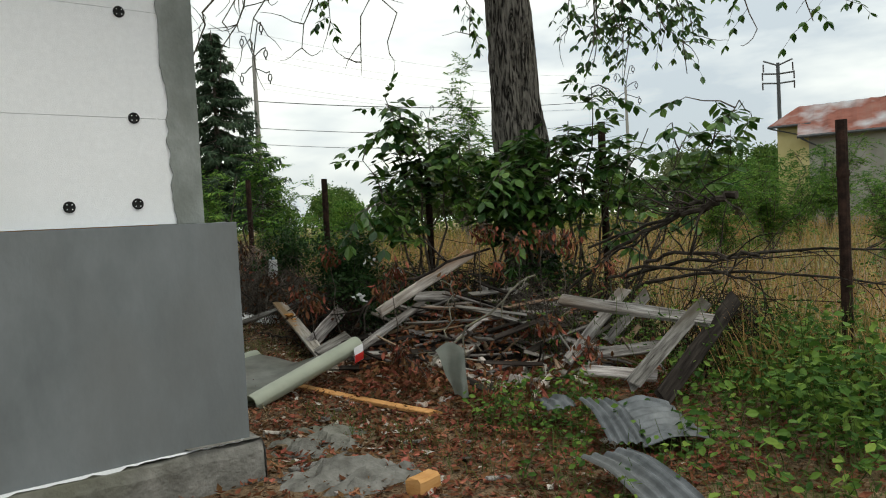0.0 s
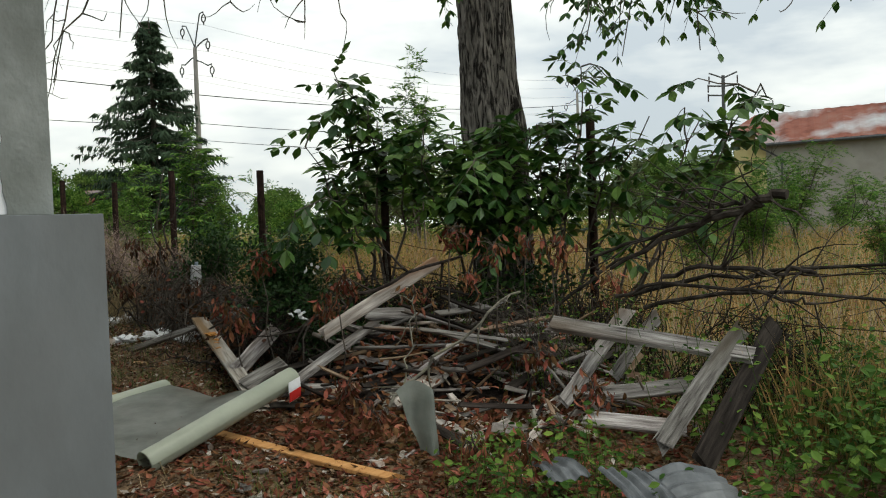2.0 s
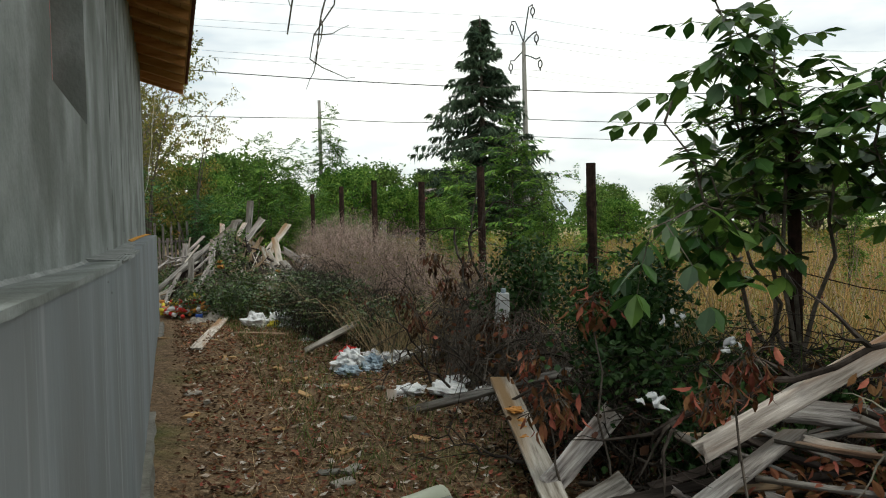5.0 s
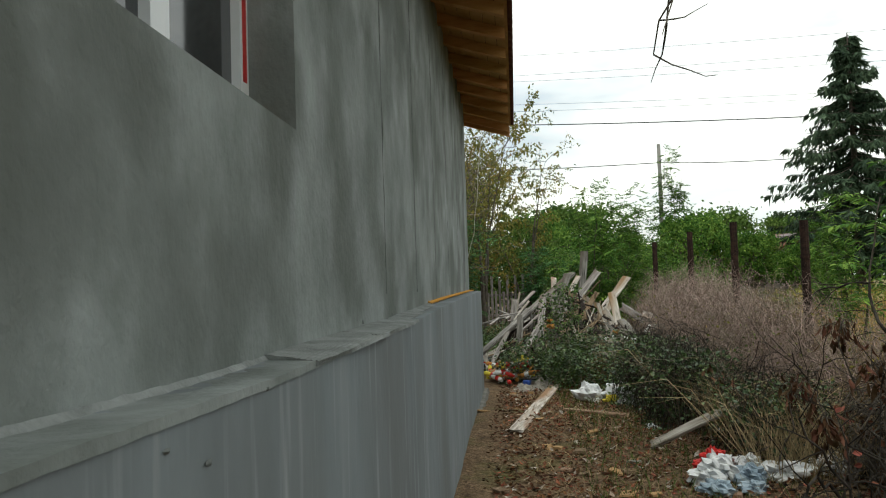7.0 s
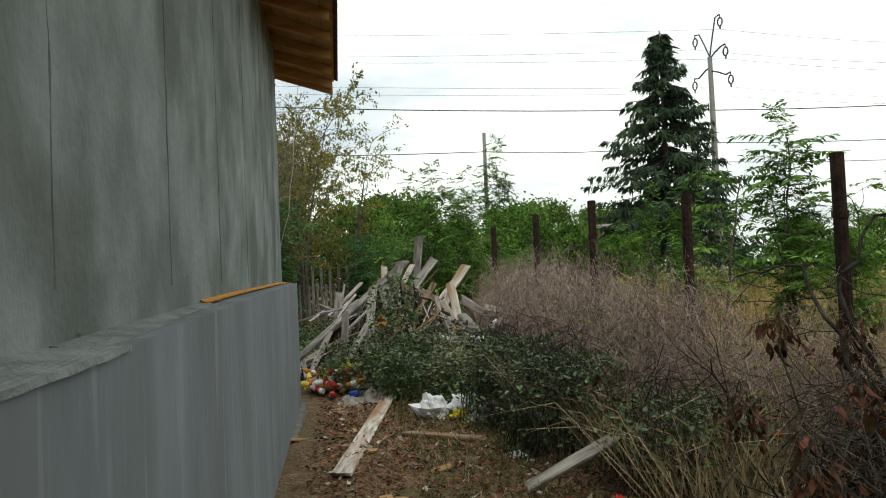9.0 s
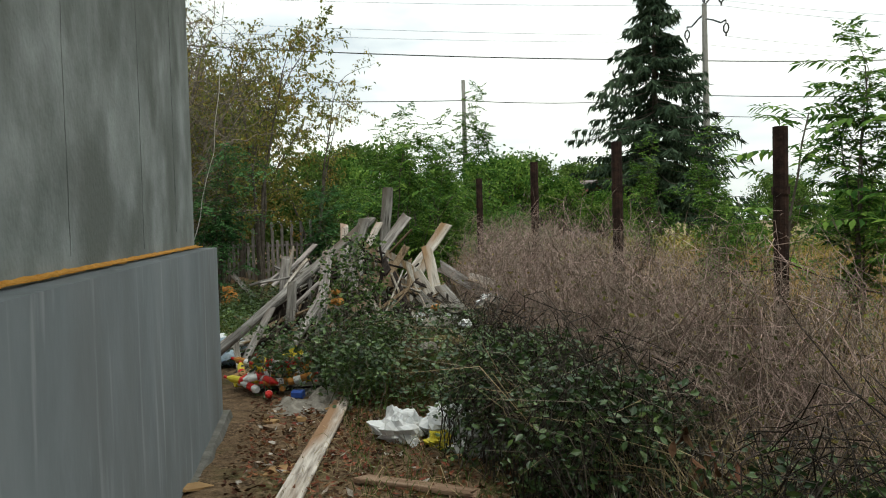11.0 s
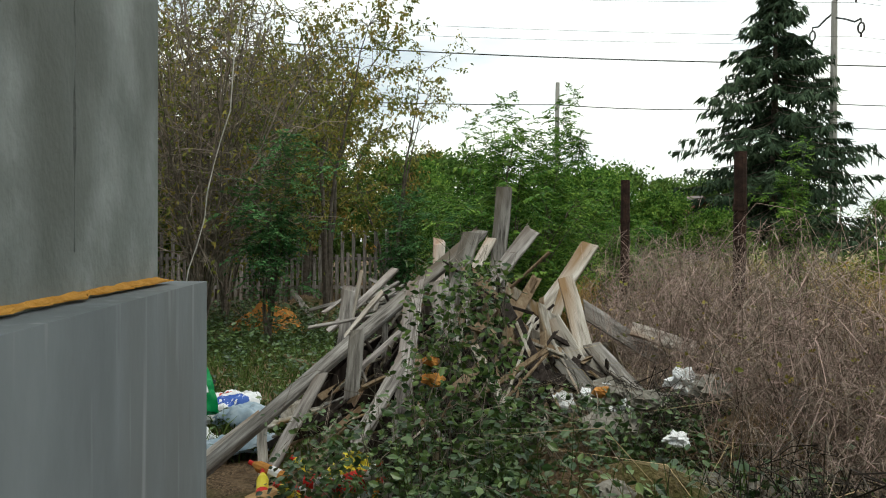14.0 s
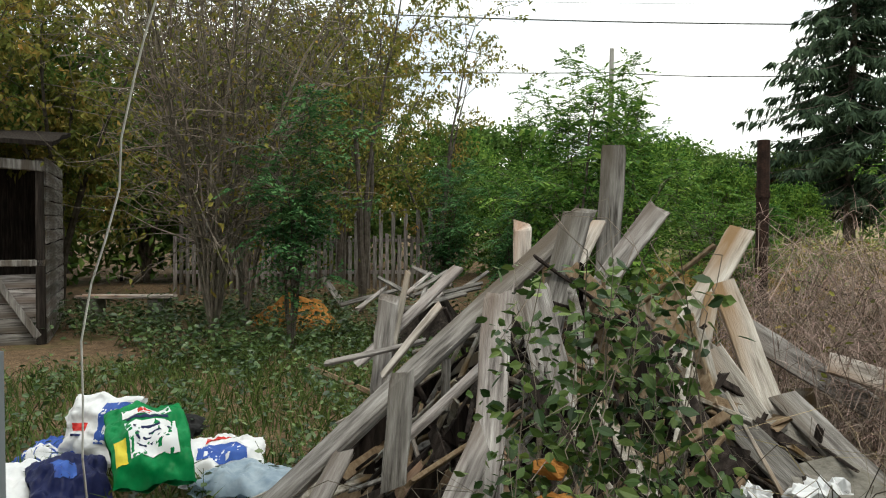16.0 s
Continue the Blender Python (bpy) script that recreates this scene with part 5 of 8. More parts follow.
hedge("hedgerow", "low green hedgerow along the far side of the pasture", M_LEAF_FAR, ((-75, 62), (-30, 72), (0, 78), (30, 74), (62, 60)), 3.6, 1.2, 15000, 0.55)
hedge("hedgerow", "yellow-green scrub in the middle of the pasture", M_LEAF_AUTUMN, ((-14, 38), (-2, 44), (8, 47), (22, 46)), 1.2, 1.4, 12000, 0.22)
hedge("hedgerow", "dark overgrown scrub behind the shed", M_LEAF_FAR, ((-29, 6), (-28, 18), (-27, 26), (-22.5, 32.5), (-17, 36)), 3.6, 0.9, 20000, 0.3)


def tree_of_heaven(x, y, h, fronds, label):
    """One upright stem carrying long pinnate fronds towards its top."""
    b = np.array([x, y, gz(x, y)])
    t = thing("ailanthus_sapling", tuple(b), label, "sapling", "ailanthus saplings")
    st, fol = Mesh(), Mesh()
    p = arc(b, b + np.array([rng.normal(0, 0.15), rng.normal(0, 0.15), h]), 0, 9, 0.03)
    st.tube(p, taper(0.025, 0.008, 9), 6, cap=False)
    for i in range(fronds):
        k = 2.5 + 5.4 * (i + 0.5) / fronds
        j = int(k)
        a = p[j] + (p[min(8, j + 1)] - p[j]) * (k - j)
        q = i * 2.4 + rng.normal(0, 0.3)
        compound(fol, st, a, np.array([math.cos(q), math.sin(q), rng.uniform(0.35, 0.9)]), rng.uniform(0.55, 0.85), 9, 0.17, 0.06, 1, 0.3, 0.35)
    st.ob("woody_stem", M_BRANCH, t)
    fol.ob("foliage", M_LEAF_ROBINIA, t)


AIL = "young tree of heaven with long feathery green fronds"
tree_of_heaven(-4.47, 19.37, 3.1, 34, AIL)
tree_of_heaven(-5.3, 18.7, 2.6, 16, AIL)
tree_of_heaven(-3.7, 18.9, 1.7, 12, AIL)
tree_of_heaven(-11.9, 21.6, 2.9, 16, AIL)
tree_of_heaven(0.9, 24.5, 4.6, 22, AIL)
tree_of_heaven(1.9, 25.0, 4.2, 20, AIL)
tree_of_heaven(-2.6, 17.6, 1.3, 10, AIL)

# ---- loose boards ----
WOODS = {"grey": (M_GROUNDWOOD_GREY, "weathered grey board"), "pale": (M_WOOD_PALE, "pale dry board"), "brown": (M_WOOD_BROWN, "brown split stick"), "dark": (M_WOOD_DARK, "dark shade-toned board")}


def plank(a, b, w, t, kind, where="in the heap of old timber", group="heap of old timber", face=None, jag=None):
    mat, what = WOODS[kind]
    a, b = np.asarray(a, float), np.asarray(b, float)
    L = np.linalg.norm(b - a)
    f = np.asarray(face, float) if face is not None else unit(np.array([0.35, -0.85, 0.55]) + rng.normal(0, 0.25, 3))
    ob = grain_board("board", mat, a, b, w, t, f, jag if jag is not None else min(0.07, w * 0.5), rng.normal(0, 0.008))
    size = "short " if L < 0.5 else "long " if L > 1.4 else ""
    return tagged(ob, size + what + " lying " + where, "board", group)


def near_heap():
    p = plank
    p((0.32, 9.30, 0.89), (-0.75, 8.82, 0.30), 0.12, 0.05, "pale")
    p((-0.29, 9.18, 0.33), (-1.05, 8.38, -0.10), 0.10, 0.04, "grey")
    p((0.12, 9.38, 0.38), (-0.36, 9.47, 0.38), 0.14, 0.06, "grey")
    p((-0.27, 9.18, 0.30), (0.09, 9.16, 0.26), 0.05, 0.03, "pale")
    p((0.00, 9.40, 0.28), (0.85, 9.40, 0.30), 0.03, 0.025, "pale")
    p((-3.24, 10.72, -0.10), (-1.70, 10.28, 0.40), 0.08, 0.04, "grey")
    p((-1.32, 9.75, 0.24), (-1.60, 9.16, -0.05), 0.16, 0.04, "grey")
    p((-1.15, 9.16, 0.01), (-1.45, 8.80, -0.12), 0.15, 0.05, "grey")
    p((0.29, 8.57, -0.07), (-0.15, 8.08, -0.2), 0.15, 0.06, "pale")
    p((0.22, 8.98, 0.17), (0.48, 8.55, -0.22), 0.05, 0.04, "brown")
    p((-0.44, 9.02, 0.03), (-0.10, 8.90, -0.03), 0.05, 0.02, "grey")
    p((-3.37, 10.89, 0.02), (-3.33, 10.79, -0.26), 0.10, 0.02, "pale")
    p((-2.20, 10.3, 0.30), (-1.28, 8.45, -0.26), 0.17, 0.035, "pale", face=(0.3, -0.5, 0.8))
    for k, r in ((0.22, 0.05), (0.3, 0.06), (0.38, 0.04), (0.27, 0.04)):
        c = np.array([-2.20, 10.3, 0.30]) * (1 - k) + np.array([-1.28, 8.45, -0.26]) * k + np.array([0.005, -0.01, 0.02]) + rng.normal(0, 0.02, 3)
        tagged(crumple(Mesh(), c, r, 0.35, 9, 0.6, k * 30).ob("lichen_crust", M_ORANGE), "crust of orange lichen on the pale board", "lichen")
    q = "by the foot of the walnut tree"
    p((2.10, 8.10, 0.42), (1.60, 7.60, 0.06), 0.12, 0.03, "grey", q)
    p((1.94, 8.35, 0.46), (1.17, 7.50, -0.1), 0.13, 0.03, "grey", q)
    p((2.10, 7.16, 0.05), (1.45, 7.40, -0.05), 0.12, 0.04, "grey", q)
    p((2.42, 7.20, 0.43), (1.48, 6.25, -0.10), 0.13, 0.04, "grey", q)
    p((2.75, 7.35, 0.42), (1.70, 6.20, -0.22), 0.15, 0.04, "dark", q)
    p((1.20, 7.95, 0.42), (2.35, 6.95, 0.28), 0.16, 0.05, "grey", q, face=(0.3, -0.7, 0.6))
    p((1.79, 6.76, -0.15), (1.20, 7.0, -0.12), 0.12, 0.04, "grey", q)
    # the stacked laths and boards under them; near-black ones tone the gaps as shade
    for i in range(130):
        x, y = rng.uniform(-1.0, 1.6), rng.uniform(8.35, 9.6)
        top = 0.55 - 0.55 * abs(x - 0.5) / 1.3 - 0.3 * max(0, 8.9 - y)
        z = gz(x, y) + 0.04 + (top + 0.35) * rng.random() ** 0.8
        a = rng.normal(0.1, 0.75)
        L = rng.uniform(0.3, 1.0)
        d = np.array([math.cos(a), math.sin(a) * 0.7, rng.normal(0, 0.22)]) * L / 2
        c = np.array([x, y, max(z, gz(x, y) + 0.05 + abs(d[2]))])
        p(c - d, c + d, rng.choice([0.02, 0.03, 0.045, 0.07]), rng.choice([0.014, 0.02, 0.028]), rng.choice(["grey", "grey", "dark", "dark", "brown"]), face=(0.1, -0.5, 0.8))


near_heap()


def heap_scatter():
    """Splintered laths and dead leaves lying over the low side of the near heap."""
    for i in range(64):
        x, y = rng.uniform(0.1, 2.1), rng.uniform(7.1, 8.7)
        a = rng.uniform(0, math.pi)
        L = rng.uniform(0.15, 0.6)
        d = np.array([math.cos(a), math.sin(a), rng.normal(0, 0.3)]) * L / 2
        c = np.array([x, y, gz(x, y) + 0.06 + abs(d[2]) + rng.uniform(0, 0.22)])
        plank(c - d, c + d, rng.choice([0.015, 0.025, 0.04, 0.07]), 0.014, rng.choice(["grey", "dark", "dark", "pale", "brown"]), "splintered among dead leaves", "splintered boards")
    m = Mesh()
    n = 2600
    xy = np.column_stack([rng.uniform(-0.9, 2.2, n), rng.uniform(7.2, 9.5, n)])
    z = np.array([gz(x, y) + 0.05 + 0.45 * max(0.0, 1 - ((x - 0.35) / 1.25) ** 2 - ((y - 9.0) / 0.8) ** 2) for x, y in xy])
    p = np.column_stack([xy, z + rng.uniform(0, 0.16, n)])
    m.leaves(p, rng.normal(0, 1, (n, 3)) * np.array([1, 1, 0.5]), rng.normal(0, 0.7, (n, 3)) + UP, 0.085 * rng.uniform(0.5, 1.3, n), 0.035 * rng.uniform(0.6, 1.3, n), 0.5, 2)
    tagged(m.ob("heap_leaf_litter", M_DEADLEAF), "curled dead leaves caught all over the old timber", "leaf litter", kind="stuff")


heap_scatter()


def far_heap():
    def p(a, b, w, t, k, **kw):
        plank(a, b, w, t, k, "in the tall heap of demolition timber", "tall heap of timber", **kw)
    p((-9.99, 18.84, 2.10), (-9.85, 18.45, 0.95), 0.15, 0.03, "grey", jag=0.05)
    p((-9.68, 18.80, 1.75), (-9.95, 18.36, 1.15), 0.14, 0.03, "grey")
    p((-9.78, 17.97, 1.70), (-9.68, 17.35, 0.80), 0.16, 0.03, "grey")
    p((-10.21, 18.14, 1.63), (-10.15, 18.04, 1.15), 0.10, 0.03, "pale")
    p((-9.90, 18.3, 1.72), (-10.32, 15.75, 0.22), 0.12, 0.06, "grey")
    p((-10.38, 17.75, 1.41), (-10.58, 17.19, 0.95), 0.06, 0.03, "grey")
    p((-9.70, 17.13, 1.37), (-9.27, 16.40, 0.50), 0.13, 0.025, "grey")
    p((-10.53, 17.37, 1.28), (-10.45, 17.2, 0.8), 0.13, 0.02, "grey")
    p((-9.33, 19.20, 1.60), (-9.46, 18.37, 0.90), 0.15, 0.03, "pale")
    p((-9.17, 18.42, 1.34), (-8.63, 17.85, 0.50), 0.13, 0.03, "pale")
    p((-9.33, 18.73, 1.25), (-9.20, 17.85, 0.45), 0.08, 0.03, "pale")
    p((-9.16, 18.75, 1.08), (-8.47, 18.78, 0.70), 0.14, 0.025, "grey")
    p((-9.14, 17.87, 0.95), (-8.39, 17.60, 0.45), 0.12, 0.03, "grey")
    p((-8.75, 18.04, 0.86), (-8.20, 17.75, 0.50), 0.14, 0.03, "grey")
    p((-10.02, 16.87, 0.99), (-9.93, 16.72, 0.6), 0.11, 0.02, "grey")
    p((-9.77, 17.2, 1.08), (-10.0, 16.8, 0.72), 0.05, 0.03, "grey")
    p((-9.48, 16.76, 0.93), (-9.40, 16.15, 0.45), 0.1, 0.03, "grey")
    p((-10.46, 17.43, 1.40), (-10.43, 17.25, 0.90), 0.03, 0.02, "pale")
    p((-10.27, 17.45, 1.24), (-10.38, 17.15, 0.92), 0.04, 0.03, "pale")
    p((-10.52, 16.9, 1.0), (-10.35, 17.44, 1.06), 0.03, 0.02, "grey")
    p((-9.96, 18.59, 1.68), (-10.02, 18.20, 1.2), 0.09, 0.03, "pale")
    p((-9.12, 18.1, 1.05), (-8.75, 17.95, 0.65), 0.12, 0.03, "pale")
    p((-8.73, 18.69, 0.96), (-8.26, 18.69, 0.85), 0.12, 0.03, "pale")
    p((-9.69, 17.40, 1.31), (-9.45, 17.20, 0.90), 0.16, 0.03, "grey")
    p((-9.54, 18.00, 1.20), (-9.47, 17.85, 0.80), 0.12, 0.03, "pale")
    p((-10.43, 16.35, 0.46), (-10.55, 15.75, 0.12), 0.07, 0.03, "pale")
    p((-10.43, 16.37, 0.46), (-10.05, 16.05, 0.12), 0.07, 0.03, "pale")
    p((-10.05, 16.55, 0.75), (-10.0, 15.95, 0.12), 0.08, 0.03, "grey")
    loose = {k: Mesh() for k in WOODS}
    for i in range(420):
        a = rng.uniform(0, 2 * math.pi)
        r = 1.35 * math.sqrt(rng.random())
        x, y = -9.6 + r * math.cos(a) * 1.05, 17.75 + r * math.sin(a) * 0.95
        h = 1.45 * max(0, 1 - r / 1.6)
        L = rng.uniform(0.18, 0.85)
        base = np.array([x, y, gz(x, y)])
        d = unit([(-9.7 - x) * 0.6 + rng.normal(0, 0.5), (18.1 - y) * 0.6 + rng.normal(0, 0.5), rng.uniform(0.1, 0.9)])
        c = base + UP * (0.1 + h * (0.45 + 0.55 * rng.random()))
        lo = c - d * L * 0.5
        if lo[2] < gz(lo[0], lo[1]) + 0.03:
            c = c + UP * (gz(lo[0], lo[1]) + 0.03 - lo[2])
        # half the pieces near-black, so the heap's gaps read as shade
        w, th, kd, fc = rng.choice([0.018, 0.025, 0.04, 0.06, 0.1]), rng.choice([0.012, 0.02]), rng.choice(["grey", "dark", "dark", "dark", "pale", "brown"]), rng.normal(0, 1, 3)
        if i < 60:
            p(c - d * L * 0.5, c + d * L * 0.5, w, th, kd, face=fc)
        else:
            loose[kd].slab(c - d * L * 0.5, c + d * L * 0.5, w, th, fc, w * 0.3)
    t = thing("splintered_timber", (-9.6, 17.7, gz(-9.6, 17.7)), "splintered laths and broken boards all over the tall heap", "broken timber", kind="stuff")
    for kd in loose:
        loose[kd].ob(kd + "_splinters", WOODS[kd][0], t)


far_heap()


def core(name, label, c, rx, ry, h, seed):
    """A near-black mound of packed timber filling a heap, so its gaps read as shade."""
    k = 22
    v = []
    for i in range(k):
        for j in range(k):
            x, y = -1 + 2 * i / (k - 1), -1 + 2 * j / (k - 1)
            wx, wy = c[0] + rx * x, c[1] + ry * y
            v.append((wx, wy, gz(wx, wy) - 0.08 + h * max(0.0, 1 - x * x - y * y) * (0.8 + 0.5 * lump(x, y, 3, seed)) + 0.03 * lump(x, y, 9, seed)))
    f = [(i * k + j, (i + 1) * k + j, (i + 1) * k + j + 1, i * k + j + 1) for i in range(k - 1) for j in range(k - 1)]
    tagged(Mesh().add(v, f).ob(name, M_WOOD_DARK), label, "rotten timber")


core("rotten_timber", "near-black packed timber added for the shaded gaps inside the tall heap", (-9.6, 17.7), 1.2, 1.1, 0.8, 4.0)
core("rotten_timber", "near-black packed timber added for the shaded gaps under the loose boards", (0.35, 9.0), 1.2, 0.7, 0.42, 6.0)
for x, y, a, L, w in ((0.75, 7.75, 1.2, 0.45, 0.07), (0.95, 7.6, 1.5, 0.4, 0.05), (1.05, 7.85, 0.5, 0.5, 0.09), (0.55, 7.4, 0.2, 0.4, 0.08), (1.2, 7.45, 2.4, 0.45, 0.06), (0.3, 7.6, 2.8, 0.5, 0.07), (0.85, 7.2, 0.9, 0.35, 0.06), (1.3, 7.7, 0.1, 0.5, 0.1), (-0.15, 8.2, 1.0, 0.45, 0.1), (0.45, 8.0, 2.0, 0.5, 0.06)):
    z = gz(x, y) + 0.1
    d = np.array([math.cos(a), math.sin(a), 0.35]) * L / 2
    plank(np.array([x, y, z]) - d, np.array([x, y, z]) + d, w, 0.03, "pale", "splintered among dead leaves", "splintered boards")

# ---- low growth ----
def wxy(s, lat):
    p = wall_pt(s, lat, 0)
    return p[0], p[1]


def patch(fn, n):
    """n ground points; fn draws x, y."""
    xy = np.array([fn() for _ in range(n)])
    z = np.array([gz(x, y) for x, y in xy])
    return np.column_stack([xy, z])


def grass(name, label, mat, pts, h, w, lean=0.35):
    m = Mesh()
    pts = pts[((pts[:, 0] - 0.7) / 2.3) ** 2 + ((pts[:, 1] - 8.1) / 1.7) ** 2 > 1]
    pts = pts[((pts[:, 0] + 2.0) / 1.1) ** 2 + ((pts[:, 1] - 8.0) / 1.1) ** 2 > 1]
    n = len(pts)
    hh = h * rng.uniform(0.45, 1.15, n)
    tip = pts + np.column_stack([rng.normal(0, lean, n) * hh, rng.normal(0, lean, n) * hh, hh])
    m.blades(pts - UP * 0.02, tip, w * rng.uniform(0.6, 1.3, n))
    tagged(m.ob(name, mat), label, "grass", kind="stuff")


def strip(s0, s1, l0, l1):
    return lambda: wxy(rng.uniform(s0, s1), rng.uniform(l0, l1))


def fielder():
    """Pasture beyond the fence, thinning with distance."""
    d = 4.2 + 40 * rng.random() ** 2.2
    s = rng.uniform(-14, 34)
    return wxy(s, d)


grass("dry_pasture_grass", "tall dry rust-brown pasture grass and weeds", M_FIELD, patch(fielder, 52000), 0.8, 0.007)
grass("green_pasture_grass", "green grass among the dry pasture", M_GRASS, patch(fielder, 16000), 0.42, 0.006)
grass("fence_line_grass", "tall straw-coloured dry grass along the fence", M_STRAW, patch(strip(3.0, 16, 3.5, 4.9), 7000), 0.8, 0.004)
grass("thicket_grass", "tangled dry straw grass in the thicket", M_STRAW, patch(strip(6.9, 11.5, 2.3, 3.6), 4000), 0.6, 0.003, 0.6)
grass("thicket_straw", "long bent straw and dead stalks over the brambles", M_STRAW, patch(strip(9.0, 14.5, 2.1, 3.4), 900), 0.7, 0.002, 0.75)
grass("thicket_stalks", "grey-brown dead stalks among the brambles", M_SHRUBTWIG, patch(strip(8.5, 15.0, 2.0, 3.8), 2600), 0.8, 0.002, 0.7)
grass("yard_grass", "short green grass tufts in the trodden yard", M_GRASS, patch(lambda: wxy(rng.uniform(-4, 15), 1.0 + abs(rng.normal(0, 1.0))), 7000), 0.11, 0.003, 0.6)
grass("rear_yard_grass", "low green weeds and grass behind the house", M_GRASS, patch(lambda: (rng.uniform(-16, -9.8), rng.uniform(16.5, 23)), 11000), 0.2, 0.006, 0.6)
grass("path_straw", "dry straw scattered over the path", M_STRAW, patch(strip(1, 12, 0.6, 2.6), 2600), 0.06, 0.002, 2.2)


def tuft_weed(name, label, mat, pts, h, leaf, per=16, spread=0.12, stem=M_GRASS, kind="stuff", category="weeds"):
    """Leafy weeds: a stem with leaves all round it at every point."""
    st, fol = Mesh(), Mesh()
    P, D, N, S = [], [], [], []
    for p in pts:
        hh = h * rng.uniform(0.5, 1.15)
        tip = p + np.array([rng.normal(0, spread), rng.normal(0, spread), hh])
        path = arc(p - UP * 0.02, tip, 0.0, 4, 0.02)
        st.tube(path, taper(0.004, 0.002, 4), 3, cap=False)
        n = max(3, int(per * rng.uniform(0.6, 1.3)))
        t = rng.uniform(0.15, 1, n)
        q = p + (tip - p) * t[:, None] + rng.normal(0, spread * 0.55, (n, 3)) * np.array([1, 1, 0.5])
        a = rng.uniform(0, 2 * math.pi, n)
        P.append(q), D.append(np.column_stack([np.cos(a), np.sin(a), rng.uniform(-0.5, 0.5, n)]))
        N.append(np.tile(UP, (n, 1)) + rng.normal(0, 0.45, (n, 3))), S.append(leaf * rng.uniform(0.6, 1.25, n))
    P, D, N, S = (np.concatenate(q) for q in (P, D, N, S))
    P[:, 2] = np.maximum(P[:, 2], np.array([gz(x, y) for x, y in P[:, :2]]) + 0.01)
    fol.leaves(P, D, N, S, S * 0.62, 0.25, 2 if leaf > 0.05 else 1)
    t = thing(name, tuple(pts[0]), label, category, kind=kind)
    st.ob("weed_stalks", stem, t)
    fol.ob("weed_leaves", mat, t)


def blob(x, y, rx, ry=None, a=0.0):
    ry = ry or rx
    c, s = math.cos(a), math.sin(a)
    def f():
        r, t = math.sqrt(rng.random()), rng.uniform(0, 2 * math.pi)
        u, v = rx * r * math.cos(t), ry * r * math.sin(t)
        return x + u * c - v * s, y + u * s + v * c
    return f


tuft_weed("green_weeds", "dense green leafy weeds beside the path", M_LEAF_WEED, patch(blob(2.9, 5.6, 0.6, 1.2, -0.25), 95), 0.8, 0.08, 20, 0.16)
tuft_weed("green_weeds", "scattered green weeds between the path and the fence", M_LEAF_WEED, patch(blob(2.7, 5.9, 1.1, 2.2, -0.25), 120), 0.5, 0.07, 14, 0.15)
tuft_weed("green_weeds", "green leafy weeds by the rusty fence post", M_LEAF_WEED, patch(blob(3.4, 7.9, 0.7, 1.2), 110), 0.7, 0.07, 16, 0.14)
tuft_weed("low_weeds", "low green weeds growing through the litter", M_LEAF_WEED, patch(blob(0.75, 6.4, 0.6, 0.8, 0.3), 70), 0.34, 0.058, 10, 0.11)
tuft_weed("low_weeds", "low green weeds round the sheet metal scraps", M_LEAF_WEED, patch(blob(1.0, 5.1, 0.6, 1.0), 42), 0.26, 0.055, 9, 0.1)
tuft_weed("fence_weeds", "tall green weeds along the rusty fence", M_LEAF_WEED, patch(strip(-3, 13, 3.7, 5.2), 420), 0.95, 0.05, 18, 0.16)
tuft_weed("rust_weeds", "rust-coloured dry weeds in the pasture", M_DEADLEAF, patch(lambda: wxy(rng.uniform(-6, 9), rng.uniform(4.5, 11)), 500), 0.95, 0.035, 18, 0.13, M_TWIG)
tuft_weed("pasture_weeds", "yellow-green weeds in the pasture", M_LEAF_AUTUMN, patch(lambda: wxy(rng.uniform(-8, 24), rng.uniform(4.5, 18)), 1100), 1.05, 0.05, 18, 0.16, M_TWIG)
tuft_weed("pasture_weeds", "green weeds in the pasture", M_LEAF_WEED, patch(lambda: wxy(rng.uniform(-10, 30), rng.uniform(6, 30)), 1000), 1.1, 0.06, 18, 0.18, M_TWIG)
tuft_weed("rear_weeds", "low green weeds behind the timber heap", M_LEAF_BRAMBLE, patch(lambda: (rng.uniform(-16, -10.6), rng.uniform(16.8, 22.5)), 420), 0.32, 0.06, 14, 0.14)
tuft_weed("rear_weeds", "low green weeds under the bare shrubs", M_LEAF_BRAMBLE, patch(lambda: (rng.uniform(-20, -14.5), rng.uniform(19.5, 24.5)), 520), 0.45, 0.08, 16, 0.18)
tuft_weed("mound_weeds", "leafy bramble sprouts over the rubbish mound", M_LEAF_BRAMBLE, patch(blob(-8.0, 16.3, 1.1, 0.9), 200), 0.65, 0.055, 20, 0.14)


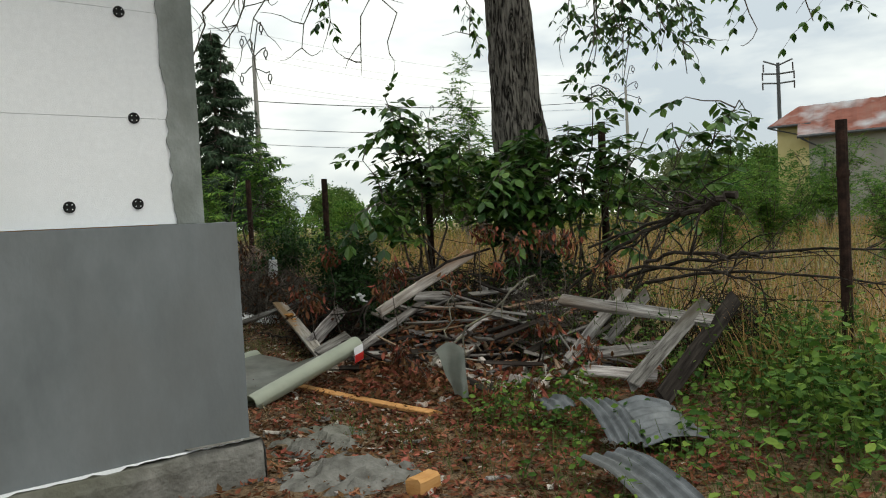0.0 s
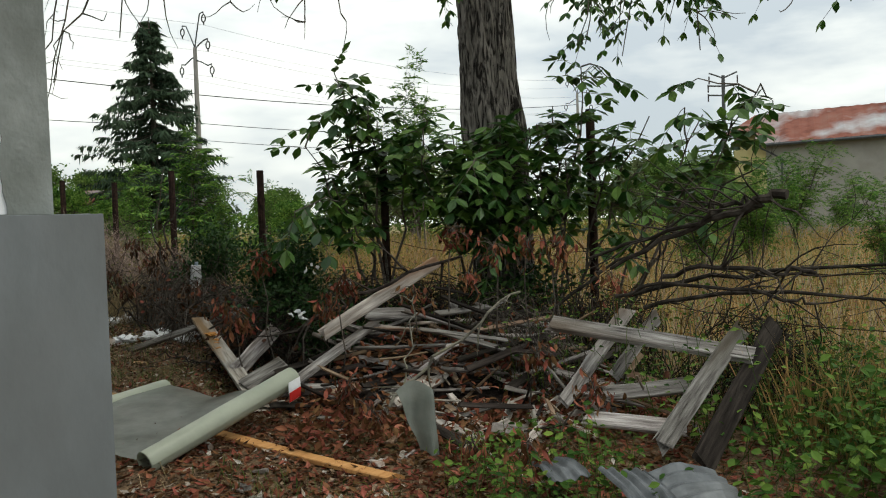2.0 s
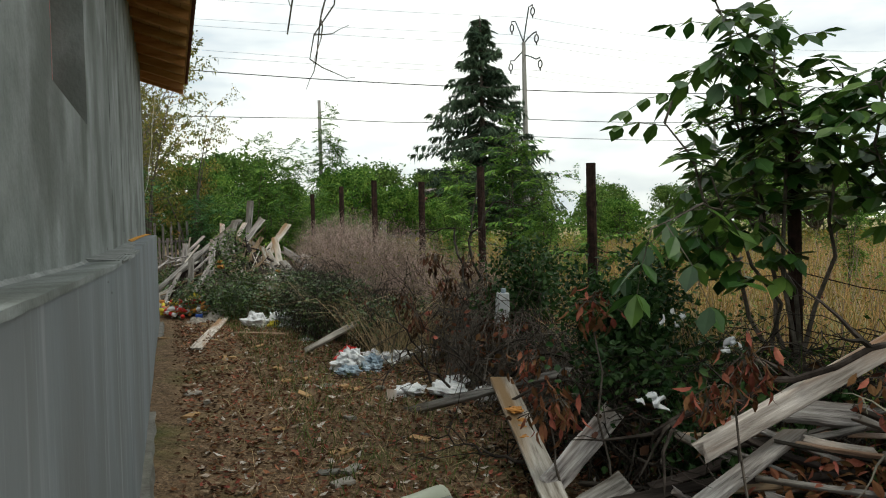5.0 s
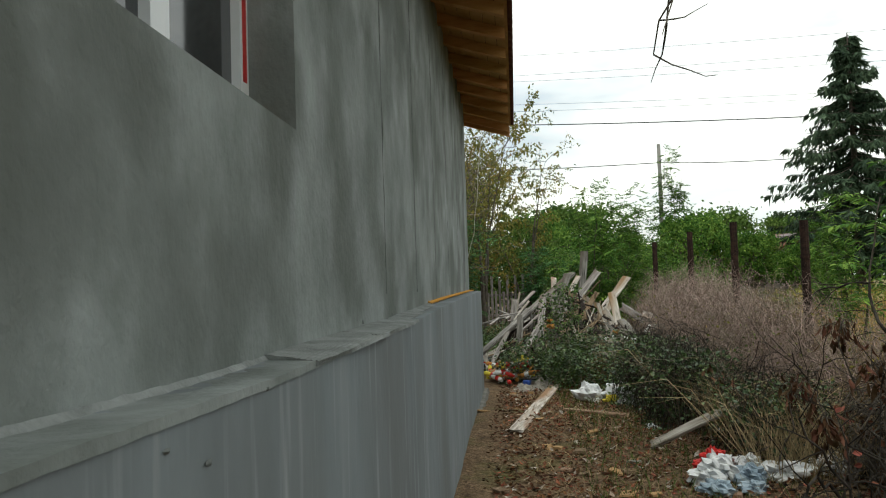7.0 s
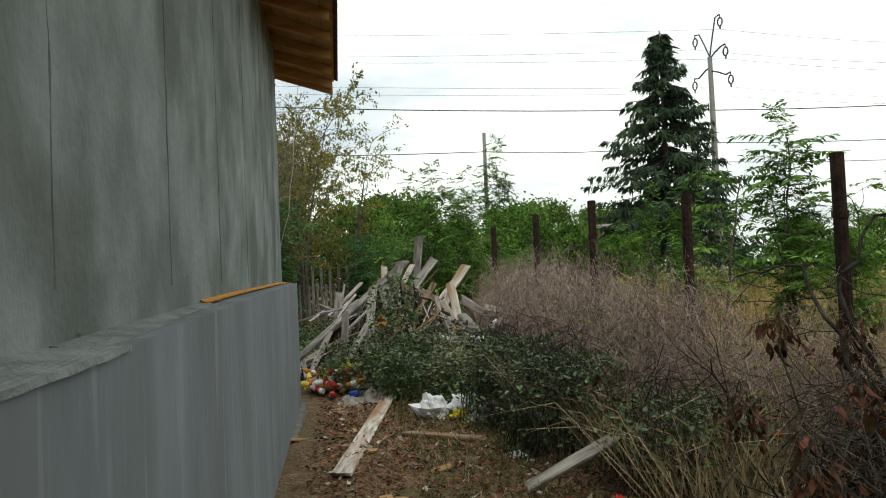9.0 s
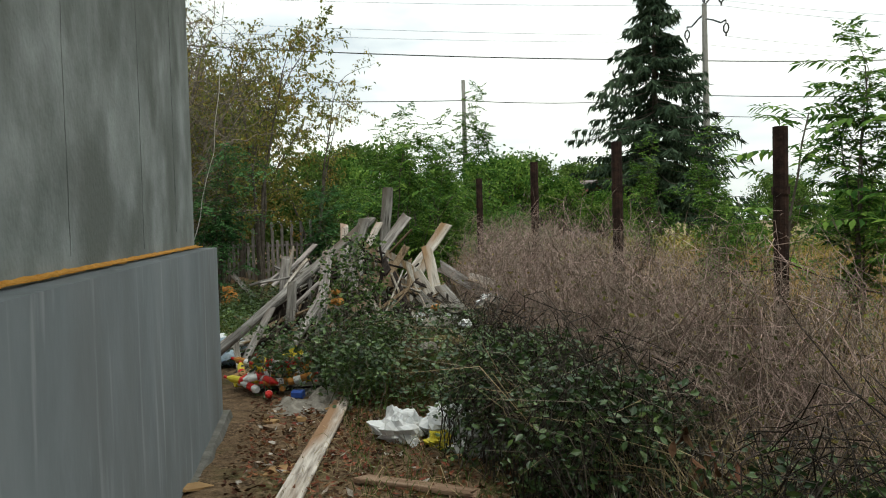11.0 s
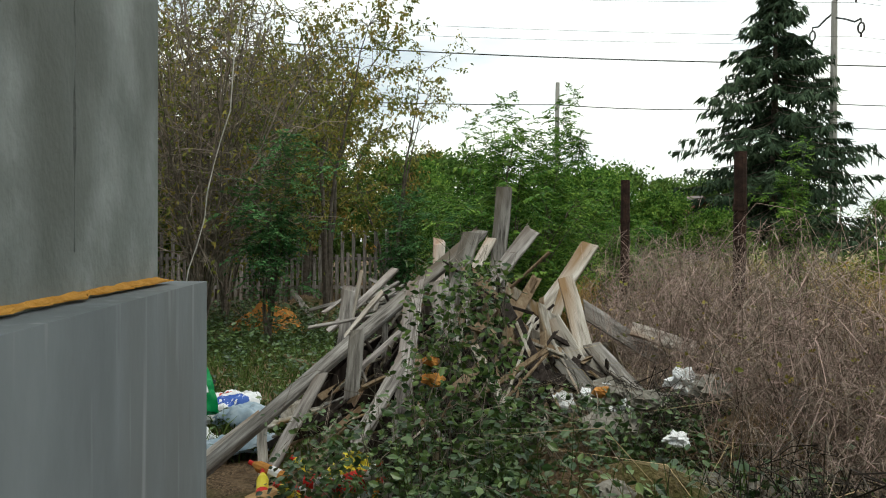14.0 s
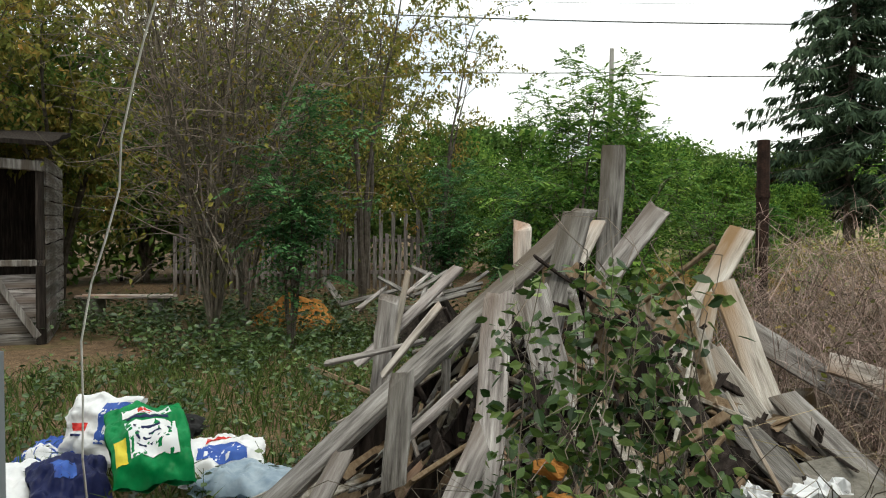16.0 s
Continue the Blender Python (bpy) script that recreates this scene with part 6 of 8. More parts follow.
def bramble(name, label, c, rx, ry, h, canes, leaves, leaf, leaf_mat, cane_mat, r=0.0035, turn=0.0, low=0.0, high=1.0, wob=0.055, sprigs=0):
    """Arching canes over an oval of ground with leaves through part of their height."""
    t = thing(name, (c[0], c[1], gz(*c)), label, "bramble")
    st, fol = Mesh(), Mesh()
    f = blob(c[0], c[1], rx, ry, turn)
    paths = []
    for i in range(canes):
        a, b = np.array((*f(), 0.0)), np.array((*f(), 0.0))
        a[2], b[2] = gz(a[0], a[1]), gz(b[0], b[1]) + h * rng.uniform(0.0, 0.8)
        mid = ((a + b) / 2 - np.array([c[0], c[1], 0]))
        q = (mid[0] / rx) ** 2 + (mid[1] / ry) ** 2
        p = arc(a, b, h * rng.uniform(0.25, 0.95) * max(0.35, 1 - 0.55 * q), 9, wob)
        st.tube(p, taper(r * 1.2, r * 0.5, 9), 3, cap=False)
        paths.append(p)
    P = np.concatenate(paths)
    if sprigs:
        q = P[rng.integers(0, len(P), sprigs)] + rng.normal(0, 0.04, (sprigs, 3))
        q[:, 2] = np.maximum(q[:, 2], gz(*c) + 0.03)
        st.blades(q, q + rng.normal(0, 0.1, (sprigs, 3)) + UP * 0.02, 0.0016 * rng.uniform(0.6, 1.4, sprigs))
    if leaves:
        k = rng.integers(0, len(P), leaves)
        q = P[k] + rng.normal(0, 0.06, (leaves, 3))
        g = np.array([gz(x, y) for x, y in q[:, :2]])
        ok = (q[:, 2] > g + 0.02) & (q[:, 2] < g + h * high) & (q[:, 2] > g + h * low)
        q = q[ok]
        n = len(q)
        a = rng.uniform(0, 2 * math.pi, n)
        S = leaf * rng.uniform(0.55, 1.25, n)
        fol.leaves(q, np.column_stack([np.cos(a), np.sin(a), rng.uniform(-0.8, 0.6, n)]), np.tile(UP * 0.5, (n, 1)) + rng.normal(0, 0.8, (n, 3)), S, S * 0.6, 0.25, 2)
        fol.ob("bramble_leaves", leaf_mat, t)["kind"] = "stuff"
    st.ob("cane_tangle", cane_mat, t)["kind"] = "stuff"
    return paths


for s, l, rx, ry, h, cn in ((4.4, 3.2, 1.0, 0.6, 0.6, 170), (5.6, 3.2, 1.0, 0.7, 0.7, 200), (6.8, 3.3, 0.9, 0.6, 0.7, 260), (3.2, 3.9, 1.0, 0.5, 0.65, 160), (1.4, 4.2, 1.1, 0.5, 0.75, 170)):
    bramble("brush_tangle", "dark tangle of bare dead brushwood by the fence", wxy(s, l), rx, ry, h, cn, 300, 0.07, M_DEADLEAF, M_BRANCH, 0.005, turn=2.25)
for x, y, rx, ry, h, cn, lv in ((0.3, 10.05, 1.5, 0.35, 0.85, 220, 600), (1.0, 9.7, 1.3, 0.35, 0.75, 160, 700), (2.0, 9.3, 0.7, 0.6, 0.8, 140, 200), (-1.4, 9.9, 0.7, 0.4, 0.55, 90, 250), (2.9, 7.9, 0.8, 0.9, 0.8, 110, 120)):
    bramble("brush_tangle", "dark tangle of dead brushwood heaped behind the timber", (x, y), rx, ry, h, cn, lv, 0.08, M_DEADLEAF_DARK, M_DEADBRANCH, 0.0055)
bramble("bramble", "dark green bramble growing through the brushwood", (-0.6, 10.1), 1.3, 0.5, 0.9, 70, 3200, 0.07, M_LEAF_DARK, M_DEADBRANCH)
bramble("bramble", "dark green bramble round the foot of the walnut tree", (1.2, 10.2), 0.9, 0.45, 1.1, 60, 2600, 0.08, M_LEAF_DARK, M_DEADBRANCH)
BR = "tangled bramble with small dull green leaves"
DRY = "dry pinkish-brown bare bramble tangle"
for s, l, rx, ry, h, cn, lv in ((9.4, 2.3, 0.8, 0.55, 0.8, 150, 3300), (10.7, 2.2, 0.9, 0.6, 0.85, 170, 3800), (12.0, 2.6, 0.8, 0.55, 0.6, 150, 2600), (13.4, 2.4, 0.7, 0.5, 0.7, 140, 2400), (8.0, 2.7, 0.8, 0.6, 0.65, 120, 1800)):
    bramble("bramble", BR, wxy(s, l), rx, ry, h, int(cn * 1.5), int(lv * 1.7), 0.045, M_LEAF_BRAMBLE, M_DEADBRANCH, turn=2.25)
for s, l, rx, ry, h, cn in ((9.5, 3.2, 1.3, 0.7, 1.15, 420), (11.2, 3.2, 1.3, 0.8, 1.2, 480), (13.0, 3.3, 1.4, 0.9, 1.3, 520), (14.8, 3.4, 1.4, 1.0, 1.35, 520), (16.6, 3.6, 1.4, 1.0, 1.35, 420), (7.9, 3.6, 1.0, 0.6, 0.9, 240)):
    bramble("dry_bramble", DRY, wxy(s, l), rx, ry, h, int(cn * 1.3), 900, 0.04, M_LEAF_AUTUMN, M_TWIG, 0.0022, turn=2.25, wob=0.1, sprigs=cn * 22)
# vines climbing over the front of the tall heap
for x, y, rx, ry, h, cn, lv in ((-8.85, 16.45, 0.4, 0.4, 1.5, 70, 2600), (-9.3, 16.0, 0.5, 0.4, 0.7, 60, 1900), (-8.4, 16.6, 0.7, 0.5, 0.8, 80, 2600), (-8.3, 15.85, 0.4, 0.35, 0.6, 50, 1100)):
    bramble("vine", "leafy green vine climbing over old timber", (x, y), rx, ry, h, cn // 2, int(lv * 0.8), 0.048, M_LEAF_VINE if h > 1 else M_LEAF_BRAMBLE, M_SHRUBTWIG, 0.0022)


def dark_shrub(x, y, h, r, n):
    t = thing("evergreen_shrub", (x, y, gz(x, y)), "dense dark green small-leaved shrub by the fence", "shrub")
    st, fol = Mesh(), Mesh()
    P = []
    for p in stems_of((x, y, gz(x, y)), h, r, 16, 7, 0.03, 0.3):
        st.tube(p, taper(0.01, 0.003, 7), 4, cap=False)
        P.append(p[1:])
    P = np.concatenate(P)
    q = P[rng.integers(0, len(P), n)] + rng.normal(0, 0.09, (n, 3))
    q[:, 2] = np.maximum(q[:, 2], gz(x, y) + 0.03)
    fol.leaves(q, rng.normal(0, 1, (n, 3)) + UP * 0.3, rng.normal(0, 1, (n, 3)) + UP, 0.06 * rng.uniform(0.6, 1.2, n), 0.034, 0.2)
    st.ob("woody_stem", M_BRANCH, t)
    fol.ob("foliage", M_LEAF_DARK, t)


dark_shrub(-1.3, 10.6, 1.45, 0.5, 9000)
dark_shrub(-2.45, 12.0, 1.35, 0.34, 4500)
dark_shrub(-1.0, 11.3, 1.0, 0.5, 2400)
dark_shrub(-0.75, 9.6, 0.7, 0.25, 1200)


# ---- fallen branches and dead leaves ----
def fallen_branch(label, pts, r0, r1, twigs, tl, mat=None):
    p0 = np.asarray(pts[0], float)
    pts = [np.asarray(q, float) for q in pts]
    path = np.concatenate([arc(a, b, 0.03, 6, 0.02)[(0 if i == 0 else 1):] for i, (a, b) in enumerate(zip(pts[:-1], pts[1:]))])
    t = thing("fallen_branch", tuple(path[0]), label, "branch", "fallen branches")
    Mesh().tube(path, taper(r0, r1, len(path)) * 0.75, 7).ob("limb", mat or M_DEADBRANCH, t)
    for i in range(twigs):
        j = rng.integers(1, len(path))
        a = path[j]
        d = unit(rng.normal(0, 0.8, 3) + unit(path[j] - path[j - 1]) * 0.8 + UP * 0.15)
        L = tl * rng.uniform(0.4, 1.2)
        q = [a]
        for _ in range(5):
            d = unit(d + rng.normal(0, 0.2, 3))
            n = q[-1] + d * L / 5
            n[2] = max(n[2], gz(n[0], n[1]) + 0.02)
            q.append(n)
        m = Mesh()
        m.tube(q, taper(max(0.004, r1 * 0.5), 0.0015, 6), 4, cap=False)
        if rng.random() < 0.6:
            d2 = unit(d + rng.normal(0, 0.6, 3))
            m.tube([q[3], q[3] + d2 * L * 0.2, q[3] + d2 * L * 0.35 + rng.normal(0, 0.03, 3)], taper(0.004, 0.0015, 3), 3, cap=False)
        m.ob("twig", mat or M_DEADBRANCH, t)


FB = "crooked grey-brown fallen branch with bare twigs"
DL = "thick dark broken limb propped over the brushwood"
fallen_branch(DL, ((2.64, 6.93, 1.39), (2.41, 7.07, 1.30), (2.13, 7.28, 1.18), (1.60, 7.69, 0.87)), 0.05, 0.02, 12, 0.7)
fallen_branch(DL, ((2.51, 7.02, 1.33), (2.36, 7.13, 1.35), (2.07, 7.28, 1.19), (1.46, 7.80, 0.95)), 0.03, 0.017, 12, 0.7)
fallen_branch(FB, ((2.00, 7.68, 0.79), (2.31, 7.27, 0.87), (2.63, 6.96, 0.83), (2.79, 6.85, 0.84)), 0.026, 0.02, 14, 0.7)
fallen_branch(FB, ((1.63, 7.69, 0.65), (2.15, 7.27, 0.74), (2.56, 6.95, 0.67), (2.78, 6.85, 0.63)), 0.02, 0.014, 14, 0.7)
fallen_branch(FB, ((1.9, 8.2, 0.6), (2.8, 7.5, 0.82), (3.9, 6.7, 0.85)), 0.03, 0.012, 18, 0.9)
fallen_branch(FB, ((2.0, 8.1, 0.5), (2.8, 7.2, 0.68), (3.8, 6.3, 0.55)), 0.028, 0.01, 18, 0.9)
fallen_branch(FB, ((1.4, 9.0, 0.4), (2.2, 8.9, 0.9), (3.2, 8.6, 1.65)), 0.025, 0.01, 16, 0.9)
fallen_branch("lichen-spotted pale branch lying over the timber", ((0.95, 8.1, 0.68), (0.5, 8.05, 0.35), (0.05, 8.0, 0.02), (-0.2, 7.85, -0.22)), 0.013, 0.02, 6, 0.3, M_LICHEN)
fallen_branch("thin pale forked branch lying over the timber", ((0.08, 8.75, 0.62), (0.05, 8.45, 0.2), (-0.05, 8.2, -0.1), (-0.3, 7.9, -0.3)), 0.008, 0.013, 5, 0.3, M_LICHEN)
fallen_branch(FB, ((0.55, 9.0, 0.95), (-0.3, 9.0, 0.65), (-1.0, 9.1, 0.3)), 0.018, 0.03, 10, 0.5)
for i in range(34):
    s, l = rng.uniform(2.6, 8.2), rng.uniform(2.3, 4.2)
    x, y = wxy(s, l)
    a = rng.uniform(0, 2 * math.pi)
    L = rng.uniform(0.5, 1.1)
    z = gz(x, y)
    fallen_branch("thin bare fallen branch in the brush pile", ((x, y, z + rng.uniform(0.05, 0.35)), (x + math.cos(a) * L * 0.5, y + math.sin(a) * L * 0.5, z + rng.uniform(0.15, 0.6)), (x + math.cos(a) * L, y + math.sin(a) * L, z + rng.uniform(0.1, 0.9))),
                  0.016, 0.006, 9, 0.6)
fallen_branch("crooked dead branch sticking out of the thicket", ((-3.1, 12.6, 0.1), (-3.35, 12.9, 0.9), (-3.6, 13.4, 1.45), (-4.0, 13.4, 1.4)), 0.025, 0.008, 12, 0.5)
fallen_branch("crooked dead branch sticking out of the thicket", ((-3.0, 12.9, 0.2), (-3.4, 13.3, 1.3), (-3.2, 13.7, 1.75), (-2.9, 13.9, 1.7)), 0.025, 0.008, 12, 0.5)


def dead_bunch(x, y, z, n, r=0.07, size=0.095):
    """Brown leaves still hanging on a dead twig."""
    t = thing("dead_leaf_bunch", (x, y, z), "bunch of curled reddish-brown dead walnut leaves on a twig", "dead leaves", "dead leaf bunches")
    st, fol = Mesh(), Mesh()
    c = np.array([x, y, z])
    n = int(n * 2.6)
    g = gz(x, y)
    foot = c + np.array([rng.normal(0, 0.1), 0.12 + rng.normal(0, 0.05), 0])
    foot[2] = g
    st.tube(arc(foot, c + UP * r, 0.0, 6, 0.03), taper(0.009, 0.004, 6), 4)
    q = c + rng.normal(0, 1, (n, 3)) * np.array([r, r * 0.7, r])
    q[:, 2] = np.maximum(q[:, 2], g + 0.12)
    for p in q[::3]:
        st.tube([c + UP * r * 0.5, (c + p) / 2 + UP * 0.04, p], 0.003, 3, cap=False)
    fol.leaves(q, rng.normal(0, 0.3, (n, 3)) - UP * 1.2, rng.normal(0, 1, (n, 3)), size * rng.uniform(0.5, 1.1, n), size * 0.36 * rng.uniform(0.5, 1.2, n), 0.7, 2)
    st.ob("twig", M_BRANCH, t)
    # bunches beyond y 10.8 take the shaded leaf colour, as if backlit
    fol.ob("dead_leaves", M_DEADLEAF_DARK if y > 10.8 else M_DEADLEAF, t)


for x, y, z, n in ((-0.53, 8.6, 0.78, 26), (0.45, 8.7, 1.17, 26), (0.8, 8.6, 1.02, 18), (1.1, 8.5, 1.05, 18), (1.35, 8.4, 1.02, 18), (-1.4, 9.5, 0.95, 20), (1.27, 7.05, 0.05, 26), (0.66, 6.3, -0.1, 20),
                   (-0.49, 7.75, 0.0, 30), (-1.56, 9.1, 0.42, 30), (1.7, 8.0, 0.75, 14), (-0.7, 8.9, 0.55, 26), (0.6, 8.9, 0.75, 14), (1.0, 7.7, 0.2, 22), (0.35, 6.6, -0.15, 18), (-3.68, 12.9, 1.1, 22), (-3.82, 12.3, 0.7, 22),
                   (-3.35, 13.0, 1.0, 22), (-3.4, 11.6, 0.6, 24), (-3.2, 11.9, 0.9, 20), (-2.0, 10.3, 0.45, 22), (-0.3, 7.5, -0.15, 26), (0.1, 8.85, 0.62, 12), (-2.6, 11.4, 0.55, 24), (-4.9, 13.3, 0.6, 8), (-2.9, 12.5, 0.8, 20)):
    dead_bunch(x, y, z, n)


def litter(name, label, fn, n, size, mat):
    m = Mesh()
    p = patch(fn, n) + UP * rng.uniform(0.004, 0.03, (n, 1))
    a = rng.uniform(0, 2 * math.pi, n)
    m.leaves(p, np.column_stack([np.cos(a), np.sin(a), rng.normal(0, 0.25, n)]), np.tile(UP, (n, 1)) + rng.normal(0, 0.4, (n, 3)), size * rng.uniform(0.5, 1.3, n), size * rng.uniform(0.25, 0.6, n), -0.15)
    tagged(m.ob(name, mat), label, "leaf litter", kind="stuff")


litter("leaf_litter", "fallen brown leaves over the ground by the timber", lambda: (rng.normal(0.2, 1.5), rng.normal(7.0, 1.7)), 11000, 0.08, M_DEADLEAF)
litter("leaf_litter", "fallen brown leaves over the near ground", lambda: (rng.normal(1.2, 1.1), rng.normal(4.9, 1.0)), 3500, 0.06, M_DEADLEAF)
litter("leaf_litter", "dead leaves scattered over the path", strip(1.5, 13, 0.3, 3.0), 8000, 0.055, M_DEADLEAF)
litter("leaf_litter", "dark leaves trodden into the path", strip(0.5, 13, 0.2, 2.8), 6000, 0.06, M_DEADLEAF_DARK)
litter("wood_chips", "pale wood splinters strewn over the ground", strip(-2, 13, 0.3, 3.2), 1500, 0.08, M_WOOD_PALE)
litter("wood_chips", "brown bark and wood scraps strewn over the path", strip(0, 13, 0.3, 3.6), 4000, 0.06, M_WOOD_BROWN)
# leaves in the near-black wood colour darken the ground like shade under brush
litter("dry_leaf_scatter", "near-black leaf litter toned as shade under the brush pile", strip(1.5, 9, 2.2, 4.5), 3000, 0.07, M_WOOD_DARK)

# ---- behind the house: trees, shed, picket fence ----
def leafy_tree(name, label, base, stems, H, mat, leaf, n, twig=18, lean=0.8, r=0.05, spread=1.2, group="rear trees", bark=None):
    """Slim many-stemmed tree with alternate leaves on fine twigs."""
    t = thing(name, base, label, "tree", group)
    st, fol = Mesh(), Mesh()
    tips = []
    for p in stems_of(base, H, spread, stems, 11, 0.07, lean):
        st.tube(p, taper(r, 0.008, 11), 7, cap=False)
        for i in range(twig):
            j = rng.integers(3, 11)
            L = rng.uniform(0.4, 1.25) * H / 7 * 1.3
            d = unit(rng.normal(0, 1, 3) * np.array([1, 1, 0.5]) + UP * 0.5)
            q = arc(p[j], p[j] + d * L, 0.06, 6, 0.03)
            st.tube(q, taper(0.009, 0.003, 6), 4, cap=False)
            tips.append(q[2:])
            for _ in range(2):
                e = q[rng.integers(2, 6)]
                d2 = unit(d + rng.normal(0, 0.7, 3))
                q2 = arc(e, e + d2 * L * 0.5, 0.03, 5, 0.02)
                st.tube(q2, taper(0.005, 0.002, 5), 3, cap=False)
                tips.append(q2[1:])
    if n:
        P = np.concatenate(tips)
        k = rng.integers(0, len(P), n)
        q = P[k] + rng.normal(0, 0.05, (n, 3))
        fol.leaves(q, rng.normal(0, 0.8, (n, 3)) - UP * 0.5, rng.normal(0, 0.6, (n, 3)) + UP, leaf * rng.uniform(0.6, 1.2, n), leaf * 0.5 * rng.uniform(0.7, 1.1, n), 0.25)
        fol.ob("crown", mat, t)
    st.ob("branchwork", bark or M_BRANCH, t)["kind"] = "stuff"
    return t


AU = "slim tree with thinning yellow-brown autumn leaves"
leafy_tree("plum_tree", AU, (-17.6, 24.6, gz(-17.6, 24.6)), 4, 7.2, M_LEAF_AUTUMN, 0.115, 3800, 20, 0.7, 0.055, 1.7)
leafy_tree("plum_tree", AU, (-19.4, 25.8, gz(-19, 26)), 4, 7.4, M_LEAF_AUTUMN, 0.115, 3800, 20, 0.7, 0.055, 1.8)
leafy_tree("plum_tree", AU, (-18.3, 27.6, gz(-18, 27)), 3, 6.2, M_LEAF_AUTUMN, 0.11, 2200, 18, 0.7, 0.05, 1.8)
src = leafy_tree("yellowing_tree", "broad tree with yellow-green leaves behind the shed", (0, 0, 0), 6, 8.0, M_LEAF_AUTUMN, 0.17, 9000, 24, 0.6, 0.09, 3.0)
set_copies(src, ((-24.0, 27.0, 0, 1.0), (-27.5, 23.0, 120, 1.05), (-24.5, 31.0, 220, 1.05), (-30, 29, 60, 1.2), (-25.5, 19.5, 300, 0.95), (-33, 22, 30, 1.3), (-27, 33, 90, 1.3), (-22.6, 21.6, 200, 0.95), (-22.3, 19.2, 20, 0.9)))
src = leafy_tree("green_tree", "dense green tree behind the shed", (0, 0, 0), 6, 6.0, M_LEAF_FAR, 0.17, 9000, 22, 0.5, 0.08, 2.4)
set_copies(src, ((-22.0, 28.5, 0, 0.9), (-26.0, 25.5, 100, 1.0), (-29.0, 20.0, 200, 1.0), (-20.5, 31.0, 40, 0.7), (-31, 26, 80, 1.1), (-28, 35, 10, 1.1), (-23.5, 20.5, 250, 0.9), (-21.8, 26.2, 310, 0.9)))
leafy_tree("bare_shrub", "dense bare many-stemmed shrub with grey-brown twigs", (-16.5, 20.6, gz(-16.5, 20.6)), 36, 6.3, M_LEAF_AUTUMN, 0.1, 2600, 17, 0.5, 0.018, 2.1, bark=M_SHRUBTWIG)
leafy_tree("bare_shrub", "dense bare many-stemmed shrub with grey-brown twigs", (-17.6, 22.0, gz(-17.6, 22)), 30, 6.8, M_LEAF_AUTUMN, 0.1, 4200, 17, 0.5, 0.018, 2.0, bark=M_SHRUBTWIG)
gs = feather_shrub("locust_sapling", "small blue-green locust sapling in the weeds", M_LEAF_SAPLING, 3.0, 0.55, 7, 7, 0.08, 0.036, 0.32, 20)
set_copies(gs, ((-15.3, 20.9, 0, 1.0), (-15.0, 23.6, 90, 0.8), (-13.7, 23.4, 30, 0.7)))


def shed():
    C = np.array([-18.37, 19.34, gz(-18.37, 19.34)])
    e = unit([-0.51, -0.86, 0])
    f = unit([-0.86, 0.51, 0])
    sh = thing("shed", tuple(C), "derelict wooden shed with an open front and a sagging roof", "shed")
    for i in range(13):
        z = 0.05 + i * 0.195
        grain_board("side_board", M_GROUNDWOOD_GREY, C + UP * z, C + UP * z + f * 2.6, 0.185, 0.025, e, 0.02, 0.0, sh)
    for i in range(5):
        z = 0.05 + i * 0.195
        grain_board("front_board", M_GROUNDWOOD_GREY, C + UP * z + e * 0.1, C + UP * z + e * 3.2, 0.185, 0.025, f, 0.02, 0.0, sh)
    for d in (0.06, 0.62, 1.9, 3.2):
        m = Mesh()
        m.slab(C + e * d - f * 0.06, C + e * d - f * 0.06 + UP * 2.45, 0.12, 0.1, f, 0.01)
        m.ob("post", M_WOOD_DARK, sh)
    m = Mesh()
    m.slab(C + e * 0.1 - f * 0.1 + UP * 0.1, C + e * 0.75 - f * 0.1 + UP * 1.15, 0.1, 0.04, f)
    m.ob("brace", M_GROUNDWOOD_GREY, sh)
    m = Mesh()
    m.slab(C + e * 0.0 - f * 0.08 + UP * 1.08, C + e * 3.2 - f * 0.08 + UP * 1.08, 0.09, 0.06, f)
    m.ob("rail", M_GROUNDWOOD_GREY, sh)
    m = Mesh()
    m.slab(C - f * 0.1 + UP * 2.35, C + e * 3.2 - f * 0.1 + UP * 2.55, 0.14, 0.08, f)
    m.ob("lintel", M_GROUNDWOOD_GREY, sh)
    # near-black rear wall: the shade inside the open shed is put into its colour
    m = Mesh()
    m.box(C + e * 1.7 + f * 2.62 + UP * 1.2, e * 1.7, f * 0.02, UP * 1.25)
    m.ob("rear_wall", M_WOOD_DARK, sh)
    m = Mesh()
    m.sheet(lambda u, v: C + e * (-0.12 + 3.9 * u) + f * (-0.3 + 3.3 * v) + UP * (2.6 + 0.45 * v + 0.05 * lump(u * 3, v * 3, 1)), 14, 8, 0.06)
    m.ob("roof", M_WOOD_DARK, sh, "sagging dark roof")


shed()


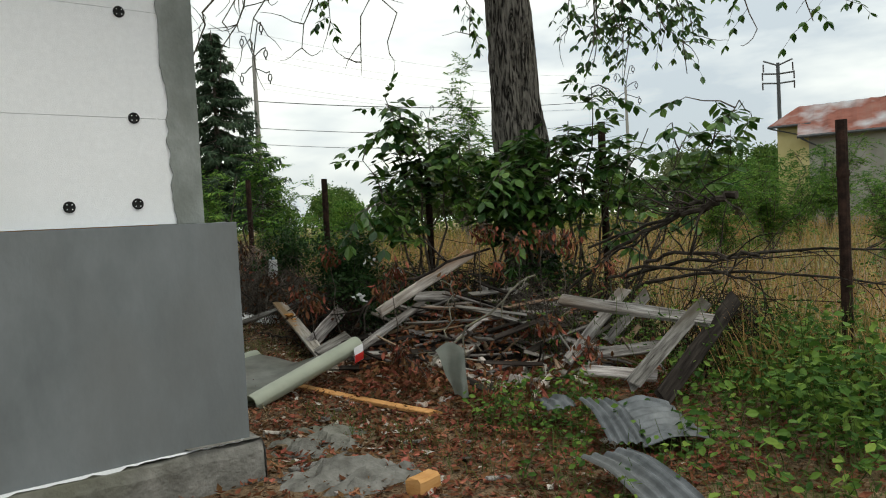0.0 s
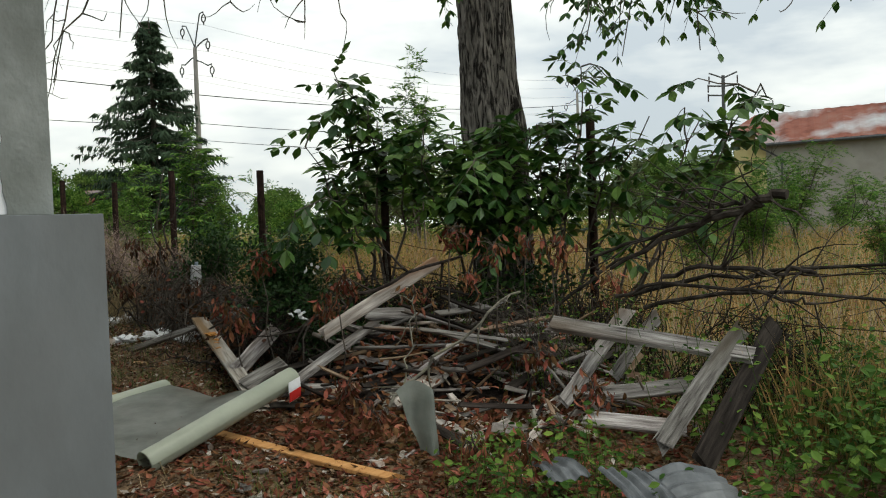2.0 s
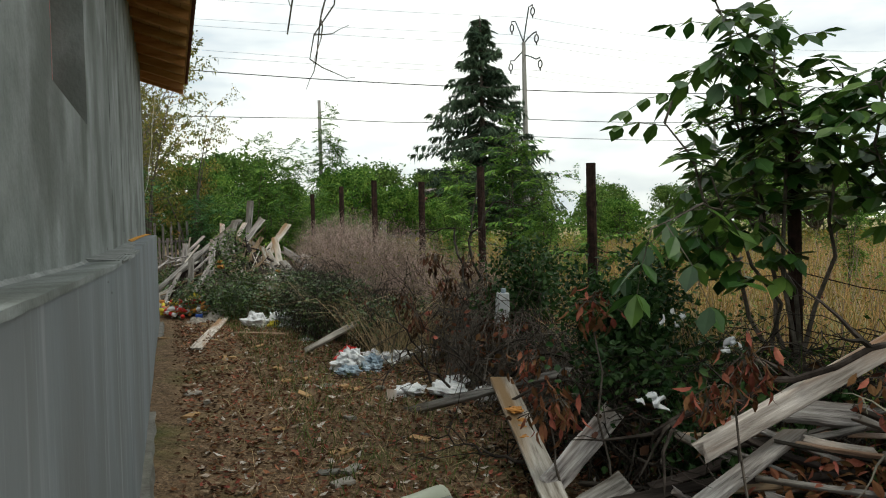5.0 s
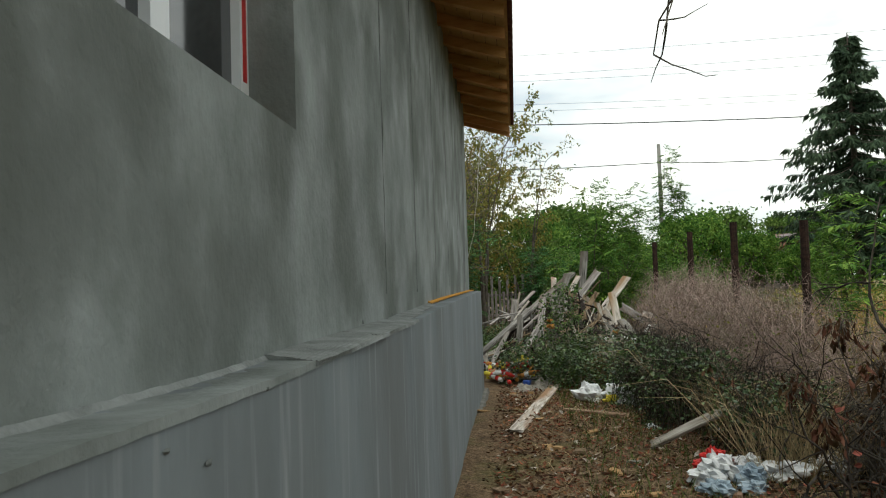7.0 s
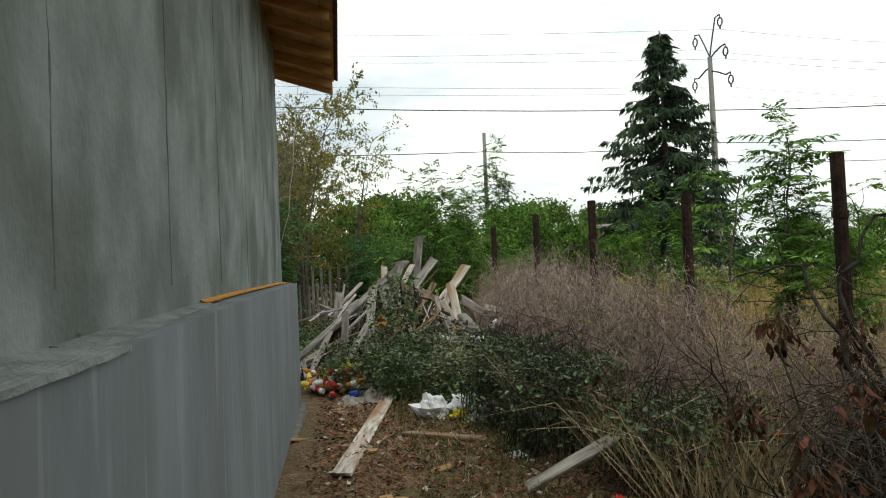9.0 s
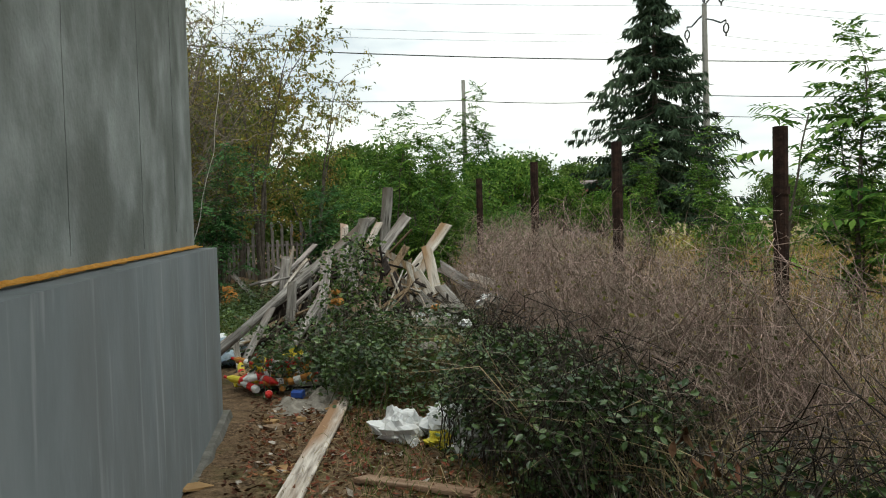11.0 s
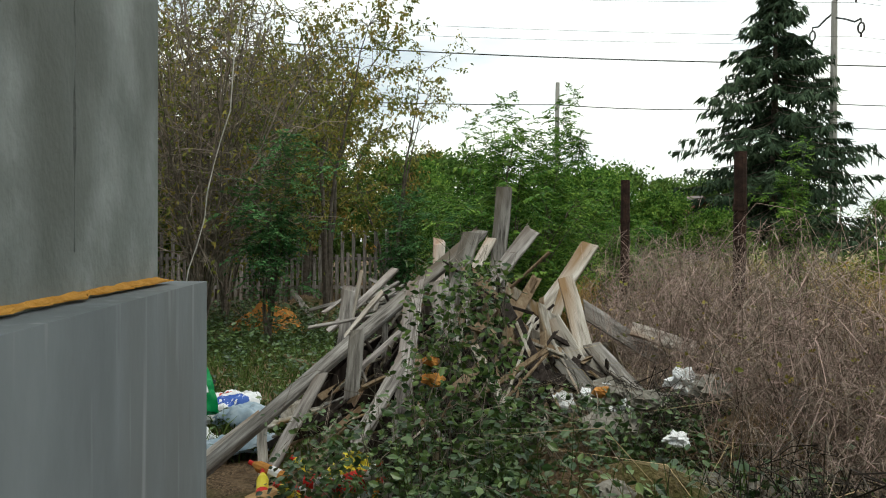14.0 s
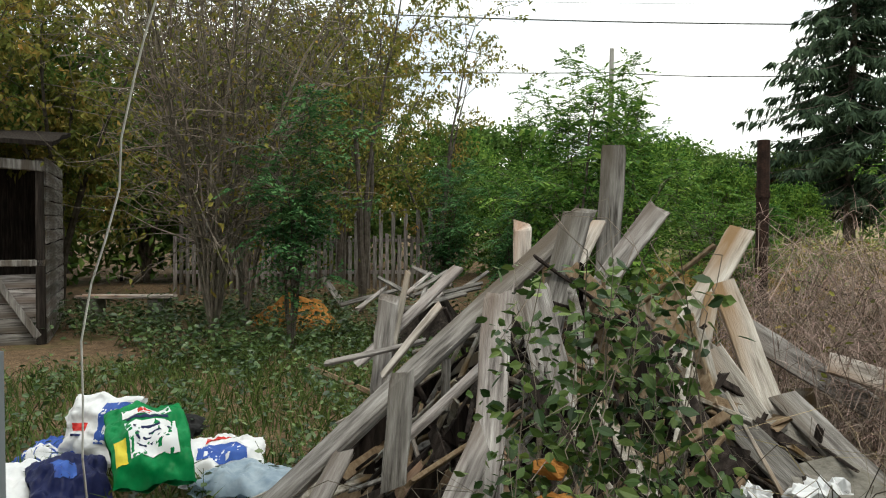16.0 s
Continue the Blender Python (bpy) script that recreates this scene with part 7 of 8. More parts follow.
def picket_fence():
    a, b = np.array([-22.8, 24.2, 0]), np.array([-18.3, 27.9, 0])
    fn = thing("picket_fence", (a[0], a[1], gz(a[0], a[1])), "old grey wooden picket fence with a closed gate", "fence")
    n = 44
    for i in range(n):
        p = a + (b - a) * i / (n - 1)
        z = gz(p[0], p[1])
        h = (1.55 if i % 2 else 1.0) + rng.uniform(-0.05, 0.05)
        grain_board("picket", M_GROUNDWOOD_GREY, p + UP * z, p + UP * (z + h + 0.3), 0.085, 0.02, np.cross(unit(b - a), UP), 0.02, 0.0, fn)
    for h in (0.5, 1.2):
        m = Mesh()
        m.slab(a + UP * (gz(a[0], a[1]) + h) + np.array([-0.03, 0.04, 0]), b + UP * (gz(b[0], b[1]) + h) + np.array([-0.03, 0.04, 0]), 0.08, 0.04, np.cross(unit(b - a), UP))
        m.ob("rail", M_GROUNDWOOD_GREY, fn)
    m = Mesh()
    c = np.array([-19.84, 26.4, 1.5])
    m.box(c, unit(b - a) * 0.16, np.cross(unit(b - a), UP) * 0.01, UP * 0.08)
    m.ob("tag_board", M_CARD, fn, "small brown board nailed to the pickets")


picket_fence()


def heap_of(name, label, c, rx, ry, h, mat, seed, category="heap", k=26):
    """An irregular low mound."""
    m = Mesh()
    v = []
    for i in range(k):
        for j in range(k):
            x, y = -1 + 2 * i / (k - 1), -1 + 2 * j / (k - 1)
            r2 = x * x + y * y
            wx, wy = c[0] + rx * x, c[1] + ry * y
            v.append((wx, wy, gz(wx, wy) - 0.06 + h * max(0.0, 1 - r2) ** 0.8 * (0.8 + 0.6 * lump(x, y, 2.5, seed)) + 0.06 * lump(x, y, 7, seed)))
    f = [(i * k + j, (i + 1) * k + j, (i + 1) * k + j + 1, i * k + j + 1) for i in range(k - 1) for j in range(k - 1)]
    m.add(v, f)
    return tagged(m.ob(name, mat), label, category)


heap_of("clay_mound", "low heap of orange clay and rubble in the weeds", (-17.1, 22.6), 0.9, 0.6, 0.55, M_ORANGE, 3.0)
heap_of("soil_mound", "bare brown soil heap in front of the picket fence", (-18.6, 25.2), 1.5, 1.0, 0.45, M_GROUND, 5.0)
heap_of("rubbish_mound", "overgrown mound of earth and rubbish beside the timber", (-7.7, 17.0), 1.3, 1.1, 0.75, M_GROUND, 8.0)
heap_of("rotten_mound", "dark heap of rotten sticks under the locust bushes", (-14.2, 22.3), 0.9, 0.8, 0.7, M_WOOD_DARK, 2.0)
for i in range(16):
    x, y = -14.2 + rng.normal(0, 0.5), 22.3 + rng.normal(0, 0.4)
    a = rng.uniform(0, math.pi)
    z = gz(x, y) + 0.55 + rng.uniform(0, 0.35)
    plank((x - math.cos(a) * 0.4, y - math.sin(a) * 0.4, z - 0.1), (x + math.cos(a) * 0.4, y + math.sin(a) * 0.4, z + 0.1), 0.06, 0.03, "grey", "on the rotten brush heap", "rotten brush heap")
plank((-19.9, 20.6, gz(-19.9, 20.6) + 0.42), (-18.8, 21.5, gz(-18.8, 21.5) + 0.44), 0.3, 0.05, "pale", "as a bench on two blocks", "bench", (0, 0, 1))
for x, y in ((-19.75, 20.72), (-18.95, 21.38)):
    m = Mesh()
    m.box((x, y, gz(x, y) + 0.17), (0.12, 0.05, 0), (-0.05, 0.12, 0), (0, 0, 0.22))
    tagged(m.ob("concrete_block", M_CONCRETE), "grey concrete block under a bench board", "block")
plank((-18.2, 24.2, gz(-18, 24) + 0.6), (-16.9, 23.6, gz(-17, 23.6) + 0.1), 0.12, 0.04, "grey", "against the soil heap", "loose boards")
plank((-13.9, 19.9, gz(-13.9, 19.9) + 0.12), (-12.3, 19.3, gz(-12.3, 19.3) + 0.12), 0.05, 0.03, "brown", "in the weeds", "loose boards")


def hanging_cord():
    m = Mesh()
    p = np.concatenate([arc((-9.75, 15.75, 4.25), (-9.98, 15.72, 2.38), -0.02, 7, 0.006), arc((-9.98, 15.72, 2.38), (-10.22, 15.62, 1.47), 0.0, 7, 0.012)[1:], arc((-10.22, 15.62, 1.47), (-10.27, 15.55, 0.05), 0.0, 9, 0.015)[1:]])
    m.tube(p, 0.0035, 5)
    tagged(m.ob("hanging_cord", M_STRING), "long white cord hanging from the roof edge", "cord")


hanging_cord()

# ---- rubbish and small things ----
def trash(name, label, x, y, r, mat, squash=0.45, amp=0.8, lift=0.0, category="rubbish"):
    m = Mesh()
    z = gz(x, y) + lift + r * squash * 0.75
    crumple(m, (x, y, z), r, squash, 14, amp, x * 3 + y)
    return tagged(m.ob(name, mat), label, category)


WP = "crumpled white plastic bag lying on the path"
for x, y, r, mt in ((-4.35, 11.95, 0.13, M_WHITE), (-4.15, 12.15, 0.12, M_LIGHTBLUE), (-4.5, 12.3, 0.12, M_RED), (-3.95, 12.35, 0.13, M_WHITE), (-4.3, 12.5, 0.1, M_WHITE), (-3.75, 12.7, 0.12, M_WHITE), (-4.0, 11.9, 0.08, M_LIGHTBLUE), (-4.2, 11.75, 0.1, M_LIGHTBLUE)):
    trash("plastic_bag", "crumpled white, blue and red plastic rubbish on the ground" if mt != M_WHITE else WP, x, y, r, mt, 0.55)
for x, y, r, mt, up in ((-4.3, 12.0, 0.1, M_WHITE, 0.06), (-4.45, 12.25, 0.09, M_RED, 0.06)):
    trash("plastic_bag", "crumpled plastic bag on top of the rubbish by the path", x, y, r, mt, 0.85, 0.9, up)
for x, y, r, mt in ((-7.35, 14.9, 0.15, M_WHITE), (-7.1, 15.15, 0.16, M_WHITE), (-6.85, 15.05, 0.13, M_WHITE), (-7.25, 15.35, 0.13, M_WHITE), (-6.65, 14.8, 0.14, M_WHITE), (-7.0, 14.85, 0.08, M_YELLOW), (-6.9, 15.4, 0.11, M_LIGHTBLUE)):
    trash("plastic_bag", WP, x, y, r, mt, 0.7, 0.9)
for x, y, r in ((-3.3, 11.15, 0.11), (-2.95, 11.2, 0.14), (-2.6, 11.3, 0.13), (-3.0, 11.6, 0.1), (-5.75, 13.6, 0.05), (-5.1, 13.8, 0.1), (-6.1, 14.9, 0.09), (-7.3, 15.5, 0.08)):
    trash("plastic_scrap", "scrap of white plastic film in the weeds", x, y, r, M_WHITE)
trash("plastic_bag", "white plastic rags over the rubbish mound", -7.67, 16.57, 0.05, M_WHITE, 0.6, 0.8, 0.62)
for x, y, z in ((-1.05, 9.34, 0.42), (-0.95, 10.0, 0.85), (-0.6, 9.9, 0.7)):
    m = Mesh()
    for k in range(5):
        o = np.array([x, y, z]) + rng.normal(0, 0.03, 3)
        d = rng.normal(0, 0.03, 3)
        m.sheet(lambda u, v: o + d * u + np.array([0.012, 0.0, -0.03]) * v + 0.007 * np.array([math.sin(u * 7 + k), math.cos(v * 6), math.sin(u * 5 + v * 4)]), 7, 7, 0.002)
    tagged(m.ob("plastic_rag", M_WHITE), "torn white plastic rag caught in the branches", "rubbish")


def white_bottle():
    t = thing("plastic_canister", (-2.6, 11.75, 0.56), "white plastic canister stuck upright in the brush", "canister")
    m = Mesh()
    m.slab((-2.6, 11.75, 0.56), (-2.57, 11.73, 0.84), 0.13, 0.09, (0.5, -0.85, 0), 0.0)
    m.ob("body", M_WHITE, t)
    m = Mesh()
    m.tube([(-2.57, 11.73, 0.84), (-2.565, 11.725, 0.88)], 0.022, 10)
    m.ob("cap", M_LIGHTBLUE, t)


white_bottle()


def roll_sheet():
    """A milky plastic sheet, both edges rolled up."""
    t = thing("plastic_sheet_roll", (-1.8, 7.6, gz(-1.8, 7.6)), "milky green plastic sheet rolled up from both ends", "plastic roll")
    a0, a1 = np.array([-1.82, 7.02, -0.28]), np.array([-0.95, 8.06, 0.06])
    b0, b1 = np.array([-3.02, 7.92, -0.27]), np.array([-2.28, 9.15, -0.21])
    for (p, q, r0, nm) in ((a0, a1, 0.088, "front_roll"), (b0, b1, 0.1, "rear_roll")):
        d = unit(q - p)
        s = unit(np.cross(d, UP))
        n2 = np.cross(s, d)
        m = Mesh()
        def spiral(u, v):
            a = v * 2 * math.pi * 2.2
            r = r0 * (1.0 - 0.22 * v) * (1 + 0.03 * lump(u * 6, v, 2))
            return p + (q - p) * u + s * math.cos(a) * r + n2 * math.sin(a) * r
        m.sheet(spiral, 18, 54)
        m.ob(nm, M_PLASTIC_ROLL, t, smooth=True)
    m = Mesh()
    def slack(u, v):
        p = (a0 + (a1 - a0) * u) * (1 - v) + (b0 + (b1 - b0) * u) * v
        hang = p[2] - 0.03 - 0.1 * math.sin(math.pi * v) + 0.05 * abs(math.sin(v * 7 + u * 2)) * u
        p[2] = max(hang, gz(p[0], p[1]) + 0.06 + 0.02 * lump(u * 4, v * 4, 1))
        return p
    m.sheet(slack, 30, 30)
    m.ob("slack_sheet", M_FILM, t, smooth=True)
    m = Mesh()
    c = a1 + np.array([0.02, -0.02, -0.03])
    d = unit(a1 - a0)
    m.sheet(lambda u, v: c + d * (0.03 - 0.13 * u) + UP * (0.04 - 0.16 * v) + np.array([0.03, -0.075, 0]) * (1 + 0.2 * math.sin(v * 3)), 6, 6, 0.003)
    lab = m.ob("label", M_WHITE, t, "white and red product label")
    m = Mesh()
    m.sheet(lambda u, v: c + d * (0.028 - 0.126 * u) + UP * (-0.035 - 0.08 * v) + np.array([0.033, -0.083, 0]) * (1.02 + 0.2 * math.sin((0.5 + v * 0.5) * 3)), 6, 6, 0.002)
    m.ob("red_print", M_RED, lab)


roll_sheet()


def film_scrap():
    m = Mesh()
    a = np.array([-0.05, 7.05, 0.12])
    m.sheet(lambda u, v: a + np.array([0.26 * (u - 0.5) * (1 - 0.55 * v) + 0.06 + 0.09 * v, 0.06 * math.sin(u * 4 + v * 2) - 0.12 * v, 0.06 * math.sin(u * 3) - 0.48 * v * (1 - 0.25 * abs(u - 0.6)) + 0.02 * math.sin(v * 9)]), 14, 20, 0.004)
    tagged(m.ob("plastic_film", M_FILM), "torn clear plastic sheet hanging over a board", "plastic sheet")


film_scrap()
plank((-1.55, 7.82, gz(-1.5, 7.8) + 0.03), (-0.14, 6.72, gz(-0.14, 6.7) + 0.03), 0.11, 0.035, "pale", "on the leaf-strewn ground", "loose boards", (0, 0, 1)).data.materials[0] = M_PINE


def tin_sheet(a, u, v, waves, amp, bend, label):
    """A corrugated sheet: corner a, edges u and v; the waves run across u."""
    a, u, v = (np.asarray(q, float) for q in (a, u, v))
    n = unit(np.cross(u, v))
    n = n if n[2] > 0 else -n
    m = Mesh()
    m.sheet(lambda s, t: a + u * s + v * t + n * (amp * math.sin(s * waves * 2 * math.pi) + bend * math.sin(math.pi * t) + 0.02 * lump(s * 3, t * 3, 1)), 8 * waves, 10, 0.003)
    tagged(m.ob("corrugated_sheet", M_TIN), label, "sheet metal", "scrap sheet metal")


TS = "bent grey corrugated metal sheet lying in the weeds"
tin_sheet((1.2, 5.95, -0.2), (0.1, -0.75, -0.1), (0.5, 0.12, -0.02), 7, 0.014, 0.06, TS)
tin_sheet((0.98, 5.9, -0.12), (0.25, -0.05, 0.0), (0.08, -0.7, -0.14), 4, 0.012, 0.05, TS)
tin_sheet((0.8, 4.85, -0.24), (0.3, 0.0, 0.05), (0.22, -0.8, -0.05), 4, 0.012, 0.05, TS)
tin_sheet((0.68, 6.35, -0.22), (0.22, 0.0, 0.04), (0.08, -0.3, -0.02), 3, 0.01, 0.03, TS)


def block(name, label, c, l, w, h, a, mat, category, tilt=0.0):
    m = Mesh()
    z = gz(c[0], c[1]) + h / 2 + 0.003
    d = np.array([math.cos(a), math.sin(a), tilt])
    m.slab(np.array([c[0], c[1], z]) - d * l / 2, np.array([c[0], c[1], z]) + d * l / 2, w, h, UP, l * 0.03, 0, 4)
    return tagged(m.ob(name, mat), label, category)


block("wood_offcut", "orange-brown sawn wood offcut on the ground", (-0.2, 4.83), 0.2, 0.12, 0.11, 0.9, M_PINE, "wood block")
heap_of("concrete_slab", "broken flat concrete slab sunk in the earth", (-0.72, 5.2), 0.62, 0.5, 0.15, M_CONCRETE, 4.0, "slab")
heap_of("concrete_slab", "broken flat concrete slab beside the wall corner", (-1.05, 6.1), 0.5, 0.55, 0.14, M_CONCRETE, 6.0, "slab")
for s, l, a in ((12.6, 0.75, 2.2), (13.3, 0.8, 2.3), (13.9, 1.0, 2.1)):
    heap_of("paving_slab", "worn broken concrete slab at the end of the wall", wxy(s, l), 0.5, 0.42, 0.14, M_RUBBLE, s, "slab")
plank((-8.54, 15.8, gz(-8.5, 15.8) + 0.03), (-6.6, 12.45, gz(-6.6, 12.5) + 0.035), 0.15, 0.03, "pale", "flat on the path", "loose boards", (0, 0, 1))
plank((-4.66, 13.24, 0.42), (-5.28, 12.75, gz(-5.3, 12.7) + 0.03), 0.09, 0.045, "pale", "with one end on the thicket", "loose boards")
plank((-9.55, 15.75, 0.06), (-8.85, 16.1, 0.1), 0.12, 0.03, "dark", "at the end of the path", "loose boards", (0, 0, 1))
plank((-7.0, 13.9, gz(-7, 13.9) + 0.03), (-6.3, 14.0, gz(-6.3, 14) + 0.03), 0.1, 0.03, "brown", "across the path", "loose boards", (0, 0, 1))
for (x, y, w, a) in ((-4.2, 10.9, 0.17, 0.4), (-3.85, 11.2, 0.13, 1.2), (-5.1, 11.9, 0.14, 0.2), (-4.7, 11.4, 0.2, 2.0), (-6.1, 13.0, 0.16, 0.7), (-7.6, 13.9, 0.25, 0.5), (-7.9, 13.4, 0.22, 1.5), (-6.0, 12.2, 0.15, 2.6), (-3.2, 9.6, 0.16, 1.0), (-2.6, 8.9, 0.18, 0.3), (-3.9, 9.9, 0.14, 2.2), (-6.9, 13.2, 0.16, 1.9)):
    block("cardboard_scrap", "torn scrap of brown cardboard on the path", (x, y), w, w * 0.7, 0.015, a, M_CARD, "cardboard", rng.normal(0, 0.15))
for i in range(60):
    s, l = rng.uniform(1.5, 13), rng.uniform(0.25, 2.6)
    x, y = wxy(s, l)
    w = rng.uniform(0.05, 0.16)
    block("debris_chunk", "flat broken chunk of plaster or tile on the path", (x, y), w, w * rng.uniform(0.5, 0.9), rng.uniform(0.012, 0.035), rng.uniform(0, 3), rng.choice([M_RUBBLE, M_CONCRETE, M_WOOD_BROWN, M_CARD]), "debris", rng.normal(0, 0.1))
for i in range(60):
    x, y = -0.6 + rng.normal(0, 1.1), 6.6 + rng.normal(0, 1.2)
    if (x - A0[0]) * NRM[0] + (y - A0[1]) * NRM[1] < 0.25 and (x - A0[0]) * U[0] + (y - A0[1]) * U[1] > -0.3:
        continue
    w = rng.uniform(0.06, 0.25)
    block("wood_scrap", "small splintered wood scrap among the leaves", (x, y), w, w * 0.25, rng.uniform(0.012, 0.03), rng.uniform(0, 3), rng.choice([M_GROUNDWOOD_GREY, M_WOOD_BROWN, M_WOOD_PALE]), "wood scrap", rng.normal(0, 0.15))


def rock(x, y, z, r, mat, label, seed):
    m = Mesh()
    crumple(m, (x, y, z), r, 0.6, 9, 0.45, seed)
    tagged(m.ob("rubble_lump", mat), label, "rubble", "rubble lumps")


def broken_slab(x, y, z, r, tilt, turn):
    """A jagged flat piece of old plaster, leaning on the mound."""
    k = 11
    t = np.sort(rng.uniform(0, 2 * math.pi, k))
    ring = np.column_stack([np.cos(t) * rng.uniform(0.75, 1.1, k) * r * 1.35, np.sin(t) * rng.uniform(0.75, 1.1, k) * r * 0.8])
    R = Matrix.Rotation(turn, 3, "Z") @ Matrix.Rotation(tilt, 3, "X")
    v = [np.array([x, y, z]) + np.array(R @ Vector((q[0] * g, q[1] * g, h + 0.012 * lump(q[0] * 9, q[1] * 9, 1)))) for g, h in ((0.96, -0.04), (1.0, -0.03), (1.0, 0.02), (0.93, 0.035)) for q in ring]
    f = [(i * k + j, i * k + (j + 1) % k, (i + 1) * k + (j + 1) % k, (i + 1) * k + j) for i in range(3) for j in range(k)]
    m = Mesh().add(v, f + [tuple(range(k - 1, -1, -1)), tuple(3 * k + j for j in range(k))])
    tagged(m.ob("plaster_slab", M_RUBBLE), "broken pale plaster slab leaning on the overgrown mound", "rubble", "plaster slabs")


for x, y, z, r, tilt, turn in ((-7.5, 16.6, 0.38, 0.24, 0.6, 0.4), (-7.15, 16.75, 0.42, 0.26, 0.7, 0.9), (-6.9, 16.45, 0.24, 0.22, 0.5, 0.2), (-7.3, 16.35, 0.2, 0.18, 0.4, 1.4), (-8.15, 16.9, 0.6, 0.15, 0.5, 0.3),
                               (-8.45, 17.75, 0.62, 0.2, 0.6, 0.2), (-8.15, 17.6, 0.6, 0.18, 0.5, 1.1), (-8.7, 17.95, 0.72, 0.16, 0.9, 0.6), (-7.9, 17.85, 0.72, 0.16, 0.4, 2.0)):
    broken_slab(x, y, z, r, tilt, turn)
for x, y, r, up in ((-8.5, 17.55, 0.09, 0.55), (-8.25, 17.35, 0.08, 0.5), (-8.0, 17.7, 0.08, 0.68), (-8.75, 17.5, 0.07, 0.5)):
    trash("plastic_rag", "torn white plastic rag over the timber and rubble", x, y, r, M_WHITE, 0.8, 0.9, up)
for x, y, z, r in ((-7.8, 16.1, 0.5, 0.08), (-7.05, 15.9, 0.45, 0.13), (-8.3, 17.2, 0.72, 0.1), (-7.7, 17.3, 0.8, 0.11), (-8.0, 17.0, 0.75, 0.09), (-7.3, 17.5, 0.75, 0.1), (-6.6, 15.2, 0.2, 0.1)):
    rock(x, y, z, r, M_RUBBLE, "pale lump of broken plaster half buried in weeds", x + y)
for x, y, z, r in ((-8.92, 16.25, 0.88, 0.06), (-8.97, 16.3, 0.97, 0.045), (-8.3, 17.1, 0.75, 0.05)):
    rock(x, y, z, r, M_ORANGE, "lump of orange insulating foam on the timber", x)


def can(x, y, z, d, col, band):
    t = thing("spray_can", (x, y, z), "empty spray foam can in the rubbish, bright " + band + " print", "can", "empty cans")
    p = np.array([x, y, z])
    d = unit(d)
    band_mat = {"red": M_WHITE, "white": M_RED, "yellow": M_RED, "orange": M_WHITE}[band]
    m = Mesh()
    m.tube([p, p + d * 0.01, p + d * 0.22, p + d * 0.245, p + d * 0.27], [0.03, 0.035, 0.035, 0.022, 0.012], 10)
    m.ob("body", col, t)
    m = Mesh()
    m.tube([p + d * 0.06, p + d * 0.13], 0.0362, 10, cap=False)
    m.ob("label", band_mat, t)
    m = Mesh()
    m.tube([p + d * 0.262, p + d * 0.295], 0.015, 8)
    m.ob("cap", M_RED, t)


for i in range(34):
    a = rng.uniform(0, 2 * math.pi)
    r = 0.36 * math.sqrt(rng.random())
    x, y = -9.52 + 1.2 * r * math.cos(a), 15.95 + r * math.sin(a)
    k = rng.integers(0, 5)
    col, nm = ((M_RED, "red"), (M_WHITE, "white"), (M_YELLOW, "yellow"), (M_WHITE, "white"), (M_ORANGE, "orange"))[k]
    can(x, y, gz(x, y) + 0.04 + 0.3 * rng.random() * max(0, 1 - r / 0.5), (rng.normal(), rng.normal(), rng.normal(0.1, 0.3)), col, nm)
trash("carton", "torn yellow carton in the rubbish", -9.45, 16.2, 0.13, M_YELLOW, 0.9, 0.4, 0.15)
trash("carton", "torn orange carton in the rubbish", -9.8, 15.85, 0.12, M_CARD, 0.6, 0.4, 0.05)
block("blue_tub", "small blue plastic tub on the path", (-9.0, 15.7), 0.11, 0.09, 0.07, 0.4, M_BLUE, "tub")


# ---- empty building-material sacks behind the wall corner ----
def sack(x, y, lift, a, tilt, w, h, th, col, panels, label):
    """A half-empty printed sack: swollen body, pinched ends, printed panels on its upper face."""
    t = thing("paper_sack", (x, y, gz(x, y) + lift), label, "sack", "empty sacks")
    R = (Matrix.Rotation(a, 3, "Z") @ Matrix.Rotation(tilt, 3, "X"))
    c = np.array([x, y, gz(x, y) + lift + th * 0.5])
    def pt(u, v, side, off=0.0):
        e = math.sin(math.pi * min(1, max(0, u))) ** 0.4 * math.sin(math.pi * min(1, max(0, v))) ** 0.4
        k = th * 0.5 * e * (1 + 0.6 * lump(u * 3 + x, v * 3 + y, 1.3, side)) + 0.045 * lump(u * 5, v * 5, 1, x) + 0.035 * abs(lump(u * 9, v * 9, 1, y)) + 0.015 * abs(lump(u * 21, v * 21, 1, x)) + off
        p = R @ Vector(((u - 0.5) * w * (1 + 0.12 * lump(v * 4, x, 1)), (v - 0.5) * h * (1 + 0.12 * lump(u * 4, y, 1)), side * k + 0.09 * math.sin(v * 2.6 + x) - 0.05))
        return c + np.array(p)
    m = Mesh()
    m.sheet(lambda u, v: pt(u, v, 1), 36, 40)
    m.sheet(lambda u, v: pt(u, 1 - v, -1), 18, 22)
    body = m.ob("sack_body", col, t, smooth=True)
    for (u0, u1, v0, v1, mat, nm) in panels:
        m = Mesh()
        m.sheet(lambda u, v: pt(u0 + (u1 - u0) * u, v0 + (v1 - v0) * v, 1, 0.004), 10, 10)
        m.ob(nm, mat, t, smooth=True)


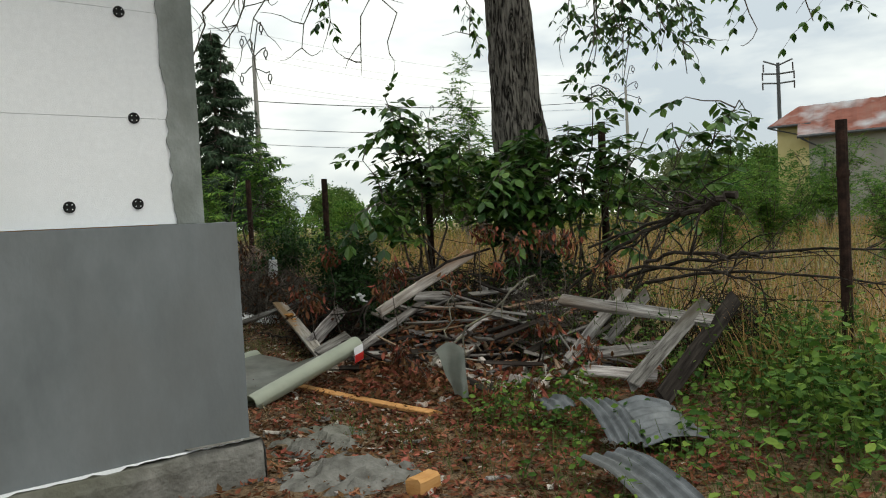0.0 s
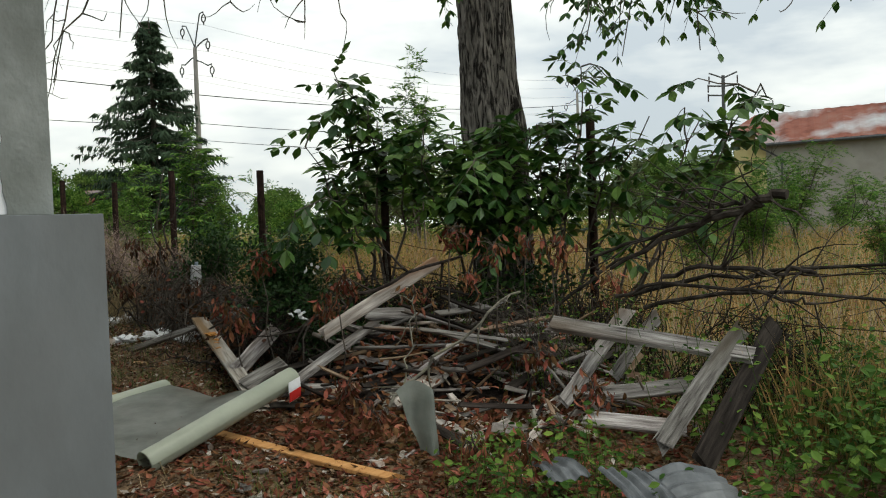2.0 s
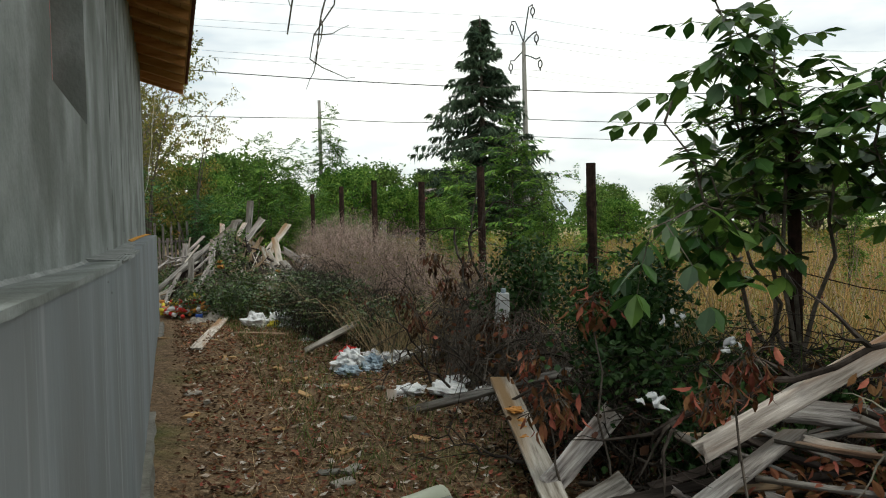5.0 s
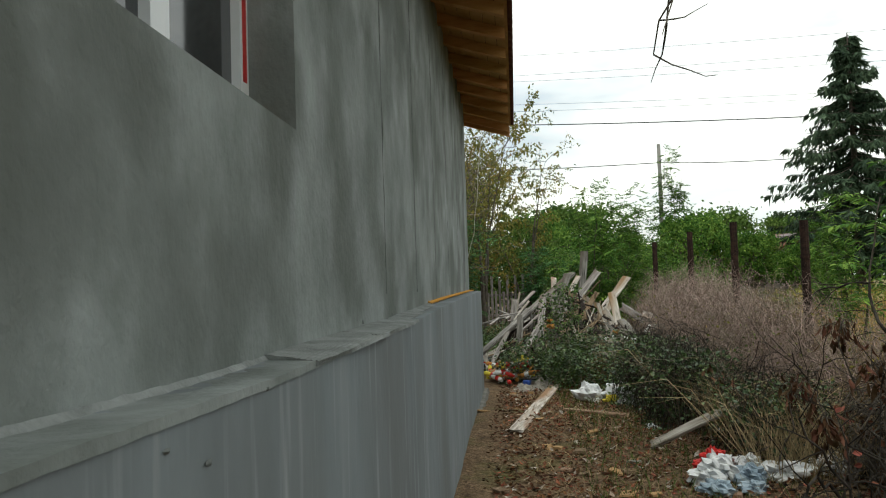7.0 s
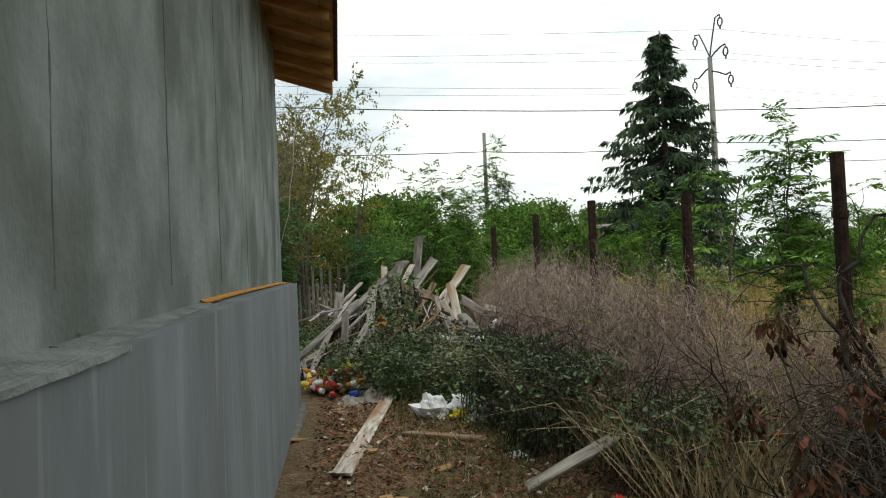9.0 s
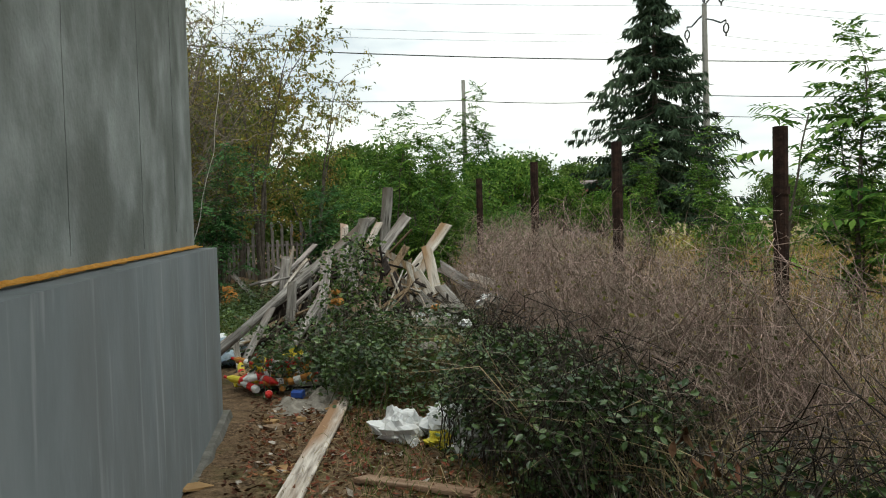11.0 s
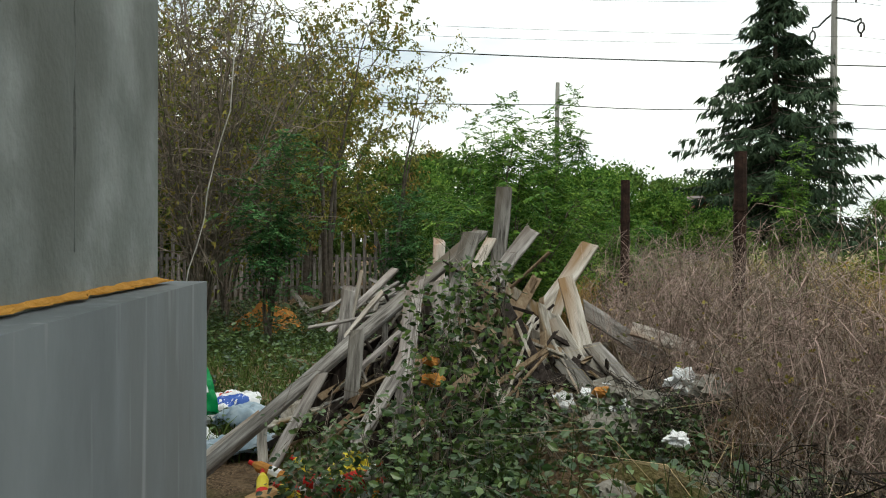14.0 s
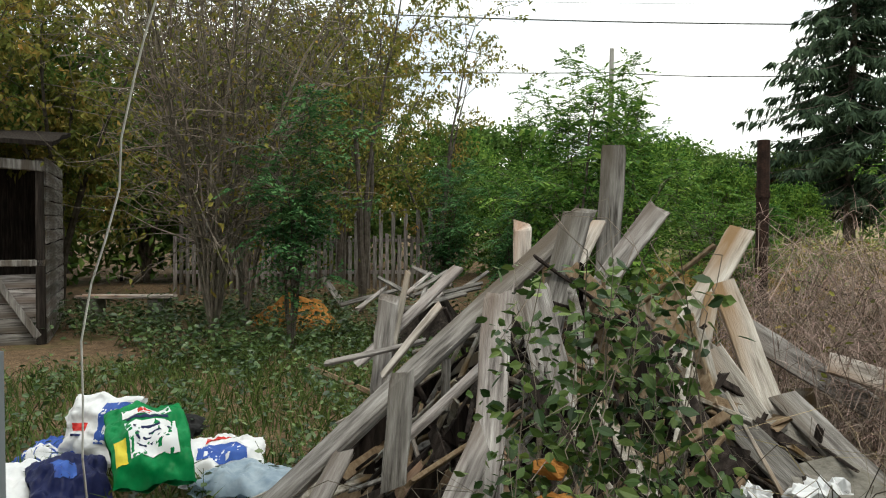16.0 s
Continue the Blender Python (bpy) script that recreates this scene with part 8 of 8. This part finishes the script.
G, W_, R_, B_, Y_, K_ = M_GREENBAG, M_WHITE, M_RED, M_BLUE, M_YELLOW, M_NAVY
sack(-11.75, 16.75, 0.32, 1.15, 0.65, 0.42, 0.6, 0.18, G, ((0.22, 0.82, 0.2, 0.62, W_, "white_panel"), (0.2, 0.8, 0.72, 0.84, W_, "title_strip"), (0.35, 0.6, 0.74, 0.82, R_, "red_mark"), (0.04, 0.18, 0.15, 0.4, Y_, "yellow_mark"), (0.3, 0.7, 0.52, 0.55, K_, "text_bar"), (0.3, 0.75, 0.45, 0.475, K_, "text_bar"), (0.3, 0.62, 0.39, 0.415, K_, "text_bar"), (0.3, 0.7, 0.33, 0.35, K_, "text_bar"), (0.25, 0.75, 0.66, 0.7, K_, "text_bar")), "green and white printed building-adhesive sack, crumpled and empty")
sack(-12.6, 16.95, 0.2, 0.45, 1.15, 0.5, 0.5, 0.14, W_, ((0.55, 0.95, 0.35, 0.9, B_, "blue_panel"), (0.1, 0.45, 0.05, 0.18, R_, "red_strip"), (0.15, 0.4, 0.5, 0.6, R_, "red_mark"), (0.15, 0.38, 0.43, 0.46, K_, "text_bar"), (0.62, 0.7, 0.45, 0.8, W_, "white_letter"), (0.75, 0.82, 0.45, 0.8, W_, "white_letter")), "white printed sack with a blue panel standing open")
sack(-12.15, 16.5, 0.08, 1.2, 0.35, 0.4, 0.5, 0.16, K_, ((0.3, 0.6, 0.3, 0.7, B_, "printed_panel"),), "navy blue plastic sack crumpled on the heap")
sack(-12.45, 16.35, 0.03, 0.2, 0.1, 0.5, 0.6, 0.12, W_, (), "white empty sack flattened on the ground")
sack(-11.4, 17.2, 0.1, 0.3, 0.2, 0.55, 0.5, 0.14, M_LIGHTBLUE, (), "pale blue translucent plastic sack on the heap")
sack(-11.9, 17.35, 0.1, 0.9, 0.35, 0.5, 0.5, 0.12, W_, ((0.2, 0.8, 0.2, 0.5, B_, "blue_panel"), (0.3, 0.6, 0.6, 0.8, R_, "red_mark")), "white and blue printed sack crumpled on the heap")
sack(-12.5, 17.3, 0.12, 0.4, 0.6, 0.55, 0.35, 0.14, M_BLACK, ((0.1, 0.5, 0.3, 0.8, G, "green_panel"), (0.55, 0.9, 0.4, 0.6, Y_, "yellow_mark")), "black and green printed sack lying on its side")
sack(-11.45, 16.45, 0.02, 2.0, 0.15, 0.5, 0.45, 0.12, W_, ((0.5, 0.8, 0.3, 0.6, R_, "red_mark"),), "white torn sack with a red print on the ground")
sack(-12.9, 16.75, 0.02, 0.1, 0.2, 0.5, 0.4, 0.12, B_, ((0.2, 0.8, 0.3, 0.6, W_, "white_panel"),), "blue and white printed sack flattened on the ground")
sack(-11.0, 16.7, 0.05, 0.9, 0.2, 0.6, 0.5, 0.12, M_LIGHTBLUE, (), "pale translucent plastic sheet crumpled on the heap")
sack(-11.1, 16.2, 0.02, 1.6, 0.15, 0.45, 0.4, 0.1, G, ((0.3, 0.7, 0.3, 0.7, W_, "white_panel"),), "green printed sack half hidden under leaves")
